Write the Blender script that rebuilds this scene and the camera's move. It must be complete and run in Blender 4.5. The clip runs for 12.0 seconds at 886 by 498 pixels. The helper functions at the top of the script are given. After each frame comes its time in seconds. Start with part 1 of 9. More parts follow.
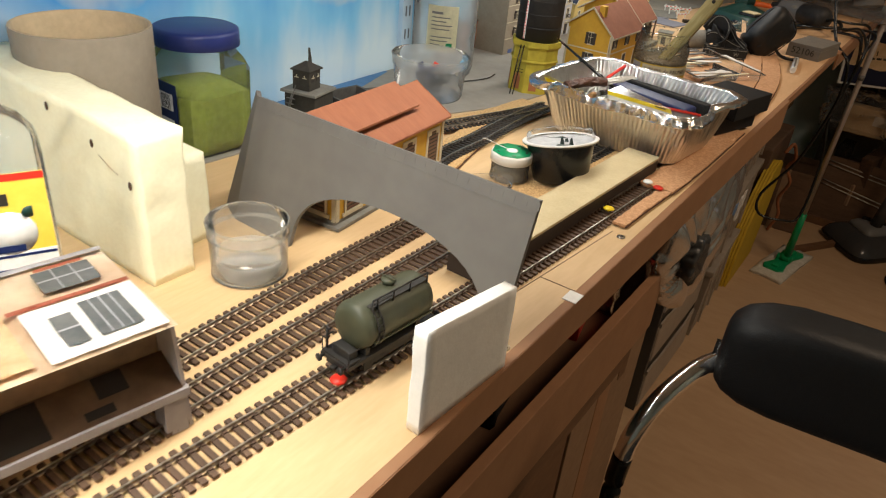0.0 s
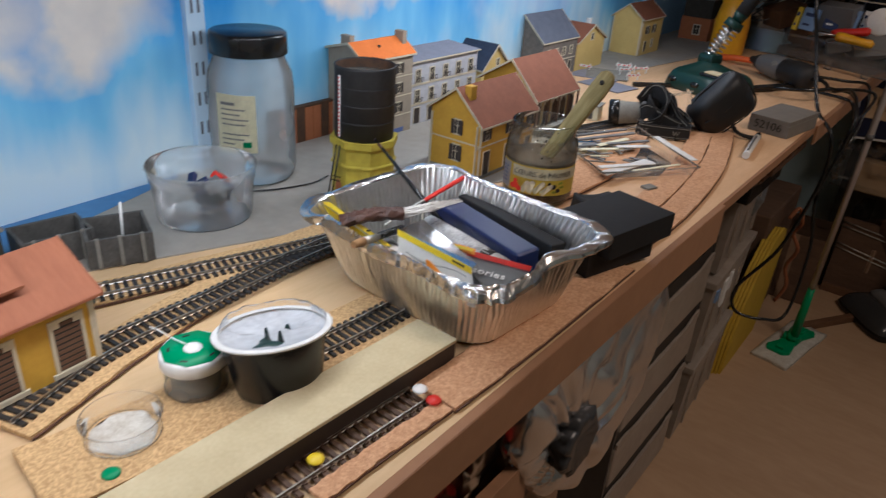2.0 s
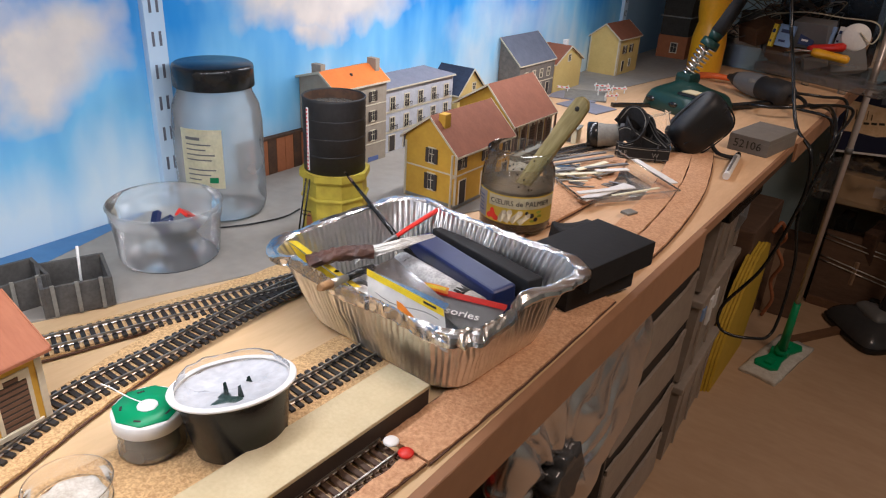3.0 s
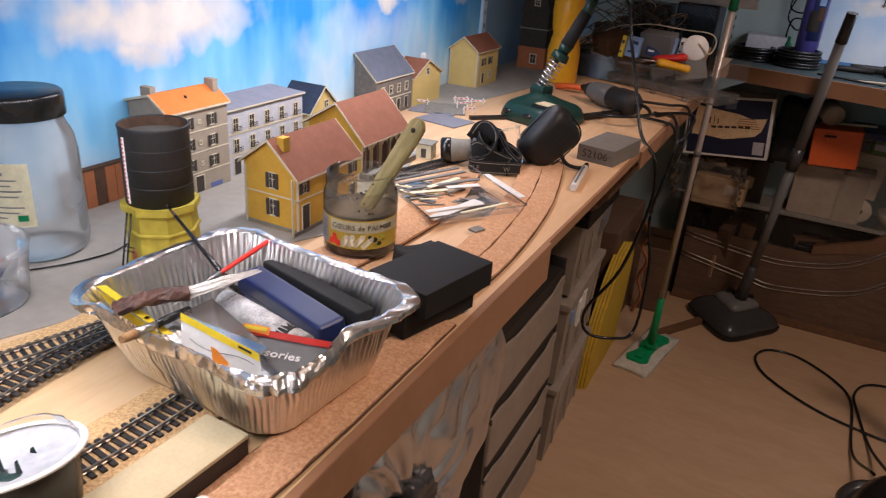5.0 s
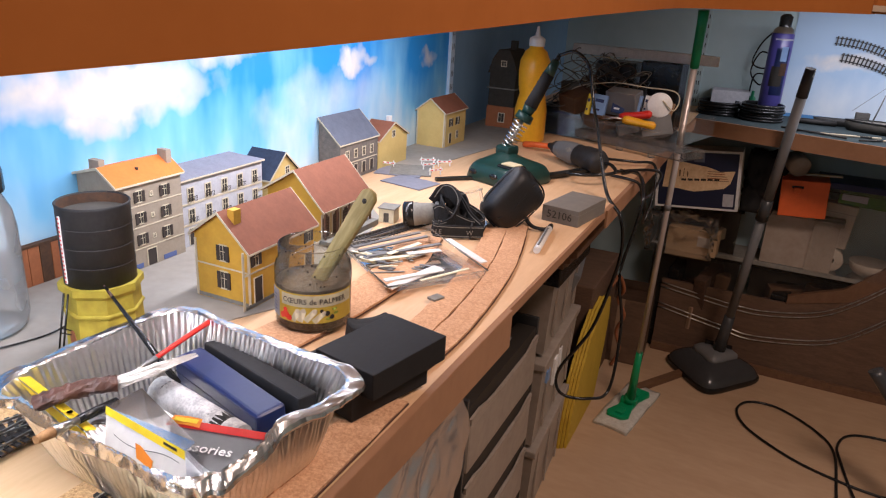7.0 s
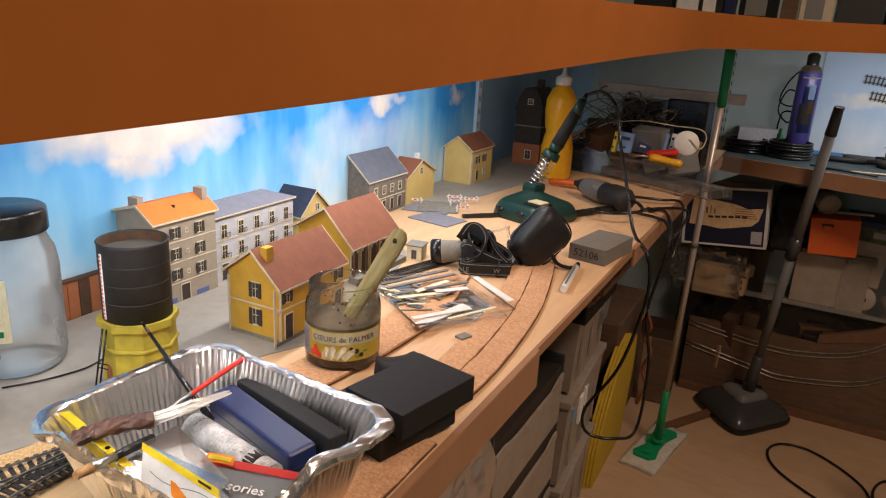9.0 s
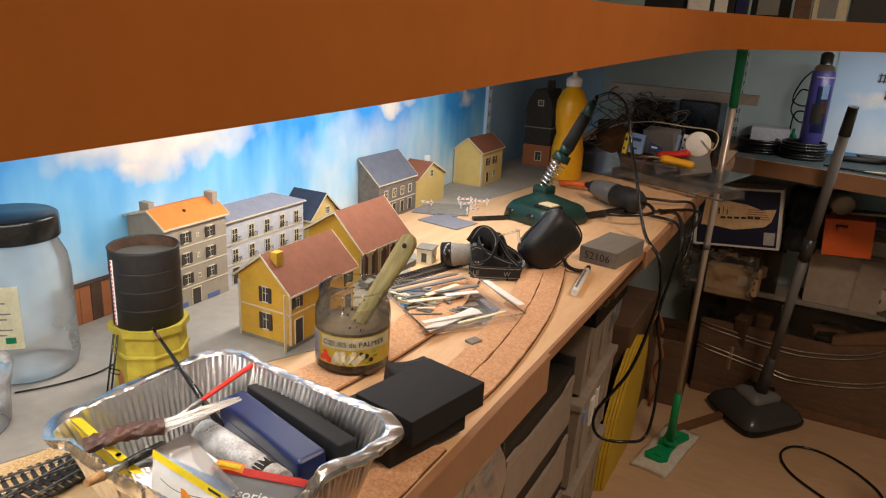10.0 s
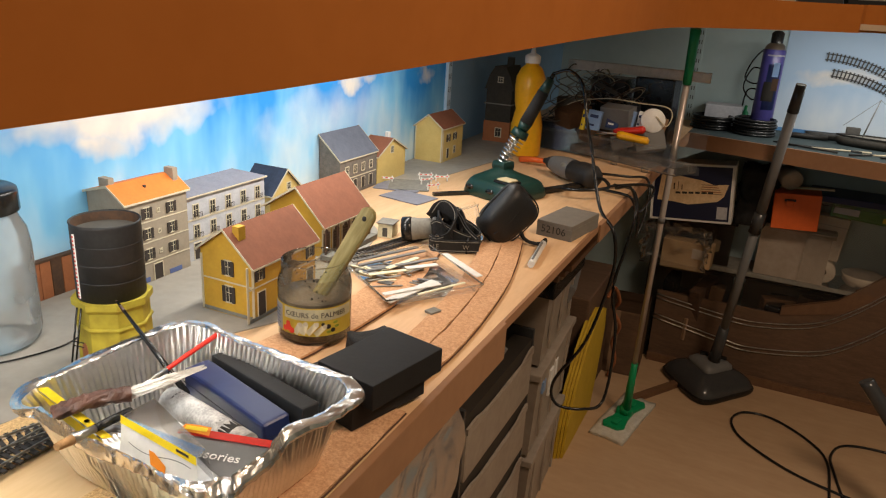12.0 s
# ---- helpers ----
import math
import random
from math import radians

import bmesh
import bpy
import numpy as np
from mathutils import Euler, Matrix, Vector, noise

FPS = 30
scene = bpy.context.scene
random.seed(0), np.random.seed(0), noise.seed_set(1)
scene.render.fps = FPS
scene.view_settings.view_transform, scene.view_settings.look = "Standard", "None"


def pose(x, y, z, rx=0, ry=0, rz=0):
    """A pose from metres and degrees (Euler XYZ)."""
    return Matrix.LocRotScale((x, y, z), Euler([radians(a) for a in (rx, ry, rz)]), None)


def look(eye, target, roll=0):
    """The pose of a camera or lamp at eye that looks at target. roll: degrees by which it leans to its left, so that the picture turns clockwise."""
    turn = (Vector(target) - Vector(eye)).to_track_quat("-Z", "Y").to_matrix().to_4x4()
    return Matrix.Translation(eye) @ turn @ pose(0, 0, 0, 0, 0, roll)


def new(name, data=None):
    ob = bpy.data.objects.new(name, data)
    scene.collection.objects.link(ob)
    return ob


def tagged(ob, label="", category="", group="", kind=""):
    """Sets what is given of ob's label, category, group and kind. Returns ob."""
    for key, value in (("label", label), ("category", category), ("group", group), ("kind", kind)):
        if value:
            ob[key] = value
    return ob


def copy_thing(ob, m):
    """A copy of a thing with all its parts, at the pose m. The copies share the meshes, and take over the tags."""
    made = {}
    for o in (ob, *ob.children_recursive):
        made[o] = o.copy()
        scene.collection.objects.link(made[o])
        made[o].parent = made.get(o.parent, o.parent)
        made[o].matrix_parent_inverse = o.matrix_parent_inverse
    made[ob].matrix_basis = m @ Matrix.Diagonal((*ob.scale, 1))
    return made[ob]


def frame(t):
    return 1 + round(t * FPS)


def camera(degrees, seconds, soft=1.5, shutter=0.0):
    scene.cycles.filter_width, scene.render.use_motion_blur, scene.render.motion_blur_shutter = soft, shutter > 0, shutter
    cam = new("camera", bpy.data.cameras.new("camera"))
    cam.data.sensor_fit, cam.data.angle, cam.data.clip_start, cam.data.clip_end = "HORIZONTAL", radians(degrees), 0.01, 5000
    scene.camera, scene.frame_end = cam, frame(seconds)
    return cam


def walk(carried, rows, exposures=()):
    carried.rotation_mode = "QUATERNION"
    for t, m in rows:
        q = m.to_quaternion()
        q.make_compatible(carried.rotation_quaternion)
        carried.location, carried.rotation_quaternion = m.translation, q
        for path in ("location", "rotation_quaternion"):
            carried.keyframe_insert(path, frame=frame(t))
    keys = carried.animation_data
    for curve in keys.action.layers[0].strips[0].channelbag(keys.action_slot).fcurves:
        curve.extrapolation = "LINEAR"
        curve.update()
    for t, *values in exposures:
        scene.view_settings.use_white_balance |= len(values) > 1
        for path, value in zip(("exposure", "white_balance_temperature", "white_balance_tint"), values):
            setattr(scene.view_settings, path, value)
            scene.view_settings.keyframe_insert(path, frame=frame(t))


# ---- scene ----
cam = camera(64.4, 12.0, soft=1.15, shutter=0.22)
PATH = [
    (0, (0.7443, 0.4110, 1.1834), (-0.1892, 1.8833, 0.2032), 5.99),
    (0.5, (0.7309, 0.5077, 1.1812), (-0.2783, 1.8838, 0.1383), 4.75),
    (1, (0.7327, 0.6141, 1.1796), (-0.4796, 1.7725, 0.0895), 4.21),
    (1.5, (0.7573, 0.7288, 1.1889), (-0.5626, 1.8597, 0.1995), 2.17),
    (2, (0.7778, 0.7937, 1.1993), (-0.2708, 2.2371, 0.2955), 4.25),
    (2.5, (0.7805, 0.8209, 1.2058), (-0.2116, 2.3296, 0.3457), 4.09),
    (2.7, (0.7709, 0.8205, 1.2030), (-0.2699, 2.2993, 0.3485), 3.13),
    (4.3, (0.7855, 0.8374, 1.2176), (-0.1333, 2.3937, 0.3609), 4.73),
    (4.5, (0.7912, 0.8409, 1.2182), (-0.0923, 2.4232, 0.3722), 4.55),
    (5, (0.8017, 0.8661, 1.2177), (0.0171, 2.5123, 0.3964), 4.28),
    (5.5, (0.8087, 0.8815, 1.2227), (0.0895, 2.5737, 0.4358), 3.42),
    (6, (0.8171, 0.8961, 1.2236), (0.0882, 2.6070, 0.4876), 3.86),
    (6.5, (0.8178, 0.9009, 1.2226), (0.0726, 2.6185, 0.5193), 3.65),
    (7, (0.8160, 0.8999, 1.2298), (0.0413, 2.6131, 0.5480), 3.44),
    (9, (0.8134, 0.8924, 1.2391), (-0.0392, 2.5998, 0.6409), 3.33),
    (9.5, (0.8088, 0.8899, 1.2393), (-0.0614, 2.5888, 0.6424), 3.32),
    (10, (0.8127, 0.8954, 1.2431), (-0.0668, 2.5886, 0.6436), 2.97),
    (10.5, (0.8136, 0.8862, 1.2451), (-0.0682, 2.5775, 0.6435), 2.67),
    (11, (0.8202, 0.8838, 1.2462), (-0.0463, 2.5790, 0.6335), 2.81),
    (11.5, (0.8265, 0.8800, 1.2447), (0.0057, 2.5917, 0.6152), 3.01),
    (12, (0.8282, 0.8766, 1.2455), (0.0521, 2.5999, 0.5913), 3.51),

]
EXPOSURES = ((0.0, -0.90, 6050, 7), (1.0, -1.03, 5550, 7), (1.5, -1.08, 5250, 8), (2.0, -1.10, 5100, 11), (2.5, -0.80, 5230, 14), (4.5, -0.62, 5480, 20), (5.5, -0.30, 5470, 21), (7.0, -0.12, 5380, 21), (9.0, -0.37, 5880, 16), (12.0, -0.36, 6080, 9))
walk(cam, [(t, look(eye, target, roll)) for t, eye, target, roll in PATH], EXPOSURES)

# ---- light: tubes under the upper deck, one warm lamp in the room ----
T = 0.90          # height of the layout board
WALL = 0.112      # painted wall behind the layout, near the middle
CORNER = 3.62     # far wall


def wall_x(y):
    """The painted wall runs slightly away from the front edge."""
    return 0.117 - 0.028 * (y - 1.1)


def area_lamp(name, eye, target, sx, sy, watts, colour):
    data = bpy.data.lights.new(name, "AREA")
    data.shape, data.size, data.size_y, data.energy, data.color = "RECTANGLE", sx, sy, watts, colour
    ob = new(name, data)
    ob.matrix_world = look(eye, target)
    return ob


world = bpy.data.worlds.new("world")
scene.world = world
world.use_nodes = True
world.node_tree.nodes["Background"].inputs[0].default_value = (1.0, 0.8, 0.6, 1)
world.node_tree.nodes["Background"].inputs[1].default_value = 0.01

WARM = (1.0, 0.91, 0.78)
for xa, ya, yb, watts, lean in ((0.47, -0.22, 0.70, 9.4, -0.03), (0.44, 0.80, 1.30, 2.5, -0.14), (0.31, 1.40, 2.18, 3.7, -0.12)):
    area_lamp("deck_tube", (xa, (ya + yb) / 2, 1.185), (xa + lean, (ya + yb) / 2, 0.9), yb - ya, 0.03, watts, WARM)
area_lamp("deck_tube", (1.55, 3.25, 1.19), (1.55, 3.42, 0.9), 1.5, 0.03, 6.3, WARM)
area_lamp("ceiling_lamp", (1.55, 1.60, 2.30), (1.50, 1.75, 0.0), 0.5, 0.5, 32.0, (1.0, 0.72, 0.48))

# ---- materials ----


def nodes_of(m):
    m.use_nodes = True
    return m.node_tree, m.node_tree.nodes["Principled BSDF"]


def surf(name, base, other=None, scale=30.0, rough=0.6, metal=0.0, bump=0.1, fine=4.0, stretch=(1, 1, 1), spread=0.55, spec=0.4, jitter=0.0):
    """A surface of two tones: a coarse mottling and a fine grain, with relief from both."""
    m = bpy.data.materials.new(name)
    tree, bsdf = nodes_of(m)
    add, link = tree.nodes.new, tree.links.new
    other = other or tuple(c * 0.8 for c in base)
    coord, mapping = add("ShaderNodeTexCoord"), add("ShaderNodeMapping")
    mapping.inputs["Scale"].default_value = stretch
    link(coord.outputs["Object"], mapping.inputs["Vector"])
    coarse, grain = add("ShaderNodeTexNoise"), add("ShaderNodeTexNoise")
    coarse.inputs["Scale"].default_value, coarse.inputs["Detail"].default_value = scale, 6
    grain.inputs["Scale"].default_value, grain.inputs["Detail"].default_value = scale * fine, 3
    for n in (coarse, grain):
        link(mapping.outputs["Vector"], n.inputs["Vector"])
    mixed = add("ShaderNodeMath")
    mixed.operation = "MULTIPLY_ADD"
    link(grain.outputs["Fac"], mixed.inputs[0])
    mixed.inputs[1].default_value = 0.5
    link(coarse.outputs["Fac"], mixed.inputs[2])
    ramp = add("ShaderNodeValToRGB")
    ramp.color_ramp.elements[0].position, ramp.color_ramp.elements[1].position = 0.75 - spread / 2, 0.75 + spread / 2
    ramp.color_ramp.elements[0].color, ramp.color_ramp.elements[1].color = (*other, 1), (*base, 1)
    link(mixed.outputs[0], ramp.inputs["Fac"])
    colour = ramp.outputs["Color"]
    if jitter:
        info, hsv, shift = add("ShaderNodeObjectInfo"), add("ShaderNodeHueSaturation"), add("ShaderNodeMapRange")
        shift.inputs["To Min"].default_value, shift.inputs["To Max"].default_value = 1 - jitter, 1 + jitter
        link(info.outputs["Random"], shift.inputs["Value"])
        link(shift.outputs["Result"], hsv.inputs["Value"])
        link(colour, hsv.inputs["Color"])
        colour = hsv.outputs["Color"]
    link(colour, bsdf.inputs["Base Color"])
    bsdf.inputs["Roughness"].default_value, bsdf.inputs["Metallic"].default_value = rough, metal
    bsdf.inputs["Specular IOR Level"].default_value = spec
    if bump:
        relief = add("ShaderNodeBump")
        relief.inputs["Strength"].default_value, relief.inputs["Distance"].default_value = bump, 0.002
        link(mixed.outputs[0], relief.inputs["Height"])
        link(relief.outputs["Normal"], bsdf.inputs["Normal"])
    return m


def clear(name, tint=(0.97, 0.98, 0.97), milk=0.06, gloss=0.08, ior=1.25):
    """Thin clear plastic or glass: see-through, a little milky, glossy at grazing angles."""
    m = bpy.data.materials.new(name)
    tree, bsdf = nodes_of(m)
    add, link = tree.nodes.new, tree.links.new
    out = tree.nodes["Material Output"]
    tree.nodes.remove(bsdf)
    through_, shiny, cloudy = add("ShaderNodeBsdfTransparent"), add("ShaderNodeBsdfGlossy"), add("ShaderNodeBsdfDiffuse")
    through_.inputs["Color"].default_value = (*tint, 1)
    shiny.inputs["Roughness"].default_value = gloss
    cloudy.inputs["Color"].default_value = (*(0.8 * c for c in tint), 1)
    glowing, haze = add("ShaderNodeBsdfTranslucent"), add("ShaderNodeMixShader")
    glowing.inputs["Color"].default_value = (*(0.9 * c for c in tint), 1)
    link(cloudy.outputs[0], haze.inputs[1])
    link(glowing.outputs[0], haze.inputs[2])
    fres, a, b = add("ShaderNodeFresnel"), add("ShaderNodeMixShader"), add("ShaderNodeMixShader")
    fres.inputs["IOR"].default_value = ior
    noise_, ramp = add("ShaderNodeTexNoise"), add("ShaderNodeMapRange")
    noise_.inputs["Scale"].default_value, noise_.inputs["Detail"].default_value = 28, 1
    place = add("ShaderNodeTexCoord")
    link(place.outputs["Object"], noise_.inputs["Vector"])
    ramp.inputs["To Min"].default_value, ramp.inputs["To Max"].default_value = milk * 0.6, milk * 1.4
    link(noise_.outputs["Fac"], ramp.inputs["Value"])
    link(ramp.outputs["Result"], a.inputs["Fac"])
    link(through_.outputs[0], a.inputs[1])
    link(haze.outputs[0], a.inputs[2])
    link(fres.outputs[0], b.inputs["Fac"])
    link(a.outputs[0], b.inputs[1])
    link(shiny.outputs[0], b.inputs[2])
    link(b.outputs[0], out.inputs["Surface"])
    return m


def sky_paint(name, clouds, axis, tones=((0.60, 0.74, 0.83), (0.22, 0.52, 0.80), (0.035, 0.26, 0.68))):
    """A printed sky: pale near the bottom, blue higher up, soft clouds at (along, z, width, height, weight)."""
    m = bpy.data.materials.new(name)
    tree, bsdf = nodes_of(m)
    add, link = tree.nodes.new, tree.links.new

    def math_(op, a, b=None, c=None):
        n = add("ShaderNodeMath")
        n.operation = op
        for i, v in enumerate((a, b, c)):
            if v is None:
                continue
            if isinstance(v, (int, float)):
                n.inputs[i].default_value = v
            else:
                link(v, n.inputs[i])
        return n.outputs[0]

    geo, parts_ = add("ShaderNodeNewGeometry"), add("ShaderNodeSeparateXYZ")
    wob, wobs = add("ShaderNodeTexNoise"), add("ShaderNodeSeparateXYZ")
    wob.inputs["Scale"].default_value, wob.inputs["Detail"].default_value = 10, 4
    link(geo.outputs["Position"], parts_.inputs[0])
    link(geo.outputs["Position"], wob.inputs["Vector"])
    link(wob.outputs["Color"], wobs.inputs[0])
    along = math_("ADD", parts_.outputs[axis], math_("MULTIPLY_ADD", wobs.outputs[0], 0.26, -0.13))
    up = math_("ADD", parts_.outputs[2], math_("MULTIPLY_ADD", wobs.outputs[1], 0.13, -0.065))
    total = None
    for cy, cz, ry, rz, weight in clouds:
        a = math_("POWER", math_("DIVIDE", math_("SUBTRACT", along, cy), ry), 2.0)
        b = math_("POWER", math_("DIVIDE", math_("SUBTRACT", up, cz), rz), 2.0)
        v = math_("MULTIPLY", math_("MAXIMUM", math_("SUBTRACT", 1.0, math_("ADD", a, b)), 0.0), weight)
        total = v if total is None else math_("MAXIMUM", total, v)
    streak, mapping = add("ShaderNodeTexNoise"), add("ShaderNodeMapping")
    mapping.inputs["Scale"].default_value = (1, 1, 0.35) if axis == 1 else (1, 1, 0.5)
    link(geo.outputs["Position"], mapping.inputs["Vector"])
    link(mapping.outputs["Vector"], streak.inputs["Vector"])
    streak.inputs["Scale"].default_value, streak.inputs["Detail"].default_value = 9, 4
    height = add("ShaderNodeMapRange")
    height.inputs["From Min"].default_value, height.inputs["From Max"].default_value = 0.93, 1.09
    link(parts_.outputs[2], height.inputs["Value"])
    level = math_("MULTIPLY_ADD", streak.outputs["Fac"], 1.5, math_("MULTIPLY_ADD", height.outputs["Result"], 0.75, -0.62))
    ramp = add("ShaderNodeValToRGB")
    e = ramp.color_ramp.elements
    e[0].position, e[0].color = 0.10, (*tones[0], 1)
    e[1].position, e[1].color = 0.85, (*tones[2], 1)
    mid = e.new(0.45)
    mid.color = (*tones[1], 1)
    link(level, ramp.inputs["Fac"])
    puff, thick = add("ShaderNodeTexNoise"), add("ShaderNodeMapRange")
    puff.inputs["Scale"].default_value, puff.inputs["Detail"].default_value = 20, 4
    link(geo.outputs["Position"], puff.inputs["Vector"])
    link(math_("MULTIPLY", total, math_("MULTIPLY_ADD", puff.outputs["Fac"], 1.0, 0.55)), thick.inputs["Value"])
    thick.inputs["From Min"].default_value, thick.inputs["From Max"].default_value = 0.0, 1.15
    mix = add("ShaderNodeMix")
    mix.data_type = "RGBA"
    link(thick.outputs["Result"], mix.inputs["Factor"])
    link(ramp.outputs["Color"], mix.inputs[6])
    shade = add("ShaderNodeValToRGB")
    shade.color_ramp.elements[0].position, shade.color_ramp.elements[0].color = 0.35, (0.58, 0.56, 0.54, 1)
    shade.color_ramp.elements[1].position, shade.color_ramp.elements[1].color = 0.66, (0.70, 0.66, 0.61, 1)
    link(puff.outputs["Fac"], shade.inputs["Fac"])
    link(shade.outputs["Color"], mix.inputs[7])
    link(mix.outputs[2], bsdf.inputs["Base Color"])
    bsdf.inputs["Roughness"].default_value = 0.5
    bsdf.inputs["Specular IOR Level"].default_value = 0.2
    return m


def plain(name, base, rough=0.5, metal=0.0, spec=0.4, coat=0.0):
    m = surf(name, base, tuple(c * 0.88 for c in base), 60, rough, metal, 0.03, spec=spec)
    m.node_tree.nodes["Principled BSDF"].inputs["Coat Weight"].default_value = coat
    return m


M = {}
M["board"] = surf("pale_plywood", (0.67, 0.48, 0.265), (0.57, 0.39, 0.20), 9, 0.55, bump=0.06, fine=6, stretch=(6, 1, 6))
M["fascia"] = surf("brown_fascia", (0.34, 0.185, 0.098), (0.29, 0.155, 0.082), 20, 0.6, bump=0.05, spec=0.2)
M["deckface"] = surf("orange_brown_fascia", (0.36, 0.12, 0.022), (0.33, 0.108, 0.019), 12, 0.85, bump=0.02, spec=0.08)
M["deck"] = surf("deck_underside", (0.5, 0.38, 0.26), None, 12, 0.7)
M["cork"] = surf("cork", (0.72, 0.49, 0.235), (0.44, 0.27, 0.115), 400, 0.9, bump=0.5, fine=2.0, spread=0.40)
# same cork, reddened: warmer light and shade put into its colour
M["cork_red_lit"] = surf("reddish_lit_cork", (0.70, 0.42, 0.235), (0.50, 0.265, 0.13), 300, 0.9, bump=0.5, fine=2.0, spread=0.45)
M["board_far"] = surf("pinkish_plywood", (0.73, 0.485, 0.275), (0.61, 0.38, 0.20), 9, 0.55, bump=0.06, fine=6, stretch=(6, 1, 6))
M["pencil"] = plain("dark_pencil_line", (0.10, 0.05, 0.03), 0.8)
M["grey_board"] = surf("grey_card", (0.35, 0.325, 0.285), (0.28, 0.26, 0.225), 18, 0.7, bump=0.04)
M["wall"] = surf("room_wall", (0.45, 0.55, 0.555), (0.40, 0.50, 0.505), 6, 0.8)
M["floor"] = surf("floor_lino", (0.52, 0.35, 0.21), (0.45, 0.295, 0.17), 5, 0.4, bump=0.02, stretch=(1, 3, 1))
M["ceiling"] = surf("ceiling_white", (0.7, 0.68, 0.62), None, 8, 0.9)
M["rail"] = surf("worn_rail_steel", (0.55, 0.52, 0.47), (0.26, 0.22, 0.17), 90, 0.3, 0.9, 0.05)
M["sleeper_brown"] = surf("brown_plastic_sleeper", (0.10, 0.058, 0.035), (0.065, 0.037, 0.022), 120, 0.6, jitter=0.2)
M["sleeper_black"] = surf("black_plastic_sleeper", (0.03, 0.027, 0.025), None, 120, 0.5, jitter=0.2)
M["foam"] = surf("yellowish_foam", (0.86, 0.82, 0.60), (0.80, 0.75, 0.53), 70, 0.85, bump=0.25)
M["white_foam"] = surf("white_foam", (0.88, 0.88, 0.85), (0.82, 0.82, 0.79), 160, 0.85, bump=0.12)
M["arch"] = surf("grey_painted_plastic", (0.155, 0.145, 0.13), (0.125, 0.115, 0.105), 14, 0.5, bump=0.04)
M["tube"] = surf("grey_cardboard", (0.27, 0.23, 0.18), (0.23, 0.195, 0.15), 40, 0.85, bump=0.05)
M["card"] = surf("beige_card", (0.60, 0.47, 0.30), None, 40, 0.85)
M["green_flock"] = surf("green_scatter", (0.36, 0.42, 0.05), (0.23, 0.28, 0.025), 180, 0.95, bump=0.6)
M["clear"] = clear("clear_plastic", milk=0.10)
M["glass"] = clear("jar_glass", (0.96, 0.98, 0.95), 0.03, 0.05, 1.42)
M["milky"] = clear("milky_plastic", (0.95, 0.94, 0.88), 0.26, 0.2, 1.2)
M["tub_clear"] = clear("scuffed_clear_plastic", (0.98, 0.975, 0.95), 0.16, 0.12, 1.3)
M["frost"] = clear("frosted_plastic", (0.96, 0.96, 0.95), 0.34, 0.2, 1.25)
M["rim_clear"] = clear("thick_clear_rim", (0.93, 0.93, 0.92), 0.10, 0.06, 1.5)
M["cup_film"] = clear("thin_clear_cup", (0.97, 0.97, 0.96), 0.10, 0.10, 1.2)
M["film"] = clear("crinkled_film", (0.98, 0.98, 0.98), 0.05, 0.12, 1.12)
M["blue_lid"] = plain("dark_blue_lid", (0.022, 0.036, 0.17), 0.4)
M["black"] = surf("black_card", (0.012, 0.012, 0.013), (0.008, 0.008, 0.009), 50, 0.7, bump=0.1)
M["black_gloss"] = plain("black_plastic", (0.012, 0.012, 0.012), 0.25)
M["black_cloth"] = surf("black_fabric", (0.018, 0.017, 0.018), (0.009, 0.009, 0.009), 300, 0.8, bump=0.3)
M["leather"] = surf("black_leatherette", (0.012, 0.012, 0.013), None, 220, 0.5, bump=0.2)
M["chrome"] = plain("chrome", (0.96, 0.96, 0.97), 0.16, 1.0)
M["steel"] = plain("brushed_steel", (0.5, 0.48, 0.45), 0.3, 1.0)
M["pole_steel"] = plain("painted_steel_pole", (0.52, 0.46, 0.42), 0.32, 0.35)
M["white"] = plain("white_plastic", (0.82, 0.81, 0.78), 0.45)
M["paper"] = surf("white_paper", (0.82, 0.81, 0.78), None, 60, 0.8, bump=0.03)
M["ochre"] = surf("ochre_card_wall", (0.60, 0.36, 0.035), (0.52, 0.30, 0.03), 60, 0.7, bump=0.08)
M["ochre_light"] = surf("pale_yellow_wall", (0.62, 0.46, 0.16), (0.56, 0.40, 0.13), 60, 0.7, bump=0.06)
M["terracotta"] = surf("terracotta_roof", (0.36, 0.13, 0.06), (0.29, 0.10, 0.045), 30, 0.7, bump=0.2, stretch=(1, 5, 1))
M["redbrown"] = surf("red_brown_roof", (0.235, 0.086, 0.044), (0.19, 0.068, 0.035), 60, 0.8, bump=0.15)
M["orange_roof"] = surf("orange_roof", (0.75, 0.20, 0.03), (0.66, 0.17, 0.025), 60, 0.7, bump=0.1)
M["slate"] = surf("slate_blue_roof", (0.12, 0.13, 0.17), (0.09, 0.10, 0.13), 80, 0.6, bump=0.15)
M["grey_wall"] = surf("grey_beige_wall", (0.34, 0.29, 0.22), (0.29, 0.24, 0.18), 80, 0.8, bump=0.08)
M["pale_wall"] = surf("pale_grey_wall", (0.50, 0.50, 0.53), (0.38, 0.38, 0.41), 80, 0.8, bump=0.06)
M["stone_wall"] = surf("dark_stone_wall", (0.20, 0.17, 0.145), (0.12, 0.105, 0.09), 120, 0.8, bump=0.2)
M["dark_slate"] = surf("blue_black_roof", (0.035, 0.042, 0.07), (0.022, 0.026, 0.045), 80, 0.6, bump=0.15)
M["corner_dimming"] = surf("dimmed_sky_blue", (0.24, 0.39, 0.55), (0.20, 0.33, 0.48), 5, 0.7, bump=0.02)
M["sooty"] = surf("sooty_dark_wall", (0.045, 0.040, 0.032), (0.028, 0.025, 0.020), 90, 0.8, bump=0.15)
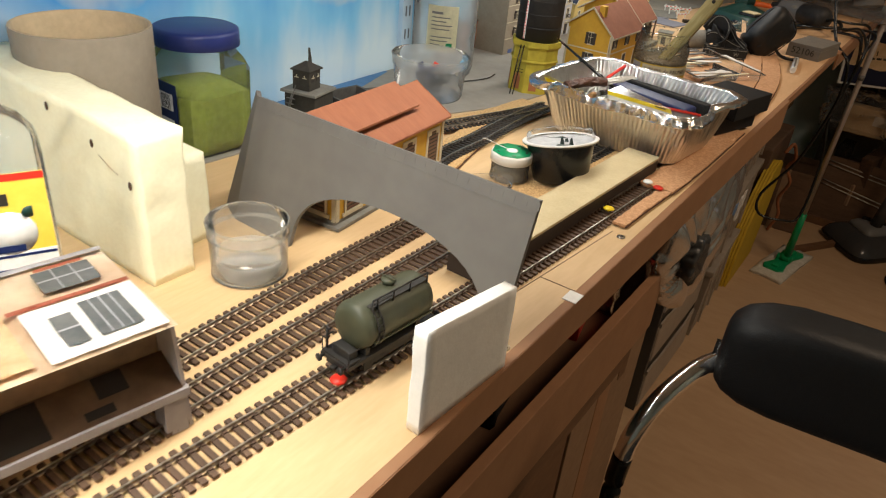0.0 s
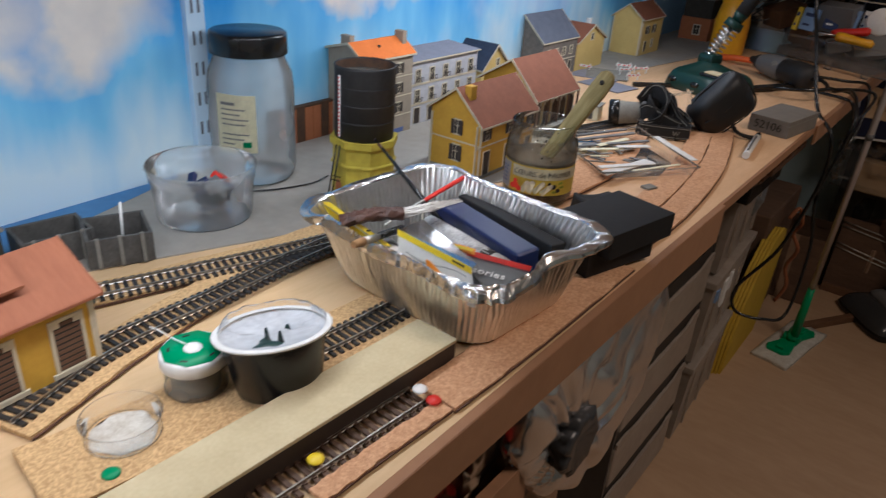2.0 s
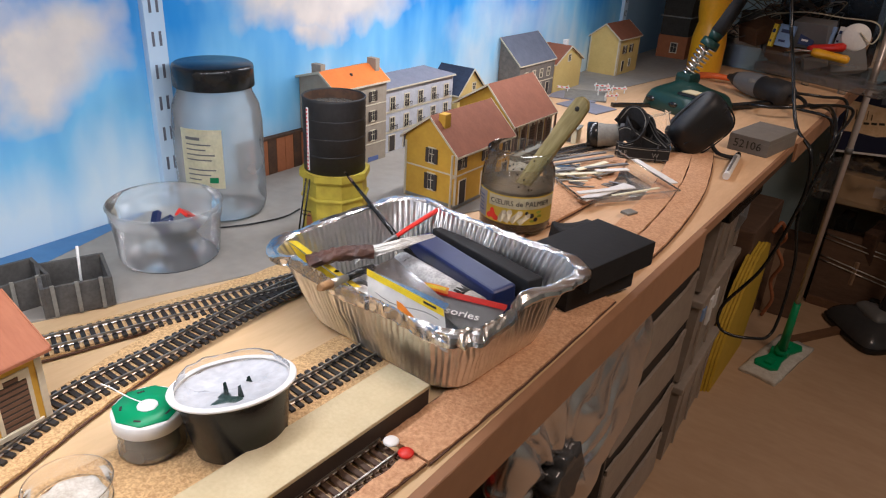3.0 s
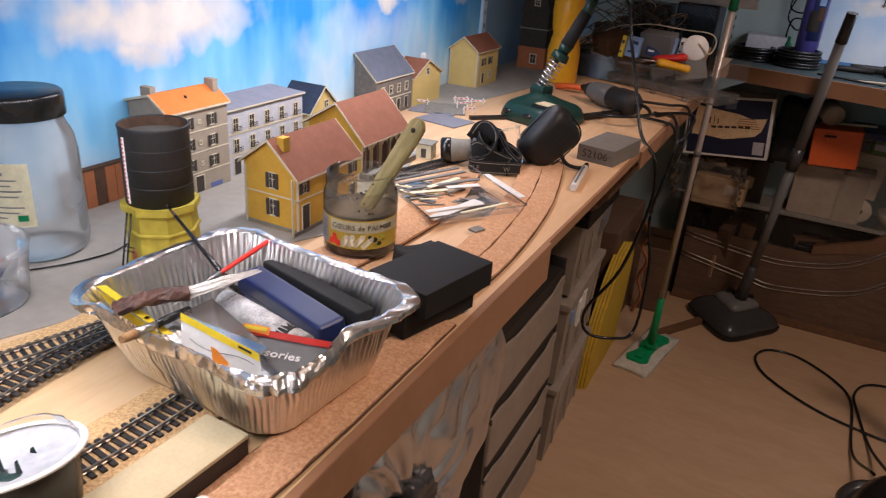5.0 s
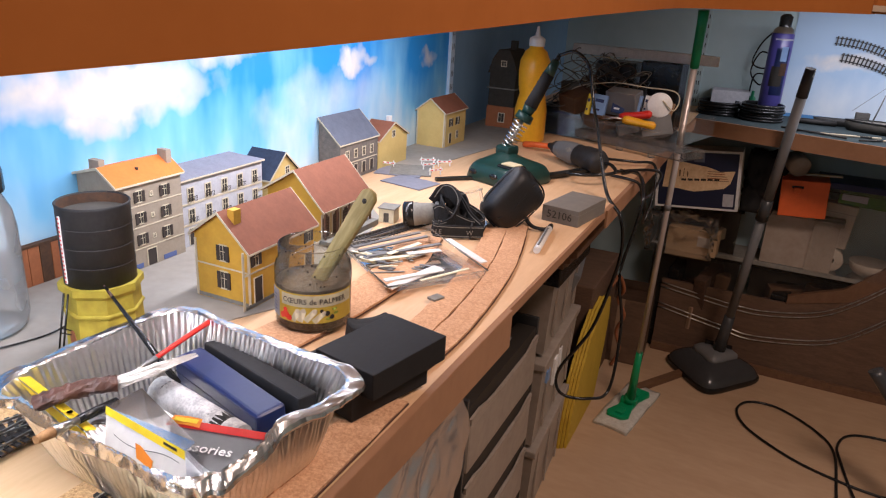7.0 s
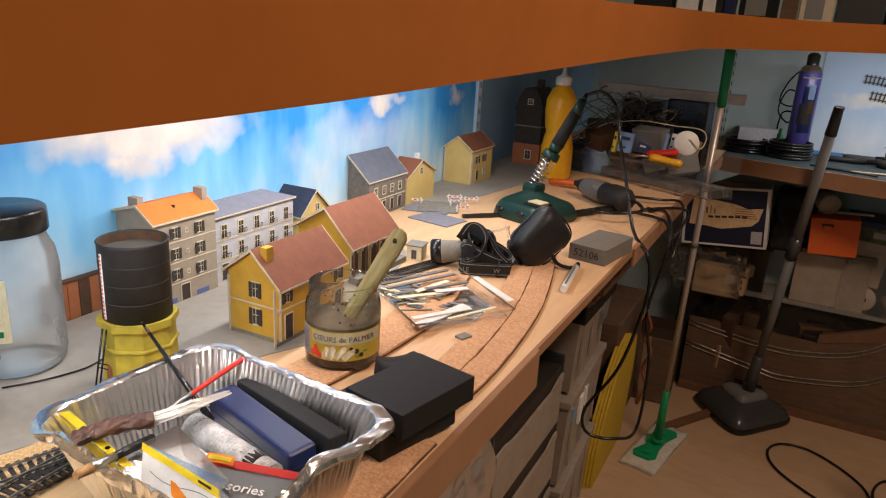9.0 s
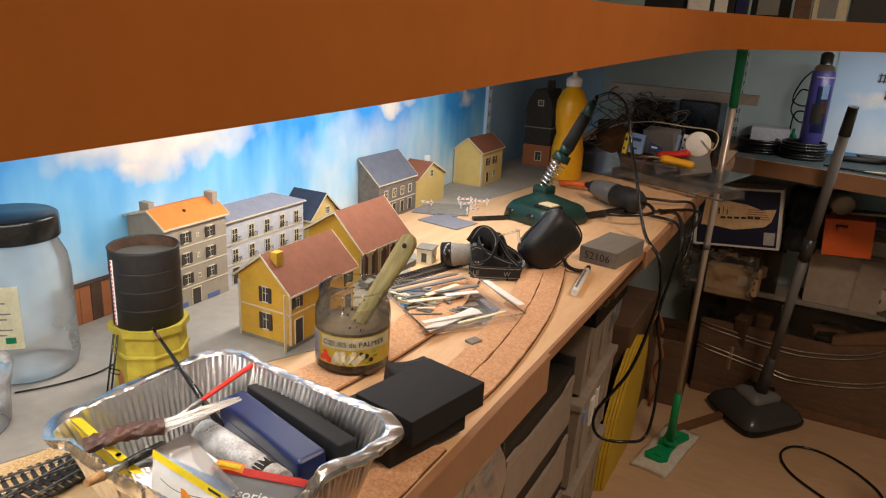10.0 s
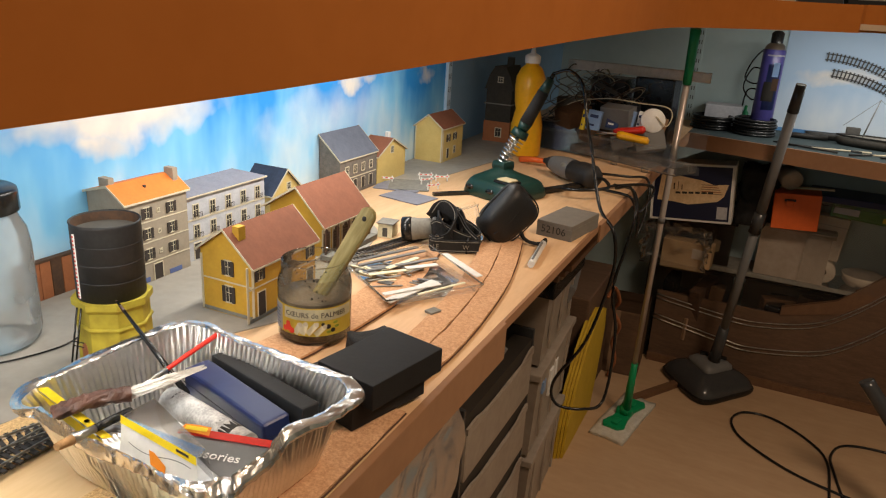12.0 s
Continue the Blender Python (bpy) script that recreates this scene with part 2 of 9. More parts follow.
M["trim"] = surf("cream_trim", (0.62, 0.55, 0.40), None, 60, 0.7)
M["pane"] = plain("dark_window_pane", (0.06, 0.055, 0.05), 0.25)
M["shutter"] = plain("dark_shutter", (0.045, 0.035, 0.03), 0.6)
M["louver"] = surf("brown_louver", (0.14, 0.075, 0.045), None, 90, 0.7)
M["blue_paint"] = plain("blue_base_paint", (0.10, 0.14, 0.32), 0.6)
M["grey_model"] = surf("weathered_grey_model", (0.10, 0.095, 0.085), (0.06, 0.055, 0.05), 90, 0.8, bump=0.2)
M["grey_light"] = surf("light_grey_model", (0.24, 0.23, 0.20), (0.17, 0.16, 0.14), 90, 0.8, bump=0.2)
M["olive"] = surf("olive_tank_paint", (0.062, 0.066, 0.038), (0.045, 0.048, 0.028), 40, 0.5, bump=0.05)
M["dark_metal"] = surf("dark_underframe", (0.02, 0.018, 0.016), None, 80, 0.55)
M["cream"] = surf("sanded_platform_top", (0.62, 0.53, 0.33), (0.52, 0.43, 0.25), 45, 0.85, bump=0.15, fine=8)
M["dark_wood"] = surf("dark_platform_side", (0.045, 0.030, 0.022), None, 40, 0.7)
M["red"] = plain("red_plastic", (0.65, 0.03, 0.015), 0.35)
M["yellow"] = plain("yellow_plastic", (0.80, 0.60, 0.01), 0.35)
M["green"] = plain("green_plastic", (0.01, 0.27, 0.10), 0.4)
M["bottle_yellow"] = plain("yellow_bottle", (0.86, 0.43, 0.005), 0.35)
M["orange"] = plain("orange_plastic", (0.72, 0.13, 0.02), 0.45)
M["foil"] = surf("crumpled_foil", (0.80, 0.79, 0.77), (0.70, 0.69, 0.66), 110, 0.30, 1.0, 0.14, fine=2)
M["tank_black"] = surf("matt_black_tank", (0.025, 0.024, 0.024), (0.014, 0.013, 0.013), 60, 0.6, bump=0.08)
M["rust"] = surf("rusty_rim", (0.10, 0.05, 0.025), (0.05, 0.03, 0.02), 90, 0.8)
M["dirty_glass"] = clear("dirty_glass", (0.88, 0.81, 0.70), 0.12, 0.1, 1.2)
M["pale_slate"] = surf("pale_slate_roof", (0.24, 0.24, 0.28), (0.19, 0.19, 0.23), 80, 0.6, bump=0.15)
M["shelf_top"] = surf("dark_teal_shelf_top", (0.060, 0.080, 0.085), (0.035, 0.050, 0.055), 18, 0.7, bump=0.05, spec=0.15)
M["foil_rim"] = surf("crimped_foil", (0.80, 0.79, 0.78), (0.68, 0.67, 0.66), 45, 0.27, 1.0, 0.22, fine=3)
M["upright"] = surf("pale_painted_metal", (0.50, 0.64, 0.78), (0.42, 0.56, 0.72), 12, 0.5)
M["lump_glue"] = surf("dried_glue", (0.66, 0.63, 0.56), (0.42, 0.37, 0.29), 160, 0.6, bump=0.4)
M["water"] = plain("grey_water", (0.12, 0.12, 0.11), 0.2)
M["tower_yellow"] = surf("aged_yellow_plaster", (0.47, 0.385, 0.035), (0.30, 0.235, 0.02), 26, 0.75, bump=0.2)
M["brick"] = surf("brick_arch", (0.36, 0.13, 0.05), None, 90, 0.8)
M["wood"] = surf("stained_brush_wood", (0.52, 0.43, 0.20), (0.24, 0.19, 0.06), 55, 0.7, bump=0.2, stretch=(1, 0.15, 1), spread=0.4)
M["brown_wood"] = surf("brown_handle", (0.085, 0.036, 0.022), (0.035, 0.016, 0.011), 60, 0.5)
M["bristle"] = surf("white_bristles", (0.70, 0.68, 0.64), (0.5, 0.48, 0.44), 200, 0.6)
M["tan_bristle"] = surf("tan_bristles", (0.34, 0.19, 0.075), (0.20, 0.11, 0.04), 220, 0.7)
M["navy"] = plain("dark_blue_case", (0.009, 0.018, 0.085), 0.38)
M["bin_smoky"] = clear("smoky_storage_bin", (0.62, 0.56, 0.50), 0.06, 0.15, 1.2)
M["dark_navy"] = plain("dark_navy_print", (0.010, 0.014, 0.045), 0.5)
M["bag_paper"] = surf("grubby_pale_paper", (0.54, 0.47, 0.39), (0.40, 0.34, 0.27), 10, 0.7, bump=0.1)
M["warm_orange"] = plain("orange_print", (0.88, 0.33, 0.02), 0.5)
M["pale_blue"] = plain("pale_blue_packet", (0.22, 0.34, 0.58), 0.45)
M["board_dark"] = surf("dark_stained_board", (0.145, 0.083, 0.048), (0.090, 0.052, 0.030), 14, 0.7, bump=0.1, stretch=(1, 4, 4))
M["tan_print"] = surf("tan_printed_paper", (0.74, 0.55, 0.33), (0.55, 0.36, 0.19), 30, 0.6)
M["grey_print"] = plain("grey_printed_card", (0.22, 0.22, 0.22), 0.4)
M["murky"] = surf("murky_water", (0.20, 0.15, 0.10), (0.08, 0.055, 0.032), 90, 0.5, spec=0.1)
M["label_yellow"] = surf("yellow_jar_label", (0.80, 0.62, 0.08), (0.72, 0.52, 0.05), 40, 0.5)
M["label_cream"] = surf("cream_label", (0.82, 0.77, 0.55), None, 80, 0.6)
# print black; also painted shade in the drawer gaps
M["ink"] = plain("ink_and_gap_shade", (0.03, 0.025, 0.02), 0.6)
M["grey_lid"] = surf("greyish_white_film", (0.64, 0.65, 0.67), (0.40, 0.41, 0.43), 45, 0.35, bump=0.2)
M["iron_green"] = plain("dark_green_plastic", (0.008, 0.035, 0.028), 0.4)
M["grey_plastic"] = plain("grey_plastic", (0.16, 0.16, 0.16), 0.45)
M["grey_carton"] = surf("grey_carton", (0.19, 0.17, 0.145), (0.155, 0.14, 0.12), 50, 0.85)
M["drawer"] = surf("pale_plastic_drawer", (0.36, 0.305, 0.25), (0.28, 0.23, 0.185), 14, 0.4)
M["silver_bag"] = surf("silver_grey_satin_bag", (0.70, 0.67, 0.66), (0.60, 0.57, 0.56), 14, 0.24, 0.85, 0.03)
M["plank"] = surf("brown_plank", (0.17, 0.088, 0.042), (0.12, 0.060, 0.029), 12, 0.65, bump=0.1, stretch=(4, 1, 4))
M["carton"] = surf("brown_carton", (0.30, 0.19, 0.11), (0.25, 0.155, 0.09), 20, 0.85)
M["yellow_board"] = surf("yellow_foam_board", (0.58, 0.38, 0.02), (0.50, 0.32, 0.015), 20, 0.7)
M["vac"] = plain("dark_grey_plastic", (0.05, 0.05, 0.052), 0.26, spec=0.5)
M["can"] = plain("dark_blue_can", (0.055, 0.048, 0.20), 0.3)
M["bin"] = clear("clear_storage_bin", (0.95, 0.94, 0.92), 0.07, 0.12, 1.25)
M["sea"] = surf("printed_sea", (0.09, 0.23, 0.46), (0.06, 0.17, 0.38), 20, 0.5)
M["green_pack"] = surf("printed_green_film", (0.10, 0.24, 0.05), (0.05, 0.15, 0.03), 26, 0.45, bump=0.1)
M["carton_light"] = surf("tan_carton", (0.44, 0.30, 0.16), (0.36, 0.24, 0.125), 20, 0.85)
M["mop_cloth"] = surf("grubby_mop_cloth", (0.60, 0.57, 0.50), (0.44, 0.40, 0.33), 60, 0.95, bump=0.5)
M["sky_west"] = sky_paint("printed_sky", ((0.96, 1.075, 0.20, 0.045, 1.0), (1.13, 1.065, 0.11, 0.055, 1.2), (1.50, 1.096, 0.20, 0.046, 1.3), (1.45, 1.062, 0.07, 0.028, 1.1), (1.70, 1.14, 0.10, 0.03, 0.9), (1.98, 1.03, 0.26, 0.07, 0.45), (2.06, 1.105, 0.07, 0.022, 1.1), (2.38, 1.095, 0.07, 0.02, 0.8), (0.55, 1.02, 0.3, 0.06, 0.5)), 1)
M["sky_north"] = sky_paint("printed_sea_sky", ((1.00, 1.10, 0.16, 0.035, 1.0), (1.35, 1.04, 0.2, 0.05, 0.8)), 0, ((0.58, 0.64, 0.70), (0.46, 0.55, 0.66), (0.34, 0.46, 0.62)))


# ---- mesh helpers ----


def box(x0, x1, y0, y1, z0, z1, bev=0.0, bm=None, seg=2):
    own = bm is None
    b = bmesh.new()
    bmesh.ops.create_cube(b, size=1.0)
    for v in b.verts:
        v.co = ((x0 + x1) / 2 + v.co.x * (x1 - x0), (y0 + y1) / 2 + v.co.y * (y1 - y0), (z0 + z1) / 2 + v.co.z * (z1 - z0))
    if bev:
        bmesh.ops.bevel(b, geom=b.edges[:], offset=bev, segments=seg, affect="EDGES", profile=0.6)
    if own:
        return b
    return join(bm, b)


def join(bm, other, m=None):
    """Adds another bmesh, moved by m, to bm."""
    if m is not None:
        other.transform(m)
    table = {v: bm.verts.new(v.co) for v in other.verts}
    for f in other.faces:
        g = bm.faces.new([table[v] for v in f.verts])
        g.smooth = f.smooth
    other.free()
    return bm


def lathe(profile, seg=32, wobble=None, squeeze=1.0):
    """Turns (radius, height) pairs round z; a radius of 0 closes the end."""
    b = bmesh.new()
    rings = []
    for r, z in profile:
        if r < 1e-6:
            rings.append([b.verts.new((0, 0, z))])
            continue
        ring = []
        for i in range(seg):
            a = 2 * math.pi * i / seg
            k = 1 + (wobble(a, z) if wobble else 0)
            ring.append(b.verts.new((r * k * math.cos(a), r * k * squeeze * math.sin(a), z)))
        rings.append(ring)
    for p, q in zip(rings, rings[1:]):
        for i in range(seg):
            j = (i + 1) % seg
            if len(p) == 1 and len(q) > 1:
                b.faces.new((p[0], q[j], q[i])).smooth = True
            elif len(q) == 1 and len(p) > 1:
                b.faces.new((p[i], p[j], q[0])).smooth = True
            elif len(p) > 1:
                b.faces.new((p[i], p[j], q[j], q[i])).smooth = True
    bmesh.ops.recalc_face_normals(b, faces=b.faces[:])
    return b


def prism(outline, depth, bev=0.0):
    """An outline in x and z, pushed from y = 0 to y = depth."""
    b = bmesh.new()
    front = [b.verts.new((x, 0, z)) for x, z in outline]
    back = [b.verts.new((x, depth, z)) for x, z in outline]
    n = len(outline)
    b.faces.new(front)
    b.faces.new(back[::-1])
    for i in range(n):
        b.faces.new((front[i], back[i], back[(i + 1) % n], front[(i + 1) % n]))
    bmesh.ops.recalc_face_normals(b, faces=b.faces[:])
    if bev:
        bmesh.ops.bevel(b, geom=b.edges[:], offset=bev, segments=2, affect="EDGES")
    return b


def smooth_line(points, steps=8):
    """A Catmull-Rom line through the points."""
    pts = [Vector(p) for p in points]
    pts = [2 * pts[0] - pts[1]] + pts + [2 * pts[-1] - pts[-2]]
    out = []
    for p0, p1, p2, p3 in zip(pts, pts[1:], pts[2:], pts[3:]):
        for i in range(steps):
            t = i / steps
            out.append(0.5 * (2 * p1 + (p2 - p0) * t + (2 * p0 - 5 * p1 + 4 * p2 - p3) * t * t + (3 * p1 - p0 - 3 * p2 + p3) * t ** 3))
    return out + [pts[-2]]


def rod(points, r, seg=10, r_end=None, section=None):
    """A tube along points. section: an own outline (across, up) instead of a round one."""
    pts = [Vector(p) for p in points]
    b = bmesh.new()
    rings = []
    for i, p in enumerate(pts):
        d = (pts[min(i + 1, len(pts) - 1)] - pts[max(i - 1, 0)]).normalized()
        side = d.cross(Vector((0, 0, 1)))
        if side.length < 1e-3:
            side = Vector((1, 0, 0))
        side.normalize()
        up = side.cross(d)
        k = r if r_end is None else r + (r_end - r) * i / (len(pts) - 1)
        if section:
            rings.append([b.verts.new(p + side * u + up * v) for u, v in section])
        else:
            rings.append([b.verts.new(p + side * k * math.cos(2 * math.pi * j / seg) + up * k * math.sin(2 * math.pi * j / seg)) for j in range(seg)])
    n = len(rings[0])
    for p, q in zip(rings, rings[1:]):
        for j in range(n):
            f = b.faces.new((p[j], p[(j + 1) % n], q[(j + 1) % n], q[j]))
            f.smooth = section is None
    b.faces.new(rings[0][::-1])
    b.faces.new(rings[-1])
    bmesh.ops.recalc_face_normals(b, faces=b.faces[:])
    return b


def mesh_object(name, bm, material):
    data = bpy.data.meshes.new(name)
    bm.to_mesh(data)
    bm.free()
    data.materials.append(material)
    return new(name, data)


def part(name, bm, material, parent, label=""):
    ob = mesh_object(name, bm, material)
    ob.parent = parent
    return tagged(ob, label) if label else ob


def thing(name, label, category, m=None, group="", kind=""):
    ob = new(name)
    ob.empty_display_size = 0.02
    if m is not None:
        ob.matrix_world = m
    return tagged(ob, label, category, group, kind)


def solo(name, bm, material, label, category, m=None, group="", kind=""):
    ob = mesh_object(name, bm, material)
    if m is not None:
        ob.matrix_world = m
    return tagged(ob, label, category, group, kind)


def lettering(name, words, size, material, parent, m, thick=0.0002, bend=0.0):
    """Words as a mesh in the x-z plane facing -y; bend: radius of the cylinder that they lie on."""
    data = bpy.data.curves.new(name, "FONT")
    data.body, data.size, data.extrude, data.align_x = words, size, thick, "CENTER"
    data.resolution_u = 2
    temp = new(name, data)
    bpy.context.view_layer.update()
    made = bpy.data.meshes.new_from_object(temp.evaluated_get(bpy.context.evaluated_depsgraph_get()))
    bpy.data.objects.remove(temp)
    for v in made.vertices:
        x, z, y = v.co.x, v.co.y, -v.co.z
        v.co = (math.sin(x / bend) * (bend - y), bend - math.cos(x / bend) * (bend - y) , z) if bend else (x, y, z)
    made.transform(m)
    made.materials.clear()
    made.materials.append(material)
    ob = new(name, made)
    ob.parent = parent
    return ob


def patch(x0, x1, z0, z1, y, bend=0.0, n=10, thick=0.0003):
    """A thin rectangle facing -y, flat or lying on a cylinder of radius bend whose front touches y."""
    b = bmesh.new()
    cols = []
    for i in range(n + 1):
        x = x0 + (x1 - x0) * i / n
        px, py = (math.sin(x / bend) * bend, y + bend - math.cos(x / bend) * bend) if bend else (x, y)
        cols.append((b.verts.new((px, py, z0)), b.verts.new((px, py, z1))))
    for p, q in zip(cols, cols[1:]):
        b.faces.new((p[0], q[0], q[1], p[1])).smooth = True
    bmesh.ops.solidify(b, geom=b.faces[:], thickness=-thick)
    for f in b.faces:
        f.smooth = False
    return b


def skin(x0, x1, y0, y1, z0, z1):
    """An open-topped box of thin sheet."""
    b = bmesh.new()
    lo = [b.verts.new((x, y, z0)) for x, y in ((x0, y0), (x1, y0), (x1, y1), (x0, y1))]
    hi = [b.verts.new((x, y, z1)) for x, y in ((x0, y0), (x1, y0), (x1, y1), (x0, y1))]
    b.faces.new(lo[::-1])
    for i in range(4):
        b.faces.new((lo[i], lo[(i + 1) % 4], hi[(i + 1) % 4], hi[i]))
    return b


def rounded_square(half, r, n=5):
    out = []
    for k, (sx, sy) in enumerate(((1, 1), (-1, 1), (-1, -1), (1, -1))):
        for i in range(n + 1):
            a = math.pi / 2 * (k + i / n)
            out.append((sx * (half - r) + r * math.cos(a), sy * (half - r) + r * math.sin(a)))
    return out


def loft(levels, close_bottom=True, close_top=False, smooth=True):
    """Rings of (outline, z) joined into one skin."""
    b = bmesh.new()
    rings = [[b.verts.new((x, y, z)) for x, y in outline] for outline, z in levels]
    n = len(rings[0])
    for p, q in zip(rings, rings[1:]):
        for i in range(n):
            b.faces.new((p[i], p[(i + 1) % n], q[(i + 1) % n], q[i])).smooth = smooth
    if close_bottom:
        b.faces.new(rings[0][::-1])
    if close_top:
        b.faces.new(rings[-1])
    bmesh.ops.recalc_face_normals(b, faces=b.faces[:])
    return b


def slab(outline, z0, z1):
    b = prism([(x, y) for x, y in outline], 1.0)
    for v in b.verts:
        x, k, y = v.co
        v.co = (x, y, z0 + (z1 - z0) * k)
    bmesh.ops.recalc_face_normals(b, faces=b.faces[:])
    return b


# ---- the room ----
solo("floor", box(-0.2, 3.0, -1.3, 3.75, -0.06, 0.0), M["floor"], "light brown smooth floor", "floor", kind="structure")
solo("ceiling", box(-0.2, 3.0, -1.3, 3.75, 2.4, 2.46), M["ceiling"], "plain white ceiling", "ceiling", kind="structure")
solo("wall_west", slab([(-0.1, -1.3), (wall_x(-1.3) - 0.004, -1.3), (wall_x(CORNER + 0.1) - 0.004, CORNER + 0.1), (-0.1, CORNER + 0.1)], 0.0, 2.4), M["wall"], "plain wall behind the layout", "wall", kind="structure")
solo("wall_north", box(wall_x(CORNER) - 0.004, 3.0, CORNER, CORNER + 0.1, 0.0, 2.4), M["wall"], "grey-green wall behind the far shelf", "wall", kind="structure")
solo("wall_east", box(2.9, 3.0, -1.2, CORNER, 0.0, 2.4), M["wall"], "plain wall closing the room", "wall", kind="structure")
solo("wall_south", box(wall_x(-1.2) - 0.004, 3.0, -1.3, -1.2, 0.0, 2.4), M["wall"], "plain wall closing the room", "wall", kind="structure")
solo("backdrop_west", slab([(wall_x(-1.2) - 0.004, -1.2), (wall_x(-1.2), -1.2), (wall_x(CORNER), CORNER), (wall_x(CORNER) - 0.004, CORNER)], T - 0.03, 1.35), M["sky_west"], "printed blue sky with white clouds on the wall", "backdrop", kind="structure")
# added sheet: the dimmer light past the upright, put into a duller blue
solo("wall_paint_corner", slab([(wall_x(2.516), 2.516), (wall_x(2.516) + 0.002, 2.516), (wall_x(CORNER) + 0.002, CORNER), (wall_x(CORNER), CORNER)], T + 0.0015, 1.21), M["corner_dimming"], "dull blue sheet dimming the sky print by the corner", "wall", kind="structure")
sea = thing("backdrop_north", "printed sea and sky with boats on the far wall", "backdrop", kind="structure")
part("sky_print", box(0.825, 2.89, CORNER - 0.006, CORNER, T + 0.012, 1.35), M["sky_north"], sea)
part("sea_print", box(0.825, 2.89, CORNER - 0.007, CORNER, T, T + 0.012), M["sea"], sea)

for uy in (1.236, 2.505):
    up = thing("shelf_upright", "sky-painted slotted metal upright on the wall", "shelf upright", group="shelf uprights")
    part("channel", box(wall_x(uy) - 0.001, wall_x(uy) + 0.008, uy - 0.011, uy + 0.011, T, 1.30, 0.0008), M["upright"], up)
    for k in range(11):
        for dy in (-0.004, 0.004):
            part("slot", box(wall_x(uy) + 0.008, wall_x(uy) + 0.0083, uy + dy - 0.0014, uy + dy + 0.0014, T + 0.012 + k * 0.032, T + 0.026 + k * 0.032), M["slate"], up)
up = thing("shelf_upright", "pale slotted metal upright on the far wall", "shelf upright", group="shelf uprights")
part("channel", box(0.535, 0.557, CORNER - 0.010, CORNER, T, 1.30, 0.0008), M["wall"], up)
for k in range(11):
    for dx in (-0.004, 0.004):
        part("slot", box(0.546 + dx - 0.0014, 0.546 + dx + 0.0014, CORNER - 0.0104, CORNER - 0.010, T + 0.012 + k * 0.032, T + 0.026 + k * 0.032), M["ink"], up)

# the layout board, its front board and the far shelf
desk = thing("layout_board", "pale plywood layout board with a brown front board", "shelf board", kind="structure")
part("board", slab([(wall_x(-1.1), -1.1), (0.586, -1.1), (0.586, 1.30), (wall_x(1.30), 1.30)], T - 0.016, T), M["board"], desk)
part("board", slab([(wall_x(1.30), 1.3002), (0.586, 1.3002), (0.586, CORNER), (wall_x(CORNER), CORNER)], T - 0.016, T), M["board_far"], desk)
lath = prism([(-1.1, T - 0.031), (0.70, T - 0.031), (1.592, T - 0.047), (1.592, T + 0.0004), (-1.1, T + 0.0004)], 0.008, 0.0006)
lath.transform(pose(0, 0, 0, 0, 0, 90))
lath.transform(Matrix.Translation((0.594 - max(v.co.x for v in lath.verts), 0, 0)))
part("front_board", lath, M["fascia"], desk)
part("edge_strip", box(0.586, 0.590, 1.592, 3.29, T - 0.014, T - 0.0002, 0.0005), M["fascia"], desk)
part("edge_strip", box(0.590, 0.594, 2.06, 3.285, T - 0.032, T - 0.0002, 0.0005), M["fascia"], desk)
part("joint_line", box(0.556, 0.5862, 0.8545, 0.8553, T, T + 0.0003), M["pencil"], desk)
part("long_line", rod([(0.5495, 0.79, T), (0.5665, 0.972, T)], 0.0004, 4), M["pencil"], desk)
part("white_chip", box(0.583, 0.5945, 0.838, 0.853, T + 0.0003, T + 0.0009, 0.0003), M["white"], desk)
for sx, sy in ((0.5815, 0.757), (0.577, 0.967)):
    screw = thing("wood_screw", "small brass cross-head screw in the board", "screw", Matrix.Translation((sx, sy, T)), "screws")
    part("head", lathe([(0.0, 0.0), (0.0038, 0.0), (0.0036, 0.0008), (0.0, 0.001)], 20), M["steel"] if sy > 0.9 else M["trim"], screw)
    part("cross", box(-0.0024, 0.0024, -0.0004, 0.0004, 0.0009, 0.00115, bm=box(-0.0004, 0.0004, -0.0024, 0.0024, 0.0009, 0.00112)), M["ink"], screw)

far = thing("far_shelf_board", "brown-edged shelf along the far wall", "shelf board", kind="structure")


FAR_FRONT = [(0.586, 3.300), (1.15, 3.145), (1.75, 3.02), (2.9, 3.0)]
part("board", slab([(0.586, CORNER), *[(x, y + 0.008) for x, y in FAR_FRONT], (2.9, CORNER)], T - 0.016, T - 0.0005), M["shelf_top"], far)
part("front_board", slab([*FAR_FRONT, *[(x, y + 0.008) for x, y in FAR_FRONT[::-1]]], T - 0.048, T + 0.0005), M["fascia"], far)

# the upper deck: its lower edge rises a little along the wall
upper = thing("upper_deck", "upper shelf with an orange-brown front board curving round the corner", "shelf board", kind="structure")
FRONT = [(0.594, -1.15, 1.185, 1.262), (0.594, 0.0, 1.190, 1.264), (0.594, 1.013, 1.197, 1.268), (0.594, 1.40, 1.2045, 1.272), (0.594, 1.76, 1.2140, 1.279), (0.594, 2.05, 1.2205, 1.2885), (0.594, 2.30, 1.2255, 1.2955), (0.600, 2.42, 1.2280, 1.2985), (0.625, 2.54, 1.2305, 1.3005), (0.690, 2.66, 1.2325, 1.3010), (0.800, 2.765, 1.2360, 1.3005), (0.950, 2.84, 1.2395, 1.3020), (1.200, 2.90, 1.2430, 1.3050), (2.900, 2.95, 1.2450, 1.3080)]
lows = smooth_line([(x, y, z0) for x, y, z0, _ in FRONT], 6)
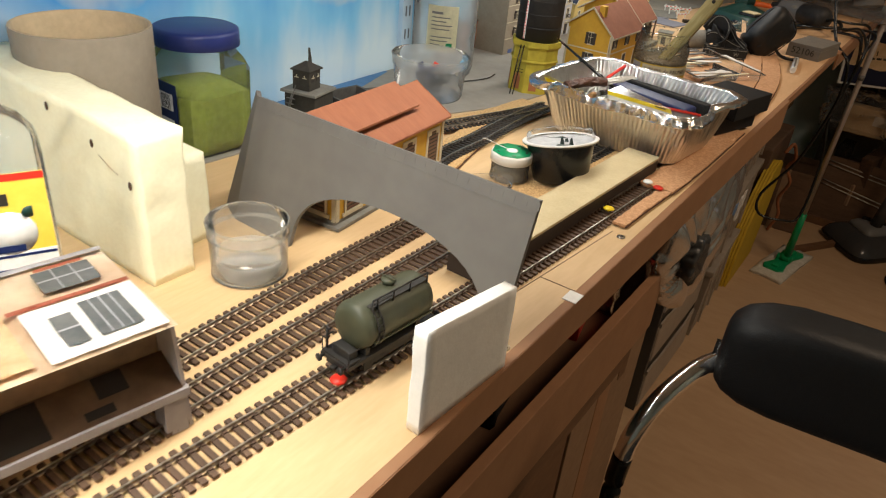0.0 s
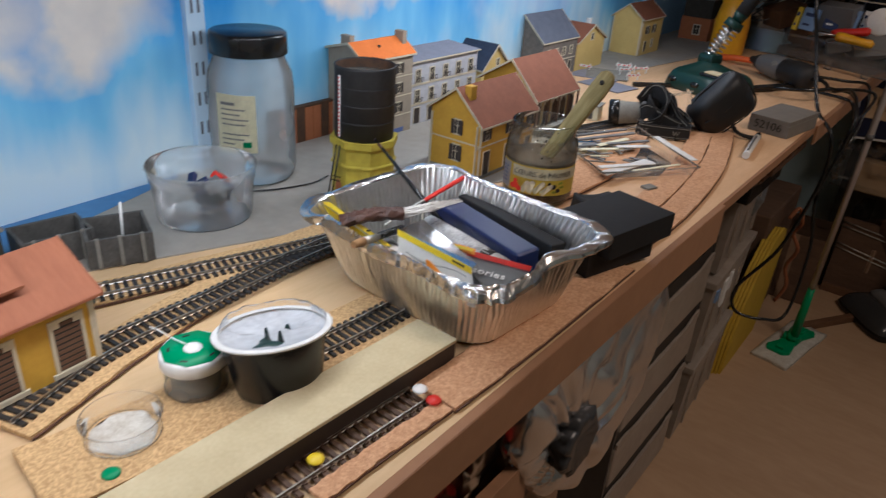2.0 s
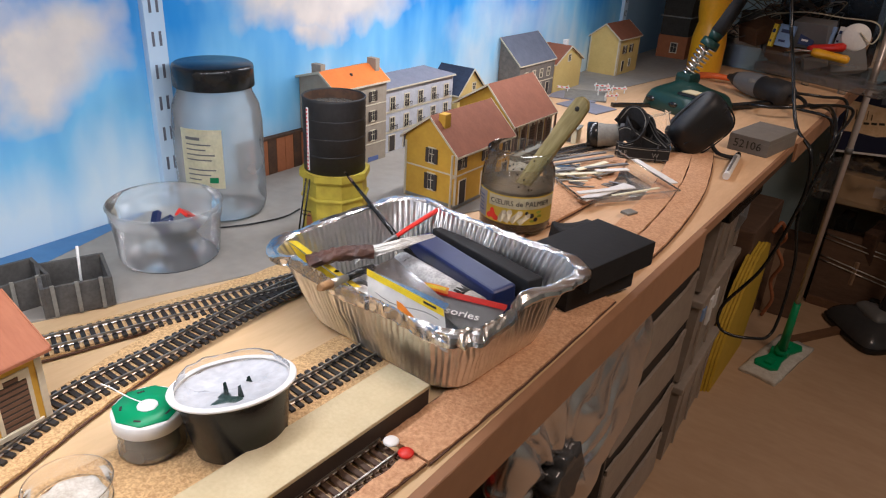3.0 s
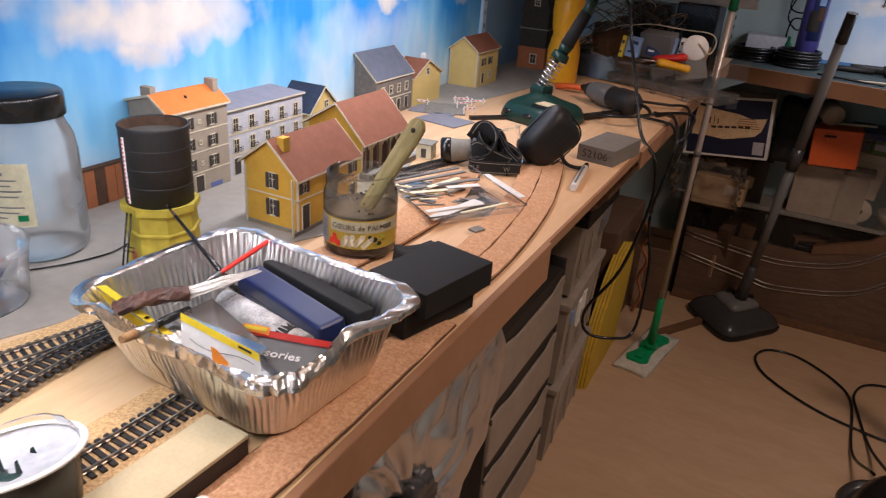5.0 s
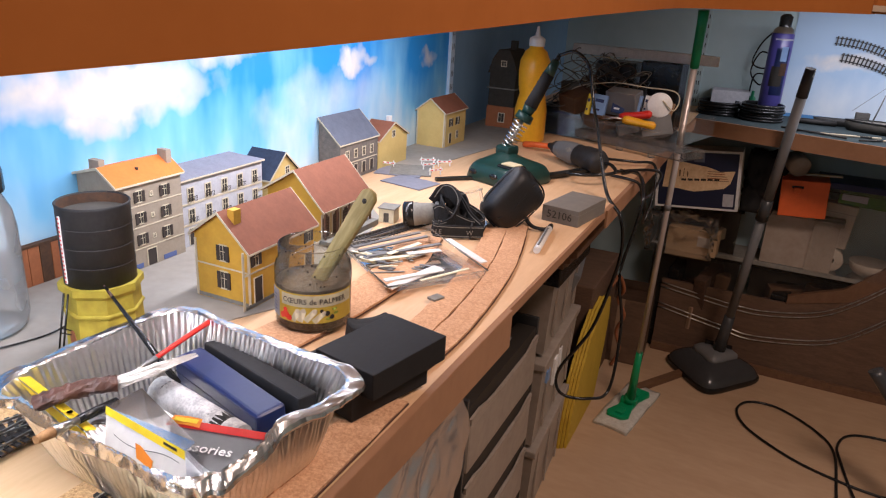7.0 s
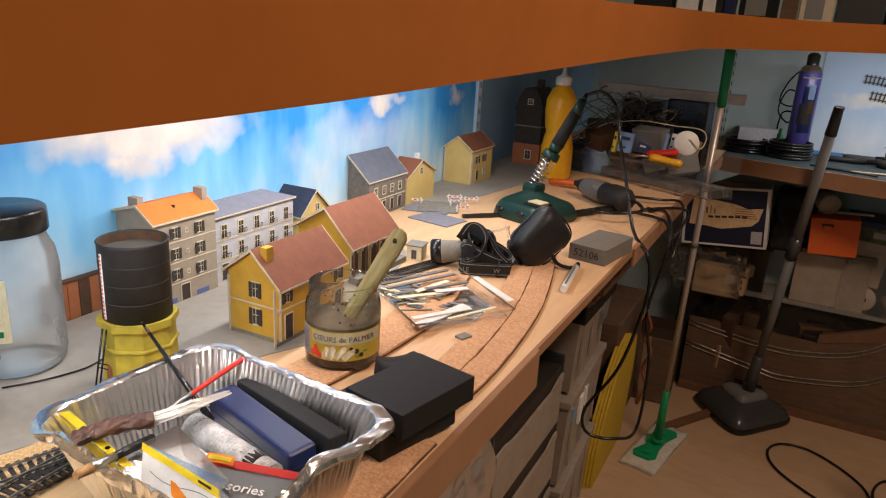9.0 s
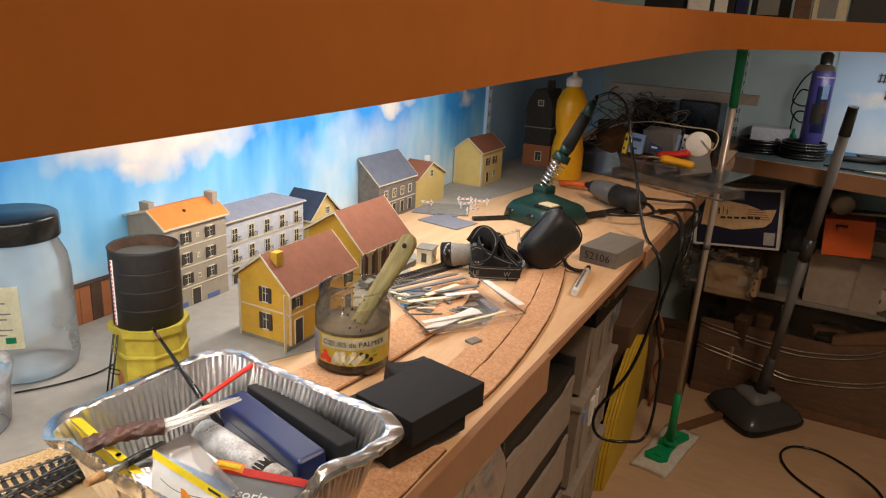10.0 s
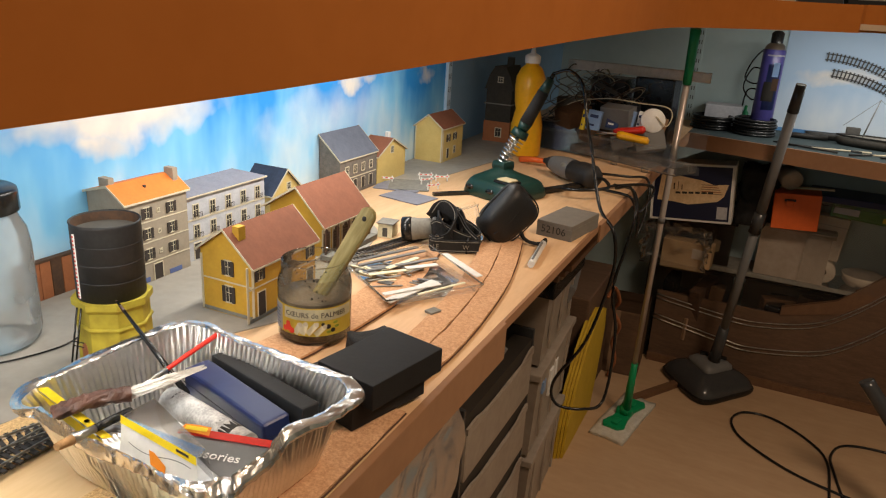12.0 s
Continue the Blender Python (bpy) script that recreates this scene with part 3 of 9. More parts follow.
tops = smooth_line([(x, y, z1) for x, y, _, z1 in FRONT], 6)
fas = bmesh.new()
cols = []
for i, (lo, hi) in enumerate(zip(lows, tops)):
    d = lows[min(i + 1, len(lows) - 1)] - lows[max(i - 1, 0)]
    n = Vector((-d.y, d.x, 0)).normalized() * 0.010
    cols.append([fas.verts.new(c) for c in (lo + n, lo, hi, hi + n)])
for p, q in zip(cols, cols[1:]):
    for i in range(4):
        fas.faces.new((p[i], p[(i + 1) % 4], q[(i + 1) % 4], q[i]))
fas.faces.new(cols[0]), fas.faces.new(cols[-1][::-1])
bmesh.ops.recalc_face_normals(fas, faces=fas.faces[:])
part("front_board", fas, M["deckface"], upper)
part("deck", slab([(wall_x(-1.15), -1.15), *[(x - 0.011, y + (0.011 if y > 2.35 else 0)) for x, y, _, _ in FRONT], (2.9, CORNER), (wall_x(CORNER), CORNER)], 1.2465, 1.2600), M["deck"], upper)

# grey street boards at the back of the layout
grey = thing("grey_baseboard", "thin grey card street sheet at the back of the layout", "base sheet")
part("sheet", slab([(wall_x(1.02), 1.02), (0.245, 1.02), (0.315, 1.205), (0.330, 1.36), (0.392, 1.50), (0.36, 1.62), (0.30, 1.80), (0.20, 1.90), (wall_x(1.9), 1.90)], T, T + 0.0015), M["grey_board"], grey)
part("sheet", slab([(wall_x(2.06), 2.06), (0.20, 2.08), (0.235, 2.35), (0.30, 2.75), (0.30, 3.2), (wall_x(3.2), 3.2)], T, T + 0.0015), M["grey_board"], grey)
part("sheet", slab([(wall_x(0.35), 0.35), (0.19, 0.35), (0.215, 0.90), (0.245, 1.02), (wall_x(1.02), 1.02)], T, T + 0.0014), M["grey_board"], grey)


solo("sea_strip", slab([(wall_x(-0.3), -0.3), (0.178, -0.3), (0.172, 1.02), (wall_x(1.2) + 0.004, 1.2), (wall_x(1.2), 1.2)], T + 0.0012, T + 0.0019), M["sea"], "blue printed sea strip lying along the backdrop", "printed strip", kind="structure")


# ---- railway ----
def ribbon(points, width, z, thick, ragged=0.0008):
    """A flat strip along a line, with slightly ragged sides."""
    pts = smooth_line([(x, y, z) for x, y in points], 10)
    rng = random.Random(len(pts) * 7 + int(1000 * pts[0].x))
    b = bmesh.new()
    rings = []
    for i, p in enumerate(pts):
        d = (pts[min(i + 1, len(pts) - 1)] - pts[max(i - 1, 0)]).normalized()
        s = Vector((d.y, -d.x, 0))
        a, c = width / 2 + rng.uniform(-ragged, ragged), width / 2 + rng.uniform(-ragged, ragged)
        rings.append([b.verts.new(v) for v in (p - s * a, p + s * c, p + s * c + Vector((0, 0, thick)), p - s * a + Vector((0, 0, thick)))])
    for p, q in zip(rings, rings[1:]):
        for i in range(4):
            b.faces.new((p[i], p[(i + 1) % 4], q[(i + 1) % 4], q[i]))
    b.faces.new(rings[0]), b.faces.new(rings[-1][::-1])
    bmesh.ops.recalc_face_normals(b, faces=b.faces[:])
    return b


CORK = "cork track bed strip glued to the board"
BEDS = [
    ([(0.5675, 0.984), (0.5690, 1.03), (0.5725, 1.091)], 0.0125),
    ([(0.5625, 1.093), (0.566, 1.20), (0.566, 1.36)], 0.036),
    ([(0.448, 0.89), (0.462, 1.0), (0.475, 1.20)], 0.062),
    ([(0.395, 0.90), (0.362, 1.01), (0.345, 1.12), (0.352, 1.24)], 0.040),
    ([(0.262, 0.93), (0.296, 1.03), (0.325, 1.15), (0.335, 1.24)], 0.034),
    ([(0.548, 1.33), (0.560, 1.48), (0.548, 1.64), (0.522, 1.78), (0.480, 1.93), (0.43, 2.06)], 0.030),
    ([(0.516, 1.33), (0.528, 1.48), (0.516, 1.64), (0.490, 1.78), (0.450, 1.92), (0.40, 2.04)], 0.030),
    ([(0.415, 1.36), (0.432, 1.50), (0.43, 1.62), (0.40, 1.75)], 0.055),
]
for k, (pts, w) in enumerate(BEDS):
    bed = thing("cork_strip", CORK, "track bed", group="cork track beds")
    part("strip", ribbon(pts, w, T + 0.0016, 0.0024 + 0.0002 * k), M["cork_red_lit" if pts[0][1] > 1.3 or pts[0][0] > 0.56 else "cork"], bed)
    line = smooth_line([(x, y, T + 0.0016) for x, y in pts], 10)
    for side in (-1, 1):
        edge = []
        for i, q in enumerate(line):
            d = (line[min(i + 1, len(line) - 1)] - line[max(i - 1, 0)]).normalized()
            edge.append(q + Vector((d.y, -d.x, 0)) * side * (w / 2 + 0.0005 + 0.0004 * noise.noise(q * 70)))
        part("cut_line", rod(edge, 0, section=[(-0.0007, 0), (0.0007, 0), (0.0006, 0.0012), (-0.0006, 0.0012)]), M["pencil"], bed, "dark cut edge")

SLEEPER = {}


def sleeper_mesh(kind):
    if kind not in SLEEPER:
        b = box(-0.0150, 0.0150, -0.0017, 0.0017, 0, 0.0019)
        for sx in (-0.00825, 0.00825):
            box(sx - 0.0022, sx + 0.0022, -0.0013, 0.0013, 0.0019, 0.0028, bm=b)
        data = bpy.data.meshes.new("sleeper")
        b.to_mesh(data)
        b.free()
        data.materials.append(M[kind])
        SLEEPER[kind] = data
    return SLEEPER[kind]


RAIL = [(-0.0009, 0.0), (0.0009, 0.0), (0.00035, 0.0006), (0.00035, 0.0017), (0.0006, 0.0018), (0.0006, 0.0026), (-0.0006, 0.0026), (-0.0006, 0.0018), (-0.00035, 0.0017), (-0.00035, 0.0006)]


def track(points, z, kind, label, pitch=0.0066, skip=()):
    pts = smooth_line([(x, y, 0) for x, y in points], 12)
    tr = thing("model_railway_track", label, "railway track", Matrix.Translation((0, 0, z)), "model tracks")
    sides = ([], [])
    for i, p in enumerate(pts):
        d = (pts[min(i + 1, len(pts) - 1)] - pts[max(i - 1, 0)]).normalized()
        s = Vector((d.y, -d.x, 0))
        for side, k in zip(sides, (-0.00825, 0.00825)):
            side.append(p + s * k + Vector((0, 0, 0.0019)))
    for side in sides:
        part("rail", rod(side, 0, section=RAIL), M["rail"], tr)
    gone, want = 0.0, pitch / 2
    for a, b in zip(pts, pts[1:]):
        step = (b - a).length
        while want < gone + step:
            p = a + (b - a) * ((want - gone) / step)
            ob = new("sleeper", sleeper_mesh(kind))
            ob.parent = tr
            ob.location, ob.rotation_euler = p, (0, 0, math.atan2(b.y - a.y, b.x - a.x) - math.pi / 2)
            want += pitch
        gone += step
    return tr


BROWN = "model track with brown sleepers and worn steel rails"
BLACKT = "model track with black sleepers on a cork bed"
track([(0.488, 0.26), (0.5105, 0.54), (0.5188, 0.63), (0.5345, 0.81), (0.5525, 1.088)], T + 0.0006, "sleeper_brown", BROWN)
track([(0.438, 0.30), (0.4350, 0.61), (0.4335, 0.72), (0.4335, 0.868)], T + 0.0006, "sleeper_brown", BROWN)
track([(0.470, 0.30), (0.4722, 0.585), (0.4742, 0.70), (0.4775, 0.876)], T + 0.0006, "sleeper_brown", BROWN)
track([(0.262, 0.93), (0.288, 1.00), (0.314, 1.075), (0.345, 1.175), (0.36, 1.24)], T + 0.0042, "sleeper_black", BLACKT)
track([(0.390, 0.90), (0.366, 0.975), (0.3625, 1.067), (0.357, 1.15), (0.357, 1.24)], T + 0.0048, "sleeper_black", BLACKT)
track([(0.464, 1.045), (0.472, 1.10), (0.476, 1.20)], T + 0.0042, "sleeper_black", BLACKT)
track([(0.318, 1.645), (0.352, 1.775), (0.375, 1.85)], T + 0.0006, "sleeper_black", "short black model track lying on the board")

TACK = lathe([(0.0, -0.003), (0.0008, -0.003), (0.0008, 0.0), (0.0050, 0.0), (0.0052, 0.0006), (0.0042, 0.0016), (0.0022, 0.0021), (0.0, 0.0022)], 24)
for colour, x, y, z, word in (("yellow", 0.5495, 1.0, 0.0066, "yellow"), ("white", 0.5545, 1.087, 0.0085, "white"), ("red", 0.566, 1.0875, 0.0055, "red"), ("green", 0.4735, 0.9205, 0.0042, "green"), ("yellow", 0.4335, 0.868, 0.0055, "yellow"), ("red", 0.5275, 0.6535, 0.0075, "red")):
    solo("drawing_pin", TACK.copy(), M[colour], f"round {word} drawing pin pressed into the layout", "drawing pin", Matrix.Translation((x, y, T + z)), "drawing pins")
TACK.free()

# platform: sanded top, dark sides
plat = thing("model_platform", "long sanded cream model platform with dark sides", "model platform", pose(0.4950, 0.812, T, 0, 0, -2.6))
part("core", box(0.0, 0.036, 0.0, 0.327, 0.0, 0.0165, 0.001), M["dark_wood"], plat, "dark brown sides")
part("top", box(-0.0005, 0.0365, -0.0005, 0.3275, 0.0165, 0.0195, 0.0009), M["cream"], plat)


# ---- model buildings ----
def window(parent, m, w, h, style):
    """A window facing local -y, centred on m."""
    win = part("window", bmesh.new(), M["trim"], parent)
    win.matrix_basis = m
    f = 0.10 * w + 0.0006
    b = bmesh.new()
    for x0, x1, z0, z1 in ((-w / 2 - f, w / 2 + f, h / 2, h / 2 + f), (-w / 2 - f, w / 2 + f, -h / 2 - f, -h / 2), (-w / 2 - f, -w / 2, -h / 2, h / 2), (w / 2, w / 2 + f, -h / 2, h / 2)):
        box(x0, x1, -0.0010, 0.0004, z0, z1, bm=b)
    if style == "louver":
        box(-w / 2 - 2 * f, w / 2 + 2 * f, -0.0016, 0.0004, -h / 2 - 1.6 * f, -h / 2 - 0.2 * f, bm=b)
        for s in (-1, 1):
            box(s * w * 0.38 - w * 0.13, s * w * 0.38 + w * 0.13, -0.0011, 0.0003, h / 2 - 0.10 * h, h / 2, bm=b)
    b.to_mesh(win.data)
    b.free()
    part("pane", box(-w / 2, w / 2, -0.0004, 0.0003, -h / 2, h / 2), M["pane"], win)
    if style == "louver":
        n = 9
        for k in range(n):
            z = -h / 2 + h * (k + 0.5) / n
            part("slat", box(-w / 2, w / 2, -0.0009, -0.0003, z - 0.30 * h / n, z + 0.30 * h / n), M["louver"], win)
    if style in ("shutter", "plain", "balcony"):
        part("glazing_bar", box(-0.0003, 0.0003, -0.0007, -0.0003, -h / 2, h / 2, bm=box(-w / 2, w / 2, -0.0007, -0.0003, h * 0.08, h * 0.08 + 0.0006)), M["trim"], win)
    if style == "shutter":
        for s in (-1, 1):
            part("shutter", box(s * w * 0.78 - w * 0.27, s * w * 0.78 + w * 0.27, -0.0017, -0.0008, -h / 2 - 0.0003, h / 2 + 0.0003), M["shutter"], win)
    if style == "balcony":
        rail = box(-w * 0.9, w * 0.9, -0.0042, -0.0036, -h * 0.14, -h * 0.10)
        for k in range(7):
            x = -w * 0.87 + 1.74 * w * k / 6
            box(x - 0.00018, x + 0.00018, -0.0041, -0.0037, -h / 2, -h * 0.12, bm=rail)
        part("balcony_rail", rail, M["shutter"], win)
    return win


def side_pose(face, half_x, half_y, u, v):
    return pose(half_x, u, v, 0, 0, 90) if face == "E" else pose(u, -half_y, v)


def cut_hip(bm, top, hip):
    """Draws the far end of the ridge back, for a hipped roof."""
    for v in bm.verts:
        if hip and v.co.z > top - 0.002 and v.co.y > 0:
            v.co.y -= hip


def house(name, label, x0, x1, y0, y1, h, top, wall, roof, wins=(), rot=0.0, ridge="y", apex=0.5, h_back=None, over=0.0035, chimneys=(), eave="trim", group="model houses", hip=0.0):
    """A model house: gabled walls, roof slabs, chimneys, windows on its east and south faces."""
    w, d = x1 - x0, y1 - y0
    ho = thing(name, label, "model house", pose((x0 + x1) / 2, (y0 + y1) / 2, T + 0.0015, 0, 0, rot), group)
    a, b = (w, d) if ridge == "y" else (d, w)
    hb = h if h_back is None else h_back
    ax = -a / 2 + a * apex
    outline = [(-a / 2, 0), (a / 2, 0), (a / 2, h), (ax, top), (-a / 2, hb)] if 0 < apex < 1 else [(-a / 2, 0), (a / 2, 0), (a / 2, h), (-a / 2, top)]
    turn = Matrix.Identity(4) if ridge == "y" else pose(0, 0, 0, 0, 0, 90)
    body = prism(outline, b)
    bmesh.ops.translate(body, vec=(0, -b / 2, 0), verts=body.verts[:])
    cut_hip(body, top, hip)
    body.transform(turn)
    part("wall", body, M[wall], ho)
    t = 0.0018
    peak = (ax, top) if 0 < apex < 1 else (-a / 2, top)
    for ex, ez in ((a / 2, h), (-a / 2, hb)):
        dx, dz = ex - peak[0], ez - peak[1]
        if abs(dx) < 1e-5:
            continue
        n = math.hypot(dx, dz)
        ux, uz = dx / n, dz / n
        e = (ex + ux * over, ez + uz * over)
        slab_ = prism([peak, e, (e[0], e[1] + t), (peak[0], peak[1] + t * 1.15)], b + 2 * over)
        bmesh.ops.translate(slab_, vec=(0, -b / 2 - over, 0.0002), verts=slab_.verts[:])
        cut_hip(slab_, top, hip)
        slab_.transform(turn)
        part("roof", slab_, M[roof], ho)
        strip = prism([(e[0] - ux * 0.0004, e[1] - uz * 0.0004 - 0.0006), (e[0] + ux * 0.0005, e[1] + uz * 0.0005 - 0.0006), (e[0] + ux * 0.0005, e[1] + uz * 0.0005 + t * 0.8), (e[0] - ux * 0.0004, e[1] - uz * 0.0004 + t * 0.8)], b + 2 * over + 0.0006)
        bmesh.ops.translate(strip, vec=(0, -b / 2 - over - 0.0003, 0.0003), verts=strip.verts[:])
        strip.transform(turn)
        part("eave_trim", strip, M[eave], ho)
        for y in (-b / 2 - over - 0.0008,) if hip else (-b / 2 - over - 0.0008, b / 2 + over):
            barge = prism([(peak[0], peak[1] - 0.0006), (e[0], e[1] - 0.0006), (e[0], e[1] + t + 0.0005), (peak[0], peak[1] + t * 1.15 + 0.0005)], 0.0008)
            bmesh.ops.translate(barge, vec=(0, y, 0.0002), verts=barge.verts[:])
            barge.transform(turn)
            part("bargeboard", barge, M[eave], ho)
    for cx, cy, cw, cd, cz0, cz1, cm in chimneys:
        part("chimney", box(cx - cw / 2, cx + cw / 2, cy - cd / 2, cy + cd / 2, cz0, cz1, 0.0004), M[cm], ho)
    for face, u, v, ww, hh, style in wins:
        if style == "door":
            m = side_pose(face, w / 2, d / 2, u, v)
            door = part("door", box(-ww / 2, ww / 2, -0.0009, 0.0003, -hh / 2, hh / 2, 0.0002), M["shutter"], ho)
            door.matrix_basis = m
            part("door_frame", box(ww / 2, ww / 2 + 0.001, -0.0011, 0.0003, -hh / 2, hh / 2, bm=box(-ww / 2 - 0.001, -ww / 2, -0.0011, 0.0003, -hh / 2, hh / 2, bm=box(-ww / 2 - 0.001, ww / 2 + 0.001, -0.0011, 0.0003, hh / 2, hh / 2 + 0.001))), M["trim"], door)
        elif style in ("band", "base"):
            m = side_pose(face, w / 2, d / 2, u, v)
            part("string_course" if style == "band" else "plinth", box(-ww / 2, ww / 2, -0.0007, 0.0003, -hh / 2, hh / 2), M["trim"] if style == "band" else M["blue_paint"] if hh > 0.0045 else M["grey_light"], ho).matrix_basis = m
        elif style == "corner":
            m = side_pose(face, w / 2, d / 2, u, v)
            part("corner_trim", box(-ww / 2, ww / 2, -0.0008, 0.0003, -hh / 2, hh / 2), M["trim"], ho).matrix_basis = m
        else:
            window(ho, side_pose(face, w / 2, d / 2, u, v), ww, hh, style)
    return ho


# engine shed with louvred windows and a raised roof
shed = house("model_engine_shed", "ochre model engine shed with louvred windows and terracotta roof", 0.305, 0.382, 0.797, 0.968, 0.0565, 0.079, "ochre", "terracotta",
             [("E", -0.063 + 0.0430 * k, 0.0275, 0.0180, 0.035, "louver") for k in range(4)] + [("S", u, 0.0275, 0.0185, 0.035, "louver") for u in (-0.018, 0.018)]
             + [("E", 0.0, 0.003, 0.171, 0.004, "base"), ("S", 0.0, 0.003, 0.077, 0.004, "base"), ("E", 0.0835, 0.03, 0.004, 0.052, "corner"), ("E", -0.0835, 0.03, 0.004, 0.052, "corner"), ("S", 0.0365, 0.03, 0.004, 0.052, "corner")], rot=4.7, eave="terracotta", over=0.005)
part("foundation", box(-0.045, 0.045, -0.090, 0.091, -0.0012, 0.0022, 0.0006), M["grey_light"], shed, "worn grey foundation slab")
lantern = part("raised_roof", prism([(-0.024, 0.066), (0.024, 0.066), (0.024, 0.0735), (0.0, 0.0865), (-0.024, 0.0735)], 0.135), M["terracotta"], shed, "raised terracotta ridge roof")
lantern.location = (0, -0.0875, 0)
for s in (-1, 1):
    sl = prism([(0, 0.0865), (s * 0.029, 0.0708), (s * 0.029, 0.0726), (0, 0.0885)], 0.143)
    r = part("ridge_slab", sl, M["terracotta"], lantern)
    r.location = (0, -0.004, 0)

# small coaling tower with a cabin
coal = thing("model_coal_tower", "weathered grey model coaling tower with a cabin on top", "model tower", pose(0.202, 0.955, T + 0.0014, 0, 0, 12) @ Matrix.Diagonal((1.0, 1.0, 0.93, 1.0)))
part("plinth", box(-0.034, 0.030, -0.044, 0.034, 0.0, 0.008, 0.001), M["grey_light"], coal)
part("base_block", box(-0.018, 0.020, -0.016, 0.022, 0.008, 0.044, 0.0006), M["sooty"], coal)
part("gallery", box(-0.021, 0.023, -0.020, 0.024, 0.044, 0.0472, 0.0006), M["grey_light"], coal)
part("cabin", box(-0.0105, 0.0105, -0.0115, 0.0105, 0.0472, 0.0700, 0.0006), M["sooty"], coal)
for face in ("E", "S"):
    for u in (-0.0050, 0.0050):
        wn = part("window", box(-0.0026, 0.0026, -0.0006, 0.0002, -0.004, 0.004), M["pane"], coal)
        wn.matrix_basis = side_pose(face, 0.0105, 0.0115, u, 0.0615)
        # cream bars put the white glints of the panes into colour
        part("glazing_bar", box(-0.0026, 0.0026, -0.0009, -0.0005, 0.0002, 0.0010), M["trim"], wn)
        part("glazing_bar", box(-0.0004, 0.0004, -0.0009, -0.0005, 0.0010, 0.0040), M["trim"], wn)
part("cabin_roof", loft([([(-0.0125, -0.0135), (0.0125, -0.0135), (0.0125, 0.0125), (-0.0125, 0.0125)], 0.0698), ([(-0.0125, -0.0135), (0.0125, -0.0135), (0.0125, 0.0125), (-0.0125, 0.0125)], 0.0712), ([(-0.0015, -0.002), (0.0015, -0.002), (0.0015, 0.001), (-0.0015, 0.001)], 0.0790)], True, True, False), M["sooty"], coal)
jib_ = prism([(-0.0030, 0.060), (0.0030, 0.060), (0.0012, 0.090), (-0.0004, 0.090)], 0.0016)
part("jib", jib_, M["sooty"], coal).matrix_basis = pose(0.004, 0.0128, 0, -8, 0, 70)
stair = rod([(-0.002, -0.044, 0.010), (-0.002, -0.026, 0.046)], 0.001, 5)
for k in range(7):
    join(stair, box(-0.007, 0.003, -0.044 + 0.0026 * k - 0.001, -0.044 + 0.0026 * k + 0.001, 0.010 + 0.0052 * k, 0.0108 + 0.0052 * k))
join(stair, rod([(0.003, -0.044, 0.022), (0.003, -0.026, 0.058)], 0.0007, 5))
part("stair", stair, M["grey_model"], coal)
for k in range(2):
    part("bollard", lathe([(0, 0.008), (0.0028, 0.008), (0.0026, 0.018), (0, 0.0195)], 10), M["grey_light"], coal).location = (0.024, -0.034 + 0.012 * k, 0)


def open_bunker(m, w, d, h):
    b = thing("model_coal_bunker", "dark grey open-topped model coal bunker", "model bunker", m, "coal bunkers")
    t = 0.003
    for nm, e in (("side", (-w / 2, w / 2, -d / 2, -d / 2 + t)), ("side", (-w / 2, w / 2, d / 2 - t, d / 2)), ("end", (-w / 2, -w / 2 + t, -d / 2 + t, d / 2 - t)), ("end", (w / 2 - t, w / 2, -d / 2 + t, d / 2 - t))):
        part(nm, box(*e, 0, h, 0.0005), M["grey_model"], b)
    part("bottom", box(-w / 2 + t, w / 2 - t, -d / 2 + t, d / 2 - t, 0, 0.003), M["ink"], b)
    for k in range(3):
        part("post", box(w / 2, w / 2 + 0.002, -d / 2 + d * (k + 0.5) / 3 - 0.0015, -d / 2 + d * (k + 0.5) / 3 + 0.0015, 0, h + 0.002, 0.0003), M["grey_light"], b)
    return b


open_bunker(pose(0.205, 1.022, T + 0.0015, 0, 0, -8), 0.04, 0.056, 0.026)
bk = open_bunker(pose(0.236, 1.062, T + 0.0015, 0, 0, -22), 0.05, 0.052, 0.026)
part("rod", rod([(0.002, 0.004, 0.003), (0.004, 0.006, 0.048)], 0.0011, 6), M["white"], bk)

# water tower: octagonal yellow base, black tank, ladder, level scale
tower = thing("model_water_tower", "model water tower with black tank on aged yellow octagonal base", "model tower", pose(0.2945, 1.306, T + 0.0015, 0, 0, 10) @ Matrix.Diagonal((0.88, 0.88, 0.955, 1.0)))
part("base", lathe([(0.0, 0.0), (0.0385, 0.0), (0.0365, 0.062), (0.0405, 0.066), (0.0405, 0.073), (0.0, 0.073)], 8), M["tower_yellow"], tower)
for f in tower.children[0].data.polygons:
    f.use_smooth = False
for k in range(8):
    a = math.radians(22.5 + 45 * k)
    m = Matrix.Rotation(a, 4, "Z") @ pose(0.0345, 0, 0, 0, 0, 90)
    o = part("arched_opening", prism([(-0.006, 0.004), (0.006, 0.004), (0.006, 0.020), (0.0035, 0.026), (0, 0.028), (-0.0035, 0.026), (-0.006, 0.020)], 0.003), M["brick"], tower)
    o.matrix_basis = m @ Matrix.Translation((0, -0.0012, 0))
part("band", lathe([(0.0392, 0.044), (0.0395, 0.045), (0.0388, 0.047), (0.037, 0.047)], 8), M["tower_yellow"], tower)
part("tank", lathe([(0.0, 0.073), (0.0345, 0.073), (0.0345, 0.146), (0.0352, 0.148), (0.0340, 0.149), (0.0330, 0.148), (0.0330, 0.140)], 48), M["tank_black"], tower)
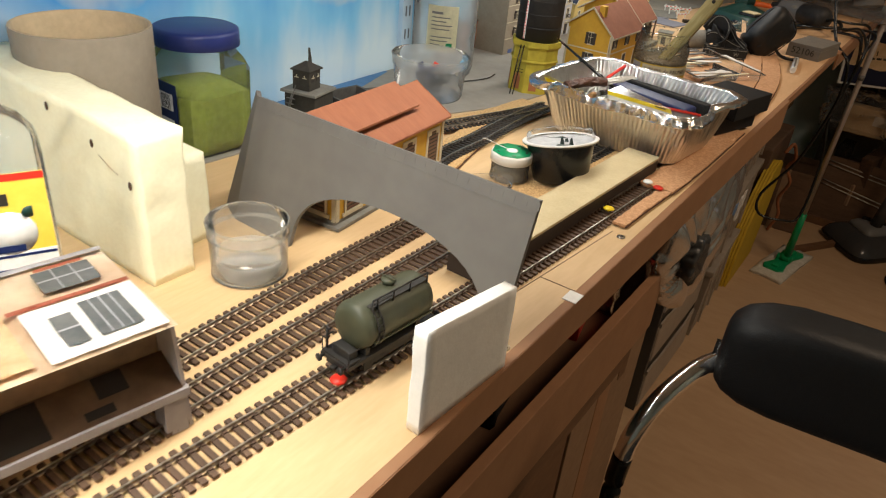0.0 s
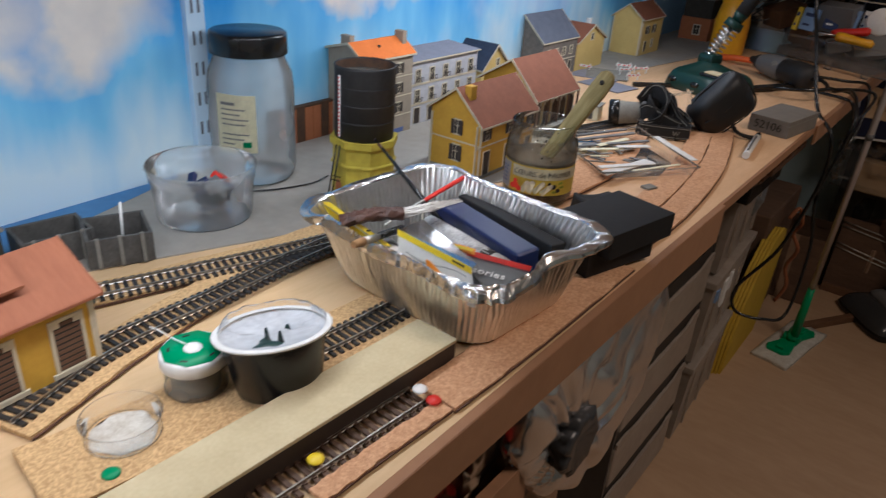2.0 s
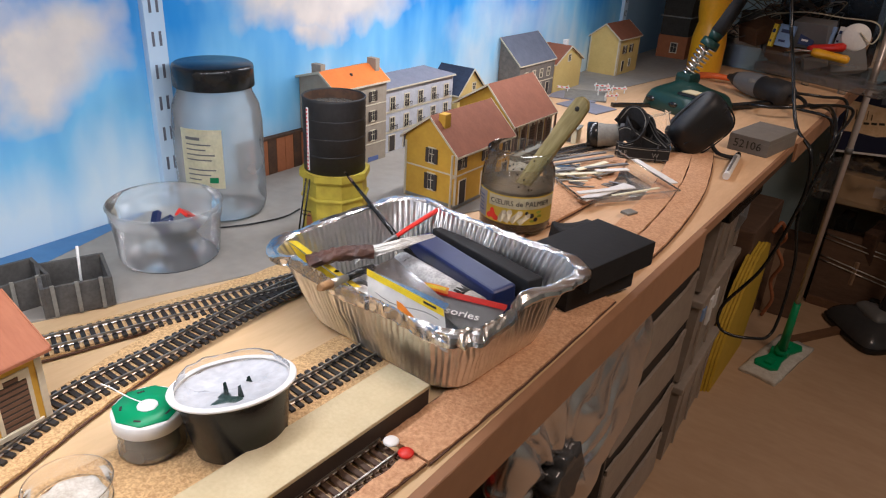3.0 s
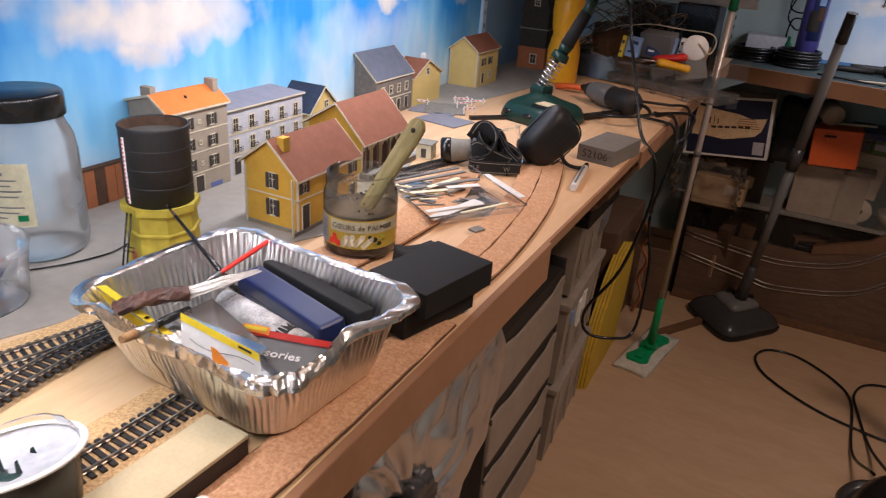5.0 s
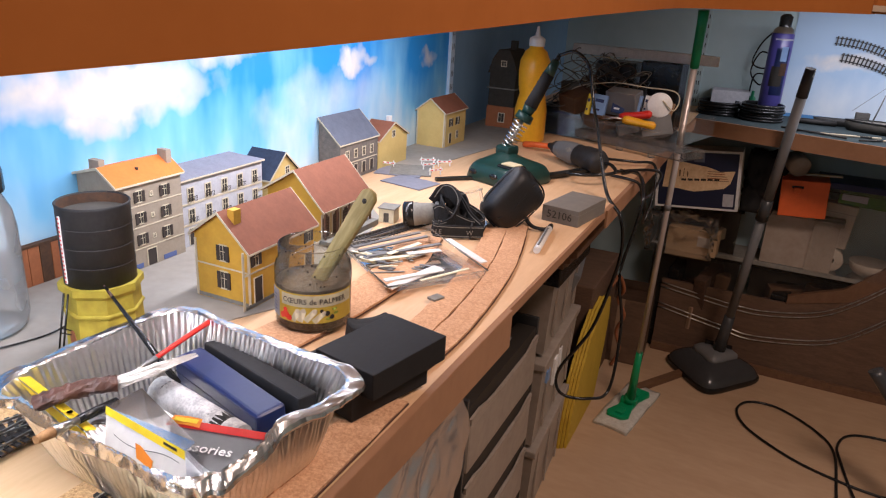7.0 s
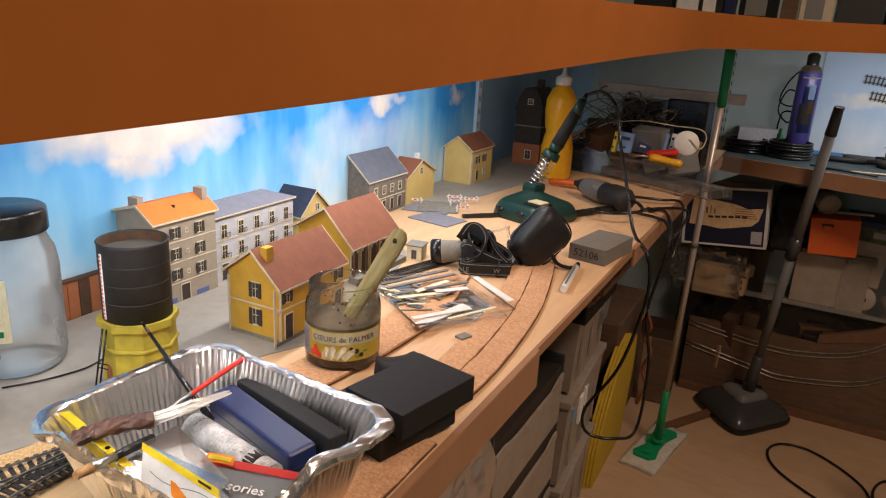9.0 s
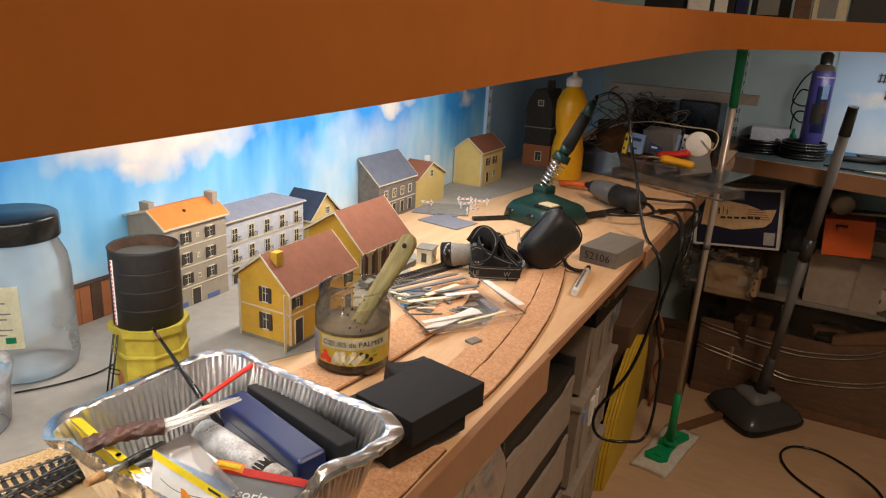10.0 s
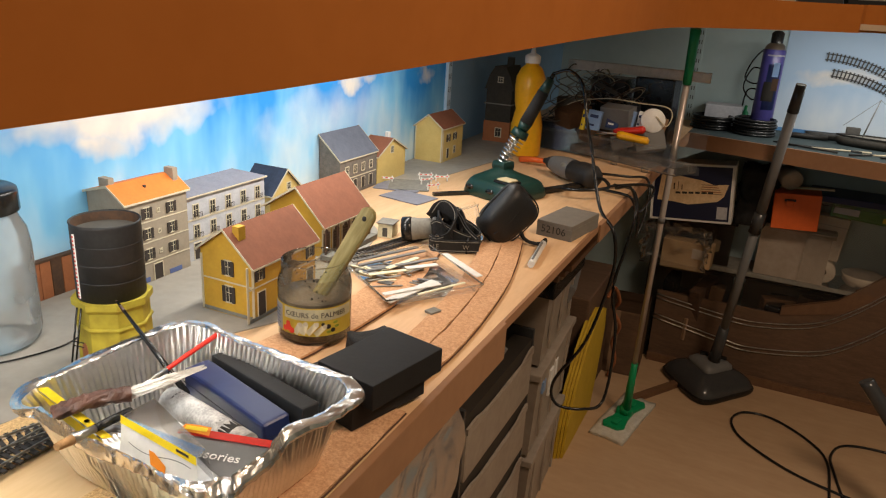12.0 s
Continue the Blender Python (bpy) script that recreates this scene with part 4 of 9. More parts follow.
for z in (0.092, 0.110, 0.128):
    part("hoop", lathe([(0.0344, z - 0.0008), (0.0349, z), (0.0344, z + 0.0008)], 48), M["tank_black"], tower)
part("inner_rim", lathe([(0.0329, 0.1475), (0.0327, 0.138)], 48), M["rust"], tower)
part("water_surface", lathe([(0.0329, 0.1385), (0.0, 0.1385)], 48), M["water"], tower)
scale_a = math.radians(-100 - 10)
sb = part("level_scale", box(-0.0013, 0.0013, -0.0009, 0.0004, 0.076, 0.140), M["white"], tower)
sm = Matrix.Rotation(scale_a, 4, "Z") @ pose(0.0349, 0, 0, 0, 0, 90)
sb.matrix_basis = sm
for k in range(16):
    part("scale_mark", box(-0.0013, 0.0013, -0.0011, -0.0008, 0.077 + 0.004 * k, 0.0787 + 0.004 * k), M["red"], sb)
lad = bmesh.new()
for s in (-0.005, 0.005):
    join(lad, rod([(-0.012 + 0.5 * s, -0.056, 0.0), (-0.010 + 0.5 * s, -0.038, 0.068)], 0.0010, 6))
for z in (0.032, 0.036):
    join(lad, rod([(-0.0135, -0.056 + 0.018 * z / 0.068, z), (-0.0010, -0.056 + 0.018 * z / 0.068, z)], 0.0006, 5))
part("ladder", lad, M["black_gloss"], tower)

# the row of houses along the street
wins = []
for r in range(3):
    for u in (-0.018, 0.020):
        wins.append(("E", u, 0.036 + 0.026 * r, 0.0075, 0.0125, "shutter"))
    wins.append(("E", 0.0, 0.036 + 0.026 * r, 0.003, 0.004, "plain"))
    wins.append(("E", 0.0, 0.025 + 0.026 * r, 0.094, 0.0014, "band"))
wins += [("E", -0.006, 0.011, 0.013, 0.020, "door"), ("E", 0.022, 0.004, 0.020, 0.006, "base"), ("E", -0.026, 0.004, 0.012, 0.006, "base")]
house("model_town_house", "tall grey model town house with orange roof and shutters", 0.110, 0.172, 1.433, 1.528, 0.105, 0.122, "grey_wall", "orange_roof", wins, apex=0.61, h_back=0.112, chimneys=[(-0.002, -0.0425, 0.016, 0.008, 0.10, 0.1315, "grey_wall"), (0.012, 0.0425, 0.015, 0.008, 0.10, 0.1315, "grey_wall"), (0.018, -0.006, 0.003, 0.003, 0.105, 0.1185, "shutter")])
wins = []
for r in range(2):
    for k in range(5):
        wins.append(("E", -0.062 + 0.031 * k, 0.040 + 0.028 * r, 0.009, 0.017, "balcony"))
    wins.append(("E", 0.0, 0.0285 + 0.028 * r, 0.155, 0.0026, "band"))
wins += [("E", -0.062 + 0.031 * k, 0.0125, 0.012, 0.022, "door") for k in range(5)]
house("model_apartment_house", "pale grey model apartment house with balconies and slate roof", 0.106, 0.162, 1.536, 1.693, 0.0885, 0.098, "pale_wall", "pale_slate", wins, apex=0.36, over=0.003, hip=0.03)
house("model_cottage", "small yellow model cottage with dark blue roof", 0.102, 0.160, 1.712, 1.785, 0.054, 0.088, "ochre_light", "dark_slate", [("E", 0.006, 0.062, 0.008, 0.010, "plain"), ("E", -0.015, 0.03, 0.008, 0.013, "plain")], apex=0.5, ridge="x")
stw = [("E", -0.042 + 0.028 * k, 0.046, 0.009, 0.014, "plain") for k in range(4)] + [("E", -0.042 + 0.028 * k, 0.016, 0.011, 0.020, "door") for k in range(4)] + [("E", 0.0, 0.031, 0.124, 0.002, "band")]
house("model_stone_house", "dark stone model house with a slate lean-to roof", 0.096, 0.141, 1.930, 2.060, 0.068, 0.110, "stone_wall", "slate", stw, apex=0.0, over=0.003)
house("model_station_annex", "beige gabled model house with a round clock", 0.094, 0.142, 2.062, 2.176, 0.055, 0.083, "ochre_light", "redbrown", [("E", 0.0, 0.062, 0.010, 0.012, "plain")], apex=0.5, ridge="x", chimneys=[(0.004, 0.016, 0.008, 0.010, 0.07, 0.093, "white")])
house("model_yellow_villa", "small yellow model house with a red roof", 0.086, 0.156, 2.328, 2.443, 0.079, 0.106, "ochre_light", "redbrown", [("E", -0.026 + 0.036 * k, 0.054, 0.010, 0.016, "shutter") for k in range(2)] + [("E", -0.026, 0.018, 0.011, 0.022, "door"), ("E", 0.012, 0.022, 0.010, 0.016, "plain"), ("S", -0.0335, 0.04, 0.003, 0.078, "corner"), ("S", 0.0335, 0.04, 0.003, 0.078, "corner"), ("E", -0.053, 0.04, 0.003, 0.078, "corner")], apex=0.5, over=0.005)

# yellow station house and goods hall
yw = [("S", 0.002, 0.0565, 0.008, 0.0165, "shutter"), ("S", 0.002, 0.0255, 0.0085, 0.0185, "shutter"), ("E", -0.048, 0.0555, 0.008, 0.016, "shutter"), ("E", 0.0, 0.0555, 0.008, 0.016, "shutter"), ("E", 0.045, 0.0555, 0.008, 0.016, "shutter"),
      ("E", -0.045, 0.019, 0.012, 0.028, "door"), ("E", 0.0, 0.019, 0.012, 0.028, "door"), ("E", 0.045, 0.019, 0.012, 0.028, "door"),
      ("S", 0.0, 0.040, 0.0735, 0.0016, "band"), ("E", 0.0, 0.040, 0.136, 0.0016, "band"), ("S", 0.036, 0.034, 0.003, 0.066, "corner"), ("S", -0.036, 0.034, 0.003, 0.066, "corner"), ("E", -0.0675, 0.034, 0.003, 0.066, "corner"), ("S", 0.0, 0.003, 0.074, 0.004, "base"), ("E", 0.0, 0.003, 0.137, 0.004, "base")]
house("model_station_house", "yellow model station house with brown roof and dark shutters", 0.2785, 0.3525, 1.438, 1.552, 0.0655, 0.1005, "ochre", "redbrown", yw, apex=0.5, h_back=0.0735, over=0.005, chimneys=[(0.010, -0.047, 0.009, 0.011, 0.08, 0.1045, "ochre")])
hall = house("model_goods_hall", "yellow model goods hall with brown roof and open timber front", 0.205, 0.298, 1.652, 1.756, 0.052, 0.0955, "ochre", "redbrown", [("E", -0.048 + 0.024 * k, 0.022, 0.016, 0.036, "louver") for k in range(5)], apex=0.55, h_back=0.064, over=0.010)
part("loading_bank", box(0.0465, 0.064, -0.064, 0.064, 0.0, 0.008, 0.0005), M["grey_light"], hall)
for k in range(5):
    part("post", box(0.052, 0.0545, -0.060 + 0.029 * k, -0.0575 + 0.029 * k, 0.008, 0.046), M["louver"], hall)
hut = thing("model_hut", "tiny beige model hut with a dark doorway", "model hut", pose(0.318, 1.795, T, 0, 0, 10))
part("wall", box(-0.012, 0.012, -0.013, 0.013, 0, 0.022, 0.0006), M["label_cream"], hut)
part("roof", box(-0.014, 0.014, -0.015, 0.015, 0.022, 0.0238, 0.0005), M["grey_light"], hut)
part("doorway", box(-0.004, 0.004, -0.0136, -0.0128, 0.002, 0.016), M["grey_model"], hut)

brownwall = thing("model_brick_wall", "low dark red-brown model fence against the backdrop", "model fence", pose(wall_x(1.37) + 0.005, 1.385, T + 0.0015))
for k in range(8):
    part("panel", box(-0.003, 0.003, -0.055 + 0.0138 * k, -0.0418 + 0.0138 * k, 0, 0.044, 0.0005), M["brick"] if k % 3 else M["rust"], brownwall)
part("coping", box(-0.004, 0.004, -0.056, 0.056, 0.044, 0.047, 0.0005), M["rust"], brownwall)

# grey plates with little red and white barriers
for px, py, rz in ((0.185, 2.075, 14), (0.238, 2.015, -10)):
    pl = solo("model_plate", box(-0.045, 0.045, -0.032, 0.032, 0, 0.002, 0.0004), M["pale_slate"], "grey model platform plate lying loose", "model plate", pose(px, py, T + 0.0003, 0, 0, rz), "loose plates")
top = solo("model_plate", box(-0.04, 0.04, -0.034, 0.034, 0, 0.002, 0.0004), M["grey_light"], "grey model platform plate propped on another", "model plate", pose(0.200, 2.09, T + 0.0028, 3, 0, 24), "loose plates")


def barrier(m):
    b = thing("model_barrier", "tiny white and red model barrier", "model barrier", m, "model barriers")
    for s in (-0.012, 0.012):
        part("post", box(s - 0.0011, s + 0.0011, -0.0011, 0.0011, 0, 0.015, 0.0002), M["white"], b)
    part("bar", box(-0.016, 0.016, -0.0016, -0.0008, 0.008, 0.012, 0.0002), M["white"], b)
    for k in range(3):
        part("stripe", box(-0.012 + 0.010 * k, -0.007 + 0.010 * k, -0.0018, -0.0015, 0.0092, 0.0110), M["red"], b)
    return b


first = barrier(pose(0.150, 2.085, T + 0.002, 0, 0, 15))
for m in (pose(0.205, 2.150, T + 0.0045, 0, 0, 35), pose(0.235, 2.165, T + 0.0022, 0, 0, 40), pose(0.252, 2.090, T + 0.0022, 0, 0, 60), pose(0.225, 2.115, T + 0.005, 0, 0, 60)):
    copy_thing(first, m)


# ---- things on the near part of the board ----
def rough_block(x0, x1, y0, y1, z0, z1, cut, amp, seed, tops=None):
    """A block of foam with a finely uneven surface. tops: how the top falls along x, as (z at x0, z at x1)."""
    b = box(x0, x1, y0, y1, z0, z1)
    bmesh.ops.subdivide_edges(b, edges=b.edges[:], cuts=cut, use_grid_fill=True)
    for v in b.verts:
        if tops:
            k = (v.co.x - x0) / (x1 - x0)
            zt = tops[0] + (tops[1] - tops[0]) * k
            v.co.z = z0 + (v.co.z - z0) * (zt - z0) / (z1 - z0)
        p = v.co * 60 + Vector((seed, 0, 0))
        if v.co.z > z0 + 1e-5:
            v.co += Vector((noise.noise(p), noise.noise(p + Vector((9, 3, 1))), noise.noise(p + Vector((4, 7, 2))))) * amp
    for f in b.faces:
        f.smooth = True
    bmesh.ops.recalc_face_normals(b, faces=b.faces[:])
    return b


# foam slabs standing on edge
foam = thing("foam_slab", "thick yellowish foam slab standing on edge", "foam block", pose(0.3595, 0.648, T, 0, 0, -1), "foam blocks")
part("slab", rough_block(-0.225, 0.0, 0.0, 0.0335, 0, 0.11, 16, 0.0013, 3, (0.118, 0.110)), M["foam"], foam)
for hx, hz in ((-0.012, 0.074), (-0.052, 0.092), (-0.105, 0.104)):
    part("hole", lathe([(0.0, 0.0), (0.0014, 0.0), (0.0010, 0.0005), (0.0, 0.0005)], 9, squeeze=2.4), M["rust"], foam).matrix_basis = pose(hx, -0.0010, hz, 90, 0, 20)
part("scratch", rod([(-0.045, -0.0012, 0.086), (-0.034, -0.0012, 0.081), (-0.024, -0.0012, 0.078)], 0.00018, 5), M["tan_bristle"], foam)
solo("foam_piece", rough_block(-0.10, 0.0, 0.0, 0.034, 0, 0.072, 10, 0.0016, 11, (0.080, 0.070)), M["foam"], "smaller yellowish foam offcut standing upright", "foam block", pose(0.329, 0.6905, T, 0, -3, 3), "foam blocks")

# cardboard tube
tube = thing("cardboard_tube", "wide grey cardboard tube standing open by the wall", "cardboard tube", pose(0.189, 0.720, T + 0.0022) @ Matrix.Diagonal((0.86, 0.86, 0.917, 1.0)))
part("outside", lathe([(0.057, 0.0), (0.0605, 0.0), (0.0605, 0.148), (0.0600, 0.1495)], 64), M["tube"], tube)
part("inside", lathe([(0.0600, 0.1495), (0.0575, 0.1495), (0.0570, 0.148), (0.0570, 0.001)], 64), M["card"], tube, "beige inner side")
part("bottom", lathe([(0.0, 0.001), (0.0570, 0.001)], 64), M["card"], tube)


gj = thing("scatter_jar", "clear square jar half full of green scatter with a blue lid", "jar", pose(0.172, 0.8395, T + 0.0014, 0, 0, -4))
part("jar", loft([(rounded_square(0.032, 0.014, 2), 0.0), (rounded_square(0.037, 0.015, 2), 0.006), (rounded_square(0.0385, 0.017, 2), 0.012), (rounded_square(0.0390, 0.017, 2), 0.082), (rounded_square(0.0365, 0.022, 2), 0.092), (rounded_square(0.034, 0.0335, 2), 0.101)], smooth=False), M["clear"], gj)
scat = loft([(rounded_square(0.031, 0.014, 2), 0.0015), (rounded_square(0.036, 0.015, 2), 0.0075), (rounded_square(0.0378, 0.0168, 2), 0.014), (rounded_square(0.0378, 0.0168, 2), 0.060), (rounded_square(0.030, 0.014, 2), 0.064), (rounded_square(0.014, 0.007, 2), 0.066)], True, True, False)
for v in scat.verts:
    v.co.z += 0.004 * noise.noise(v.co * 40) if v.co.z > 0.05 else 0
part("scatter", scat, M["green_flock"], gj, "green scatter material")
part("lid", lathe([(0.0, 0.119), (0.036, 0.119), (0.0390, 0.1175), (0.0395, 0.115), (0.0398, 0.103), (0.038, 0.1025)], 56, wobble=lambda a, z: 0.004 * math.sin(40 * a) if z < 0.117 else 0), M["blue_lid"], gj)
lab = part("label", box(-0.020, 0.020, -0.0395, -0.0387, 0.026, 0.072, 0.0003), M["navy"], gj, "dark blue label")
lab.matrix_basis = pose(0, 0, 0, 0, 0, 0)
part("barcode", box(-0.010, 0.014, -0.0398, -0.0394, 0.046, 0.062), M["paper"], lab)
for k in range(6):
    part("bar", box(-0.004 + 0.0025 * k, -0.003 + 0.0025 * k, -0.0400, -0.0397, 0.047, 0.061), M["ink"], lab)
part("print_line", box(-0.014, 0.014, -0.0398, -0.0394, 0.031, 0.037), M["paper"], lab)

# clear tub in front of the slab
tub = thing("clear_tub", "small round empty clear plastic tub", "tub", pose(0.3885, 0.7085, T) @ Matrix.Diagonal((0.88, 0.88, 1.0, 1.0)))
part("wall", lathe([(0.0, 0.0012), (0.028, 0.0008), (0.0298, 0.0), (0.0312, 0.003), (0.0318, 0.031), (0.0330, 0.032), (0.0332, 0.041), (0.0325, 0.0425)], 56), M["tub_clear"], tub)
part("bottom_haze", lathe([(0.0, 0.0016), (0.0285, 0.0016), (0.0300, 0.0150)], 56), M["frost"], tub, "scuffed milky lower part")
part("rim", lathe([(0.0331, 0.0400), (0.0342, 0.0415), (0.0331, 0.0430), (0.0322, 0.0424)], 56), M["milky"], tub)
part("neck_ring", lathe([(0.0316, 0.0305), (0.0334, 0.0322), (0.0331, 0.0335)], 56), M["milky"], tub)
part("foot_ring", lathe([(0.0298, 0.0), (0.0318, 0.001), (0.0300, 0.0025)], 48), M["clear"], tub)


# grey tunnel arch leaning back, with a bent wing at its end
def arch_sheet():
    th = 0.0035
    outer_l, outer_r = 0.0, 0.262
    b = bmesh.new()
    n = 18
    pts_low, pts_up = [], []
    for i in range(n + 1):
        x = outer_l + (outer_r - outer_l) * i / n
        pts_up.append((x, 0.1045 + 0.002 * i / n))
    span0, span1 = 0.066, 0.246
    lows = [(0.0, 0.0), (0.062, 0.0)]
    m = 22
    for i in range(m + 1):
        a = math.pi * (1 - i / m)
        x = (span0 + span1) / 2 + (span1 - span0) / 2 * math.cos(a)
        z = 0.060 * max(math.sin(a), 0.0) ** 0.62
        lows.append((x, z))
    lows += [(0.250, 0.0), (0.262, 0.0)]
    tops = [(x, 0.1045 + 0.002 * x / outer_r) for x, _ in lows]
    cols = [[b.verts.new((x, y, z)) for y in (0, th)] + [b.verts.new((x, y, zt)) for y in (th, 0)] for (x, z), (_, zt) in zip(lows, tops)]
    for p, q in zip(cols, cols[1:]):
        for i in range(4):
            try:
                b.faces.new((p[i], p[(i + 1) % 4], q[(i + 1) % 4], q[i]))
            except ValueError:
                pass
    b.faces.new(cols[0]), b.faces.new(cols[-1][::-1])
    bmesh.ops.remove_doubles(b, verts=b.verts[:], dist=1e-6)
    bmesh.ops.recalc_face_normals(b, faces=b.faces[:])
    return b


arch = thing("model_tunnel_arch", "dark grey painted model bridge arch leaning on the board", "model bridge", pose(0.3176, 0.7542, T, -16.2, 0, -1.9))
part("face", arch_sheet(), M["arch"], arch)
part("wing", prism([(-0.030, 0.0), (0.0, 0.0), (0.0, 0.1045), (-0.006, 0.108)], 0.0035), M["arch"], arch).matrix_basis = pose(0, 0, 0, 0, 0, -24)
for k in range(29):
    part("coping_block", box(0.0021 + 0.009 * k, 0.01095 + 0.009 * k, -0.00025, 0.0003, 0.0995, 0.1045), M["arch"], arch)
part("string_course", box(0.0, 0.262, -0.0005, 0.0003, 0.0958, 0.0968), M["arch"], arch)

# white foam board standing on its edge by the front
solo("foam_board_offcut", rough_block(0.0, 0.085, -0.009, 0.0, 0, 0.07, 10, 0.0006, 5, (0.0705, 0.061)), M["white_foam"], "white foam board offcut standing on its edge", "foam board", pose(0.5775, 0.655, T, 0, 0, 86.5))

# tank wagon
wag = thing("model_tank_wagon", "olive green model tank wagon on the front track", "model wagon", pose(0.5243, 0.6960, T + 0.0051, 0, 0, -5) @ Matrix.Diagonal((0.97, 0.83, 0.97, 1.0)))
tankm = lathe([(0.0, -0.0345), (0.009, -0.0342), (0.0138, -0.0328), (0.0156, -0.0300), (0.0160, -0.0270), (0.0160, 0.0330), (0.0156, 0.0362), (0.0138, 0.0388), (0.009, 0.0400), (0.0, 0.0404)], 48)
tankm.transform(Matrix.Rotation(math.radians(-90), 4, "X"))
tk = part("tank", tankm, M["olive"], wag)
tk.location = (0, 0, 0.0305)
for y in (-0.0265, 0.0325):
    strap = lathe([(0.0159, -0.0008), (0.0163, 0.0), (0.0159, 0.0008)], 40)
    strap.transform(Matrix.Rotation(math.radians(-90), 4, "X"))
    part("strap", strap, M["olive"], wag).location = (0, y, 0.0305)
hatch_ = lathe([(0.0, 0.0034), (0.0044, 0.0032), (0.0050, 0.0022), (0.0050, 0.0012), (0.0042, 0.0010), (0.0042, -0.0015), (0.0, -0.0015)], 24)
hatch = part("hatch", hatch_, M["olive"], wag)
hatch.location = (-0.003, 0.008, 0.0468)
part("hatch_lever", rod([(-0.006, 0, 0.0036), (0.006, 0, 0.0040)], 0.0006, 6), M["olive"], hatch)
part("tank_ledge", box(0.0150, 0.0166, -0.026, 0.036, 0.0232, 0.0244, 0.0003), M["olive"], wag)
part("walkway", box(0.0050, 0.0098, -0.024, 0.036, 0.0448, 0.0455), M["dark_metal"], wag)
for y in (-0.0235, -0.0185, -0.002, 0.0155, 0.0345):
    part("rail_post", rod([(0.0100, y, 0.0435), (0.0104, y, 0.0512)], 0.0006, 6), M["dark_metal"], wag)
part("handrail", rod([(0.0104, -0.0235, 0.0512), (0.0104, 0.0345, 0.0512)], 0.0006, 6), M["dark_metal"], wag)
part("knee_rail", rod([(0.0102, -0.0235, 0.0480), (0.0102, -0.002, 0.0480)], 0.0004, 6), M["dark_metal"], wag)
for y in (-0.0235, -0.0185):
    arc = [(0.0172 * math.cos(a), y, 0.0305 + 0.0172 * math.sin(a)) for a in [math.radians(-48 + 11 * k) for k in range(10)]]
    part("ladder_stile", rod(arc + [(0.0104, y, 0.0510)], 0.0007, 6), M["dark_metal"], wag)
for k in range(7):
    a = math.radians(-42 + 15 * k)
    part("rung", rod([(0.0174 * math.cos(a), -0.0235, 0.0305 + 0.0174 * math.sin(a)), (0.0174 * math.cos(a), -0.0185, 0.0305 + 0.0174 * math.sin(a))], 0.0005, 5), M["dark_metal"], wag)
part("brake_platform", box(-0.0118, 0.0118, -0.0470, -0.0350, 0.0125, 0.0142, 0.0004, bm=box(-0.006, 0.009, -0.0430, -0.0350, 0.0140, 0.0200, 0.0008)), M["dark_metal"], wag)
part("brake_post", rod([(-0.0098, -0.0440, 0.0150), (-0.0098, -0.0440, 0.0300)], 0.0009, 8), M["dark_metal"], wag)
part("brake_wheel", rod([(-0.0125, -0.0440, 0.0302), (-0.0070, -0.0440, 0.0302)], 0.0008, 6), M["dark_metal"], wag)
for x in (-0.0118, 0.0118):
    part("end_rail", rod([(x, -0.0465, 0.0140), (x, -0.0465, 0.0225), (x, -0.0360, 0.0225)], 0.0005, 6), M["dark_metal"], wag)
part("side_skirt", box(0.0100, 0.0116, -0.0330, 0.0330, 0.0040, 0.0100, 0.0004), M["dark_metal"], wag)
part("underframe", box(-0.0125, 0.0125, -0.0475, 0.0475, 0.0095, 0.0125, 0.0004, bm=box(-0.0085, 0.0085, -0.046, 0.046, 0.006, 0.0096)), M["dark_metal"], wag)
for y in (-0.027, 0.027):
    for x in (-0.0081, 0.0081):
        w = lathe([(0.0, -0.0011), (0.0050, -0.0011), (0.0052, 0.0), (0.0058, 0.0006), (0.0, 0.0011)], 28)
        w.transform(Matrix.Rotation(math.radians(90 if x < 0 else -90), 4, "Y"))
        part("wheel", w, M["dark_metal"], wag).location = (x, y, 0.0053)
    for x in (-0.0122, 0.0105):
        part("axle_guard", box(x, x + 0.0017, y - 0.0045, y + 0.0045, 0.002, 0.0098, 0.0003), M["dark_metal"], wag)
    part("saddle", box(-0.011, 0.011, y - 0.002, y + 0.002, 0.0122, 0.0185), M["dark_metal"], wag)
for y in (-1, 1):
    for x in (-0.0095, 0.0095):
        bf = lathe([(0.0, 0.0), (0.0011, 0.0), (0.0011, 0.0045), (0.0026, 0.0047), (0.0026, 0.0056), (0.0, 0.006)], 14)
        bf.transform(Matrix.Rotation(math.radians(-90 * y), 4, "X"))
        part("buffer", bf, M["dark_metal"], wag).location = (x, 0.0472 * y, 0.0112)
    part("coupling", box(-0.002, 0.002, 0.046 * y - 0.004, 0.046 * y + 0.006, 0.0062, 0.0078, 0.0004), M["dark_metal"], wag)
# half-built card house over the tracks, with a printed sheet as its sloping top
ch = thing("card_mock_up", "half-built grey card model house with a printed sheet on top", "model house", pose(0.4875, 0.5805, T, 0, 0, 80))
M["photo"] = surf("printed_photo_card", (0.74, 0.62, 0.46), (0.50, 0.33, 0.20), 14, 0.35, bump=0.02, spread=0.7)
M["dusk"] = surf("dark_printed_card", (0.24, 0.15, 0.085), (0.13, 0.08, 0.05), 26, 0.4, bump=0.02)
M["print_grey"] = surf("printed_window_grey", (0.17, 0.175, 0.17), (0.11, 0.12, 0.12), 50, 0.4, bump=0.01)
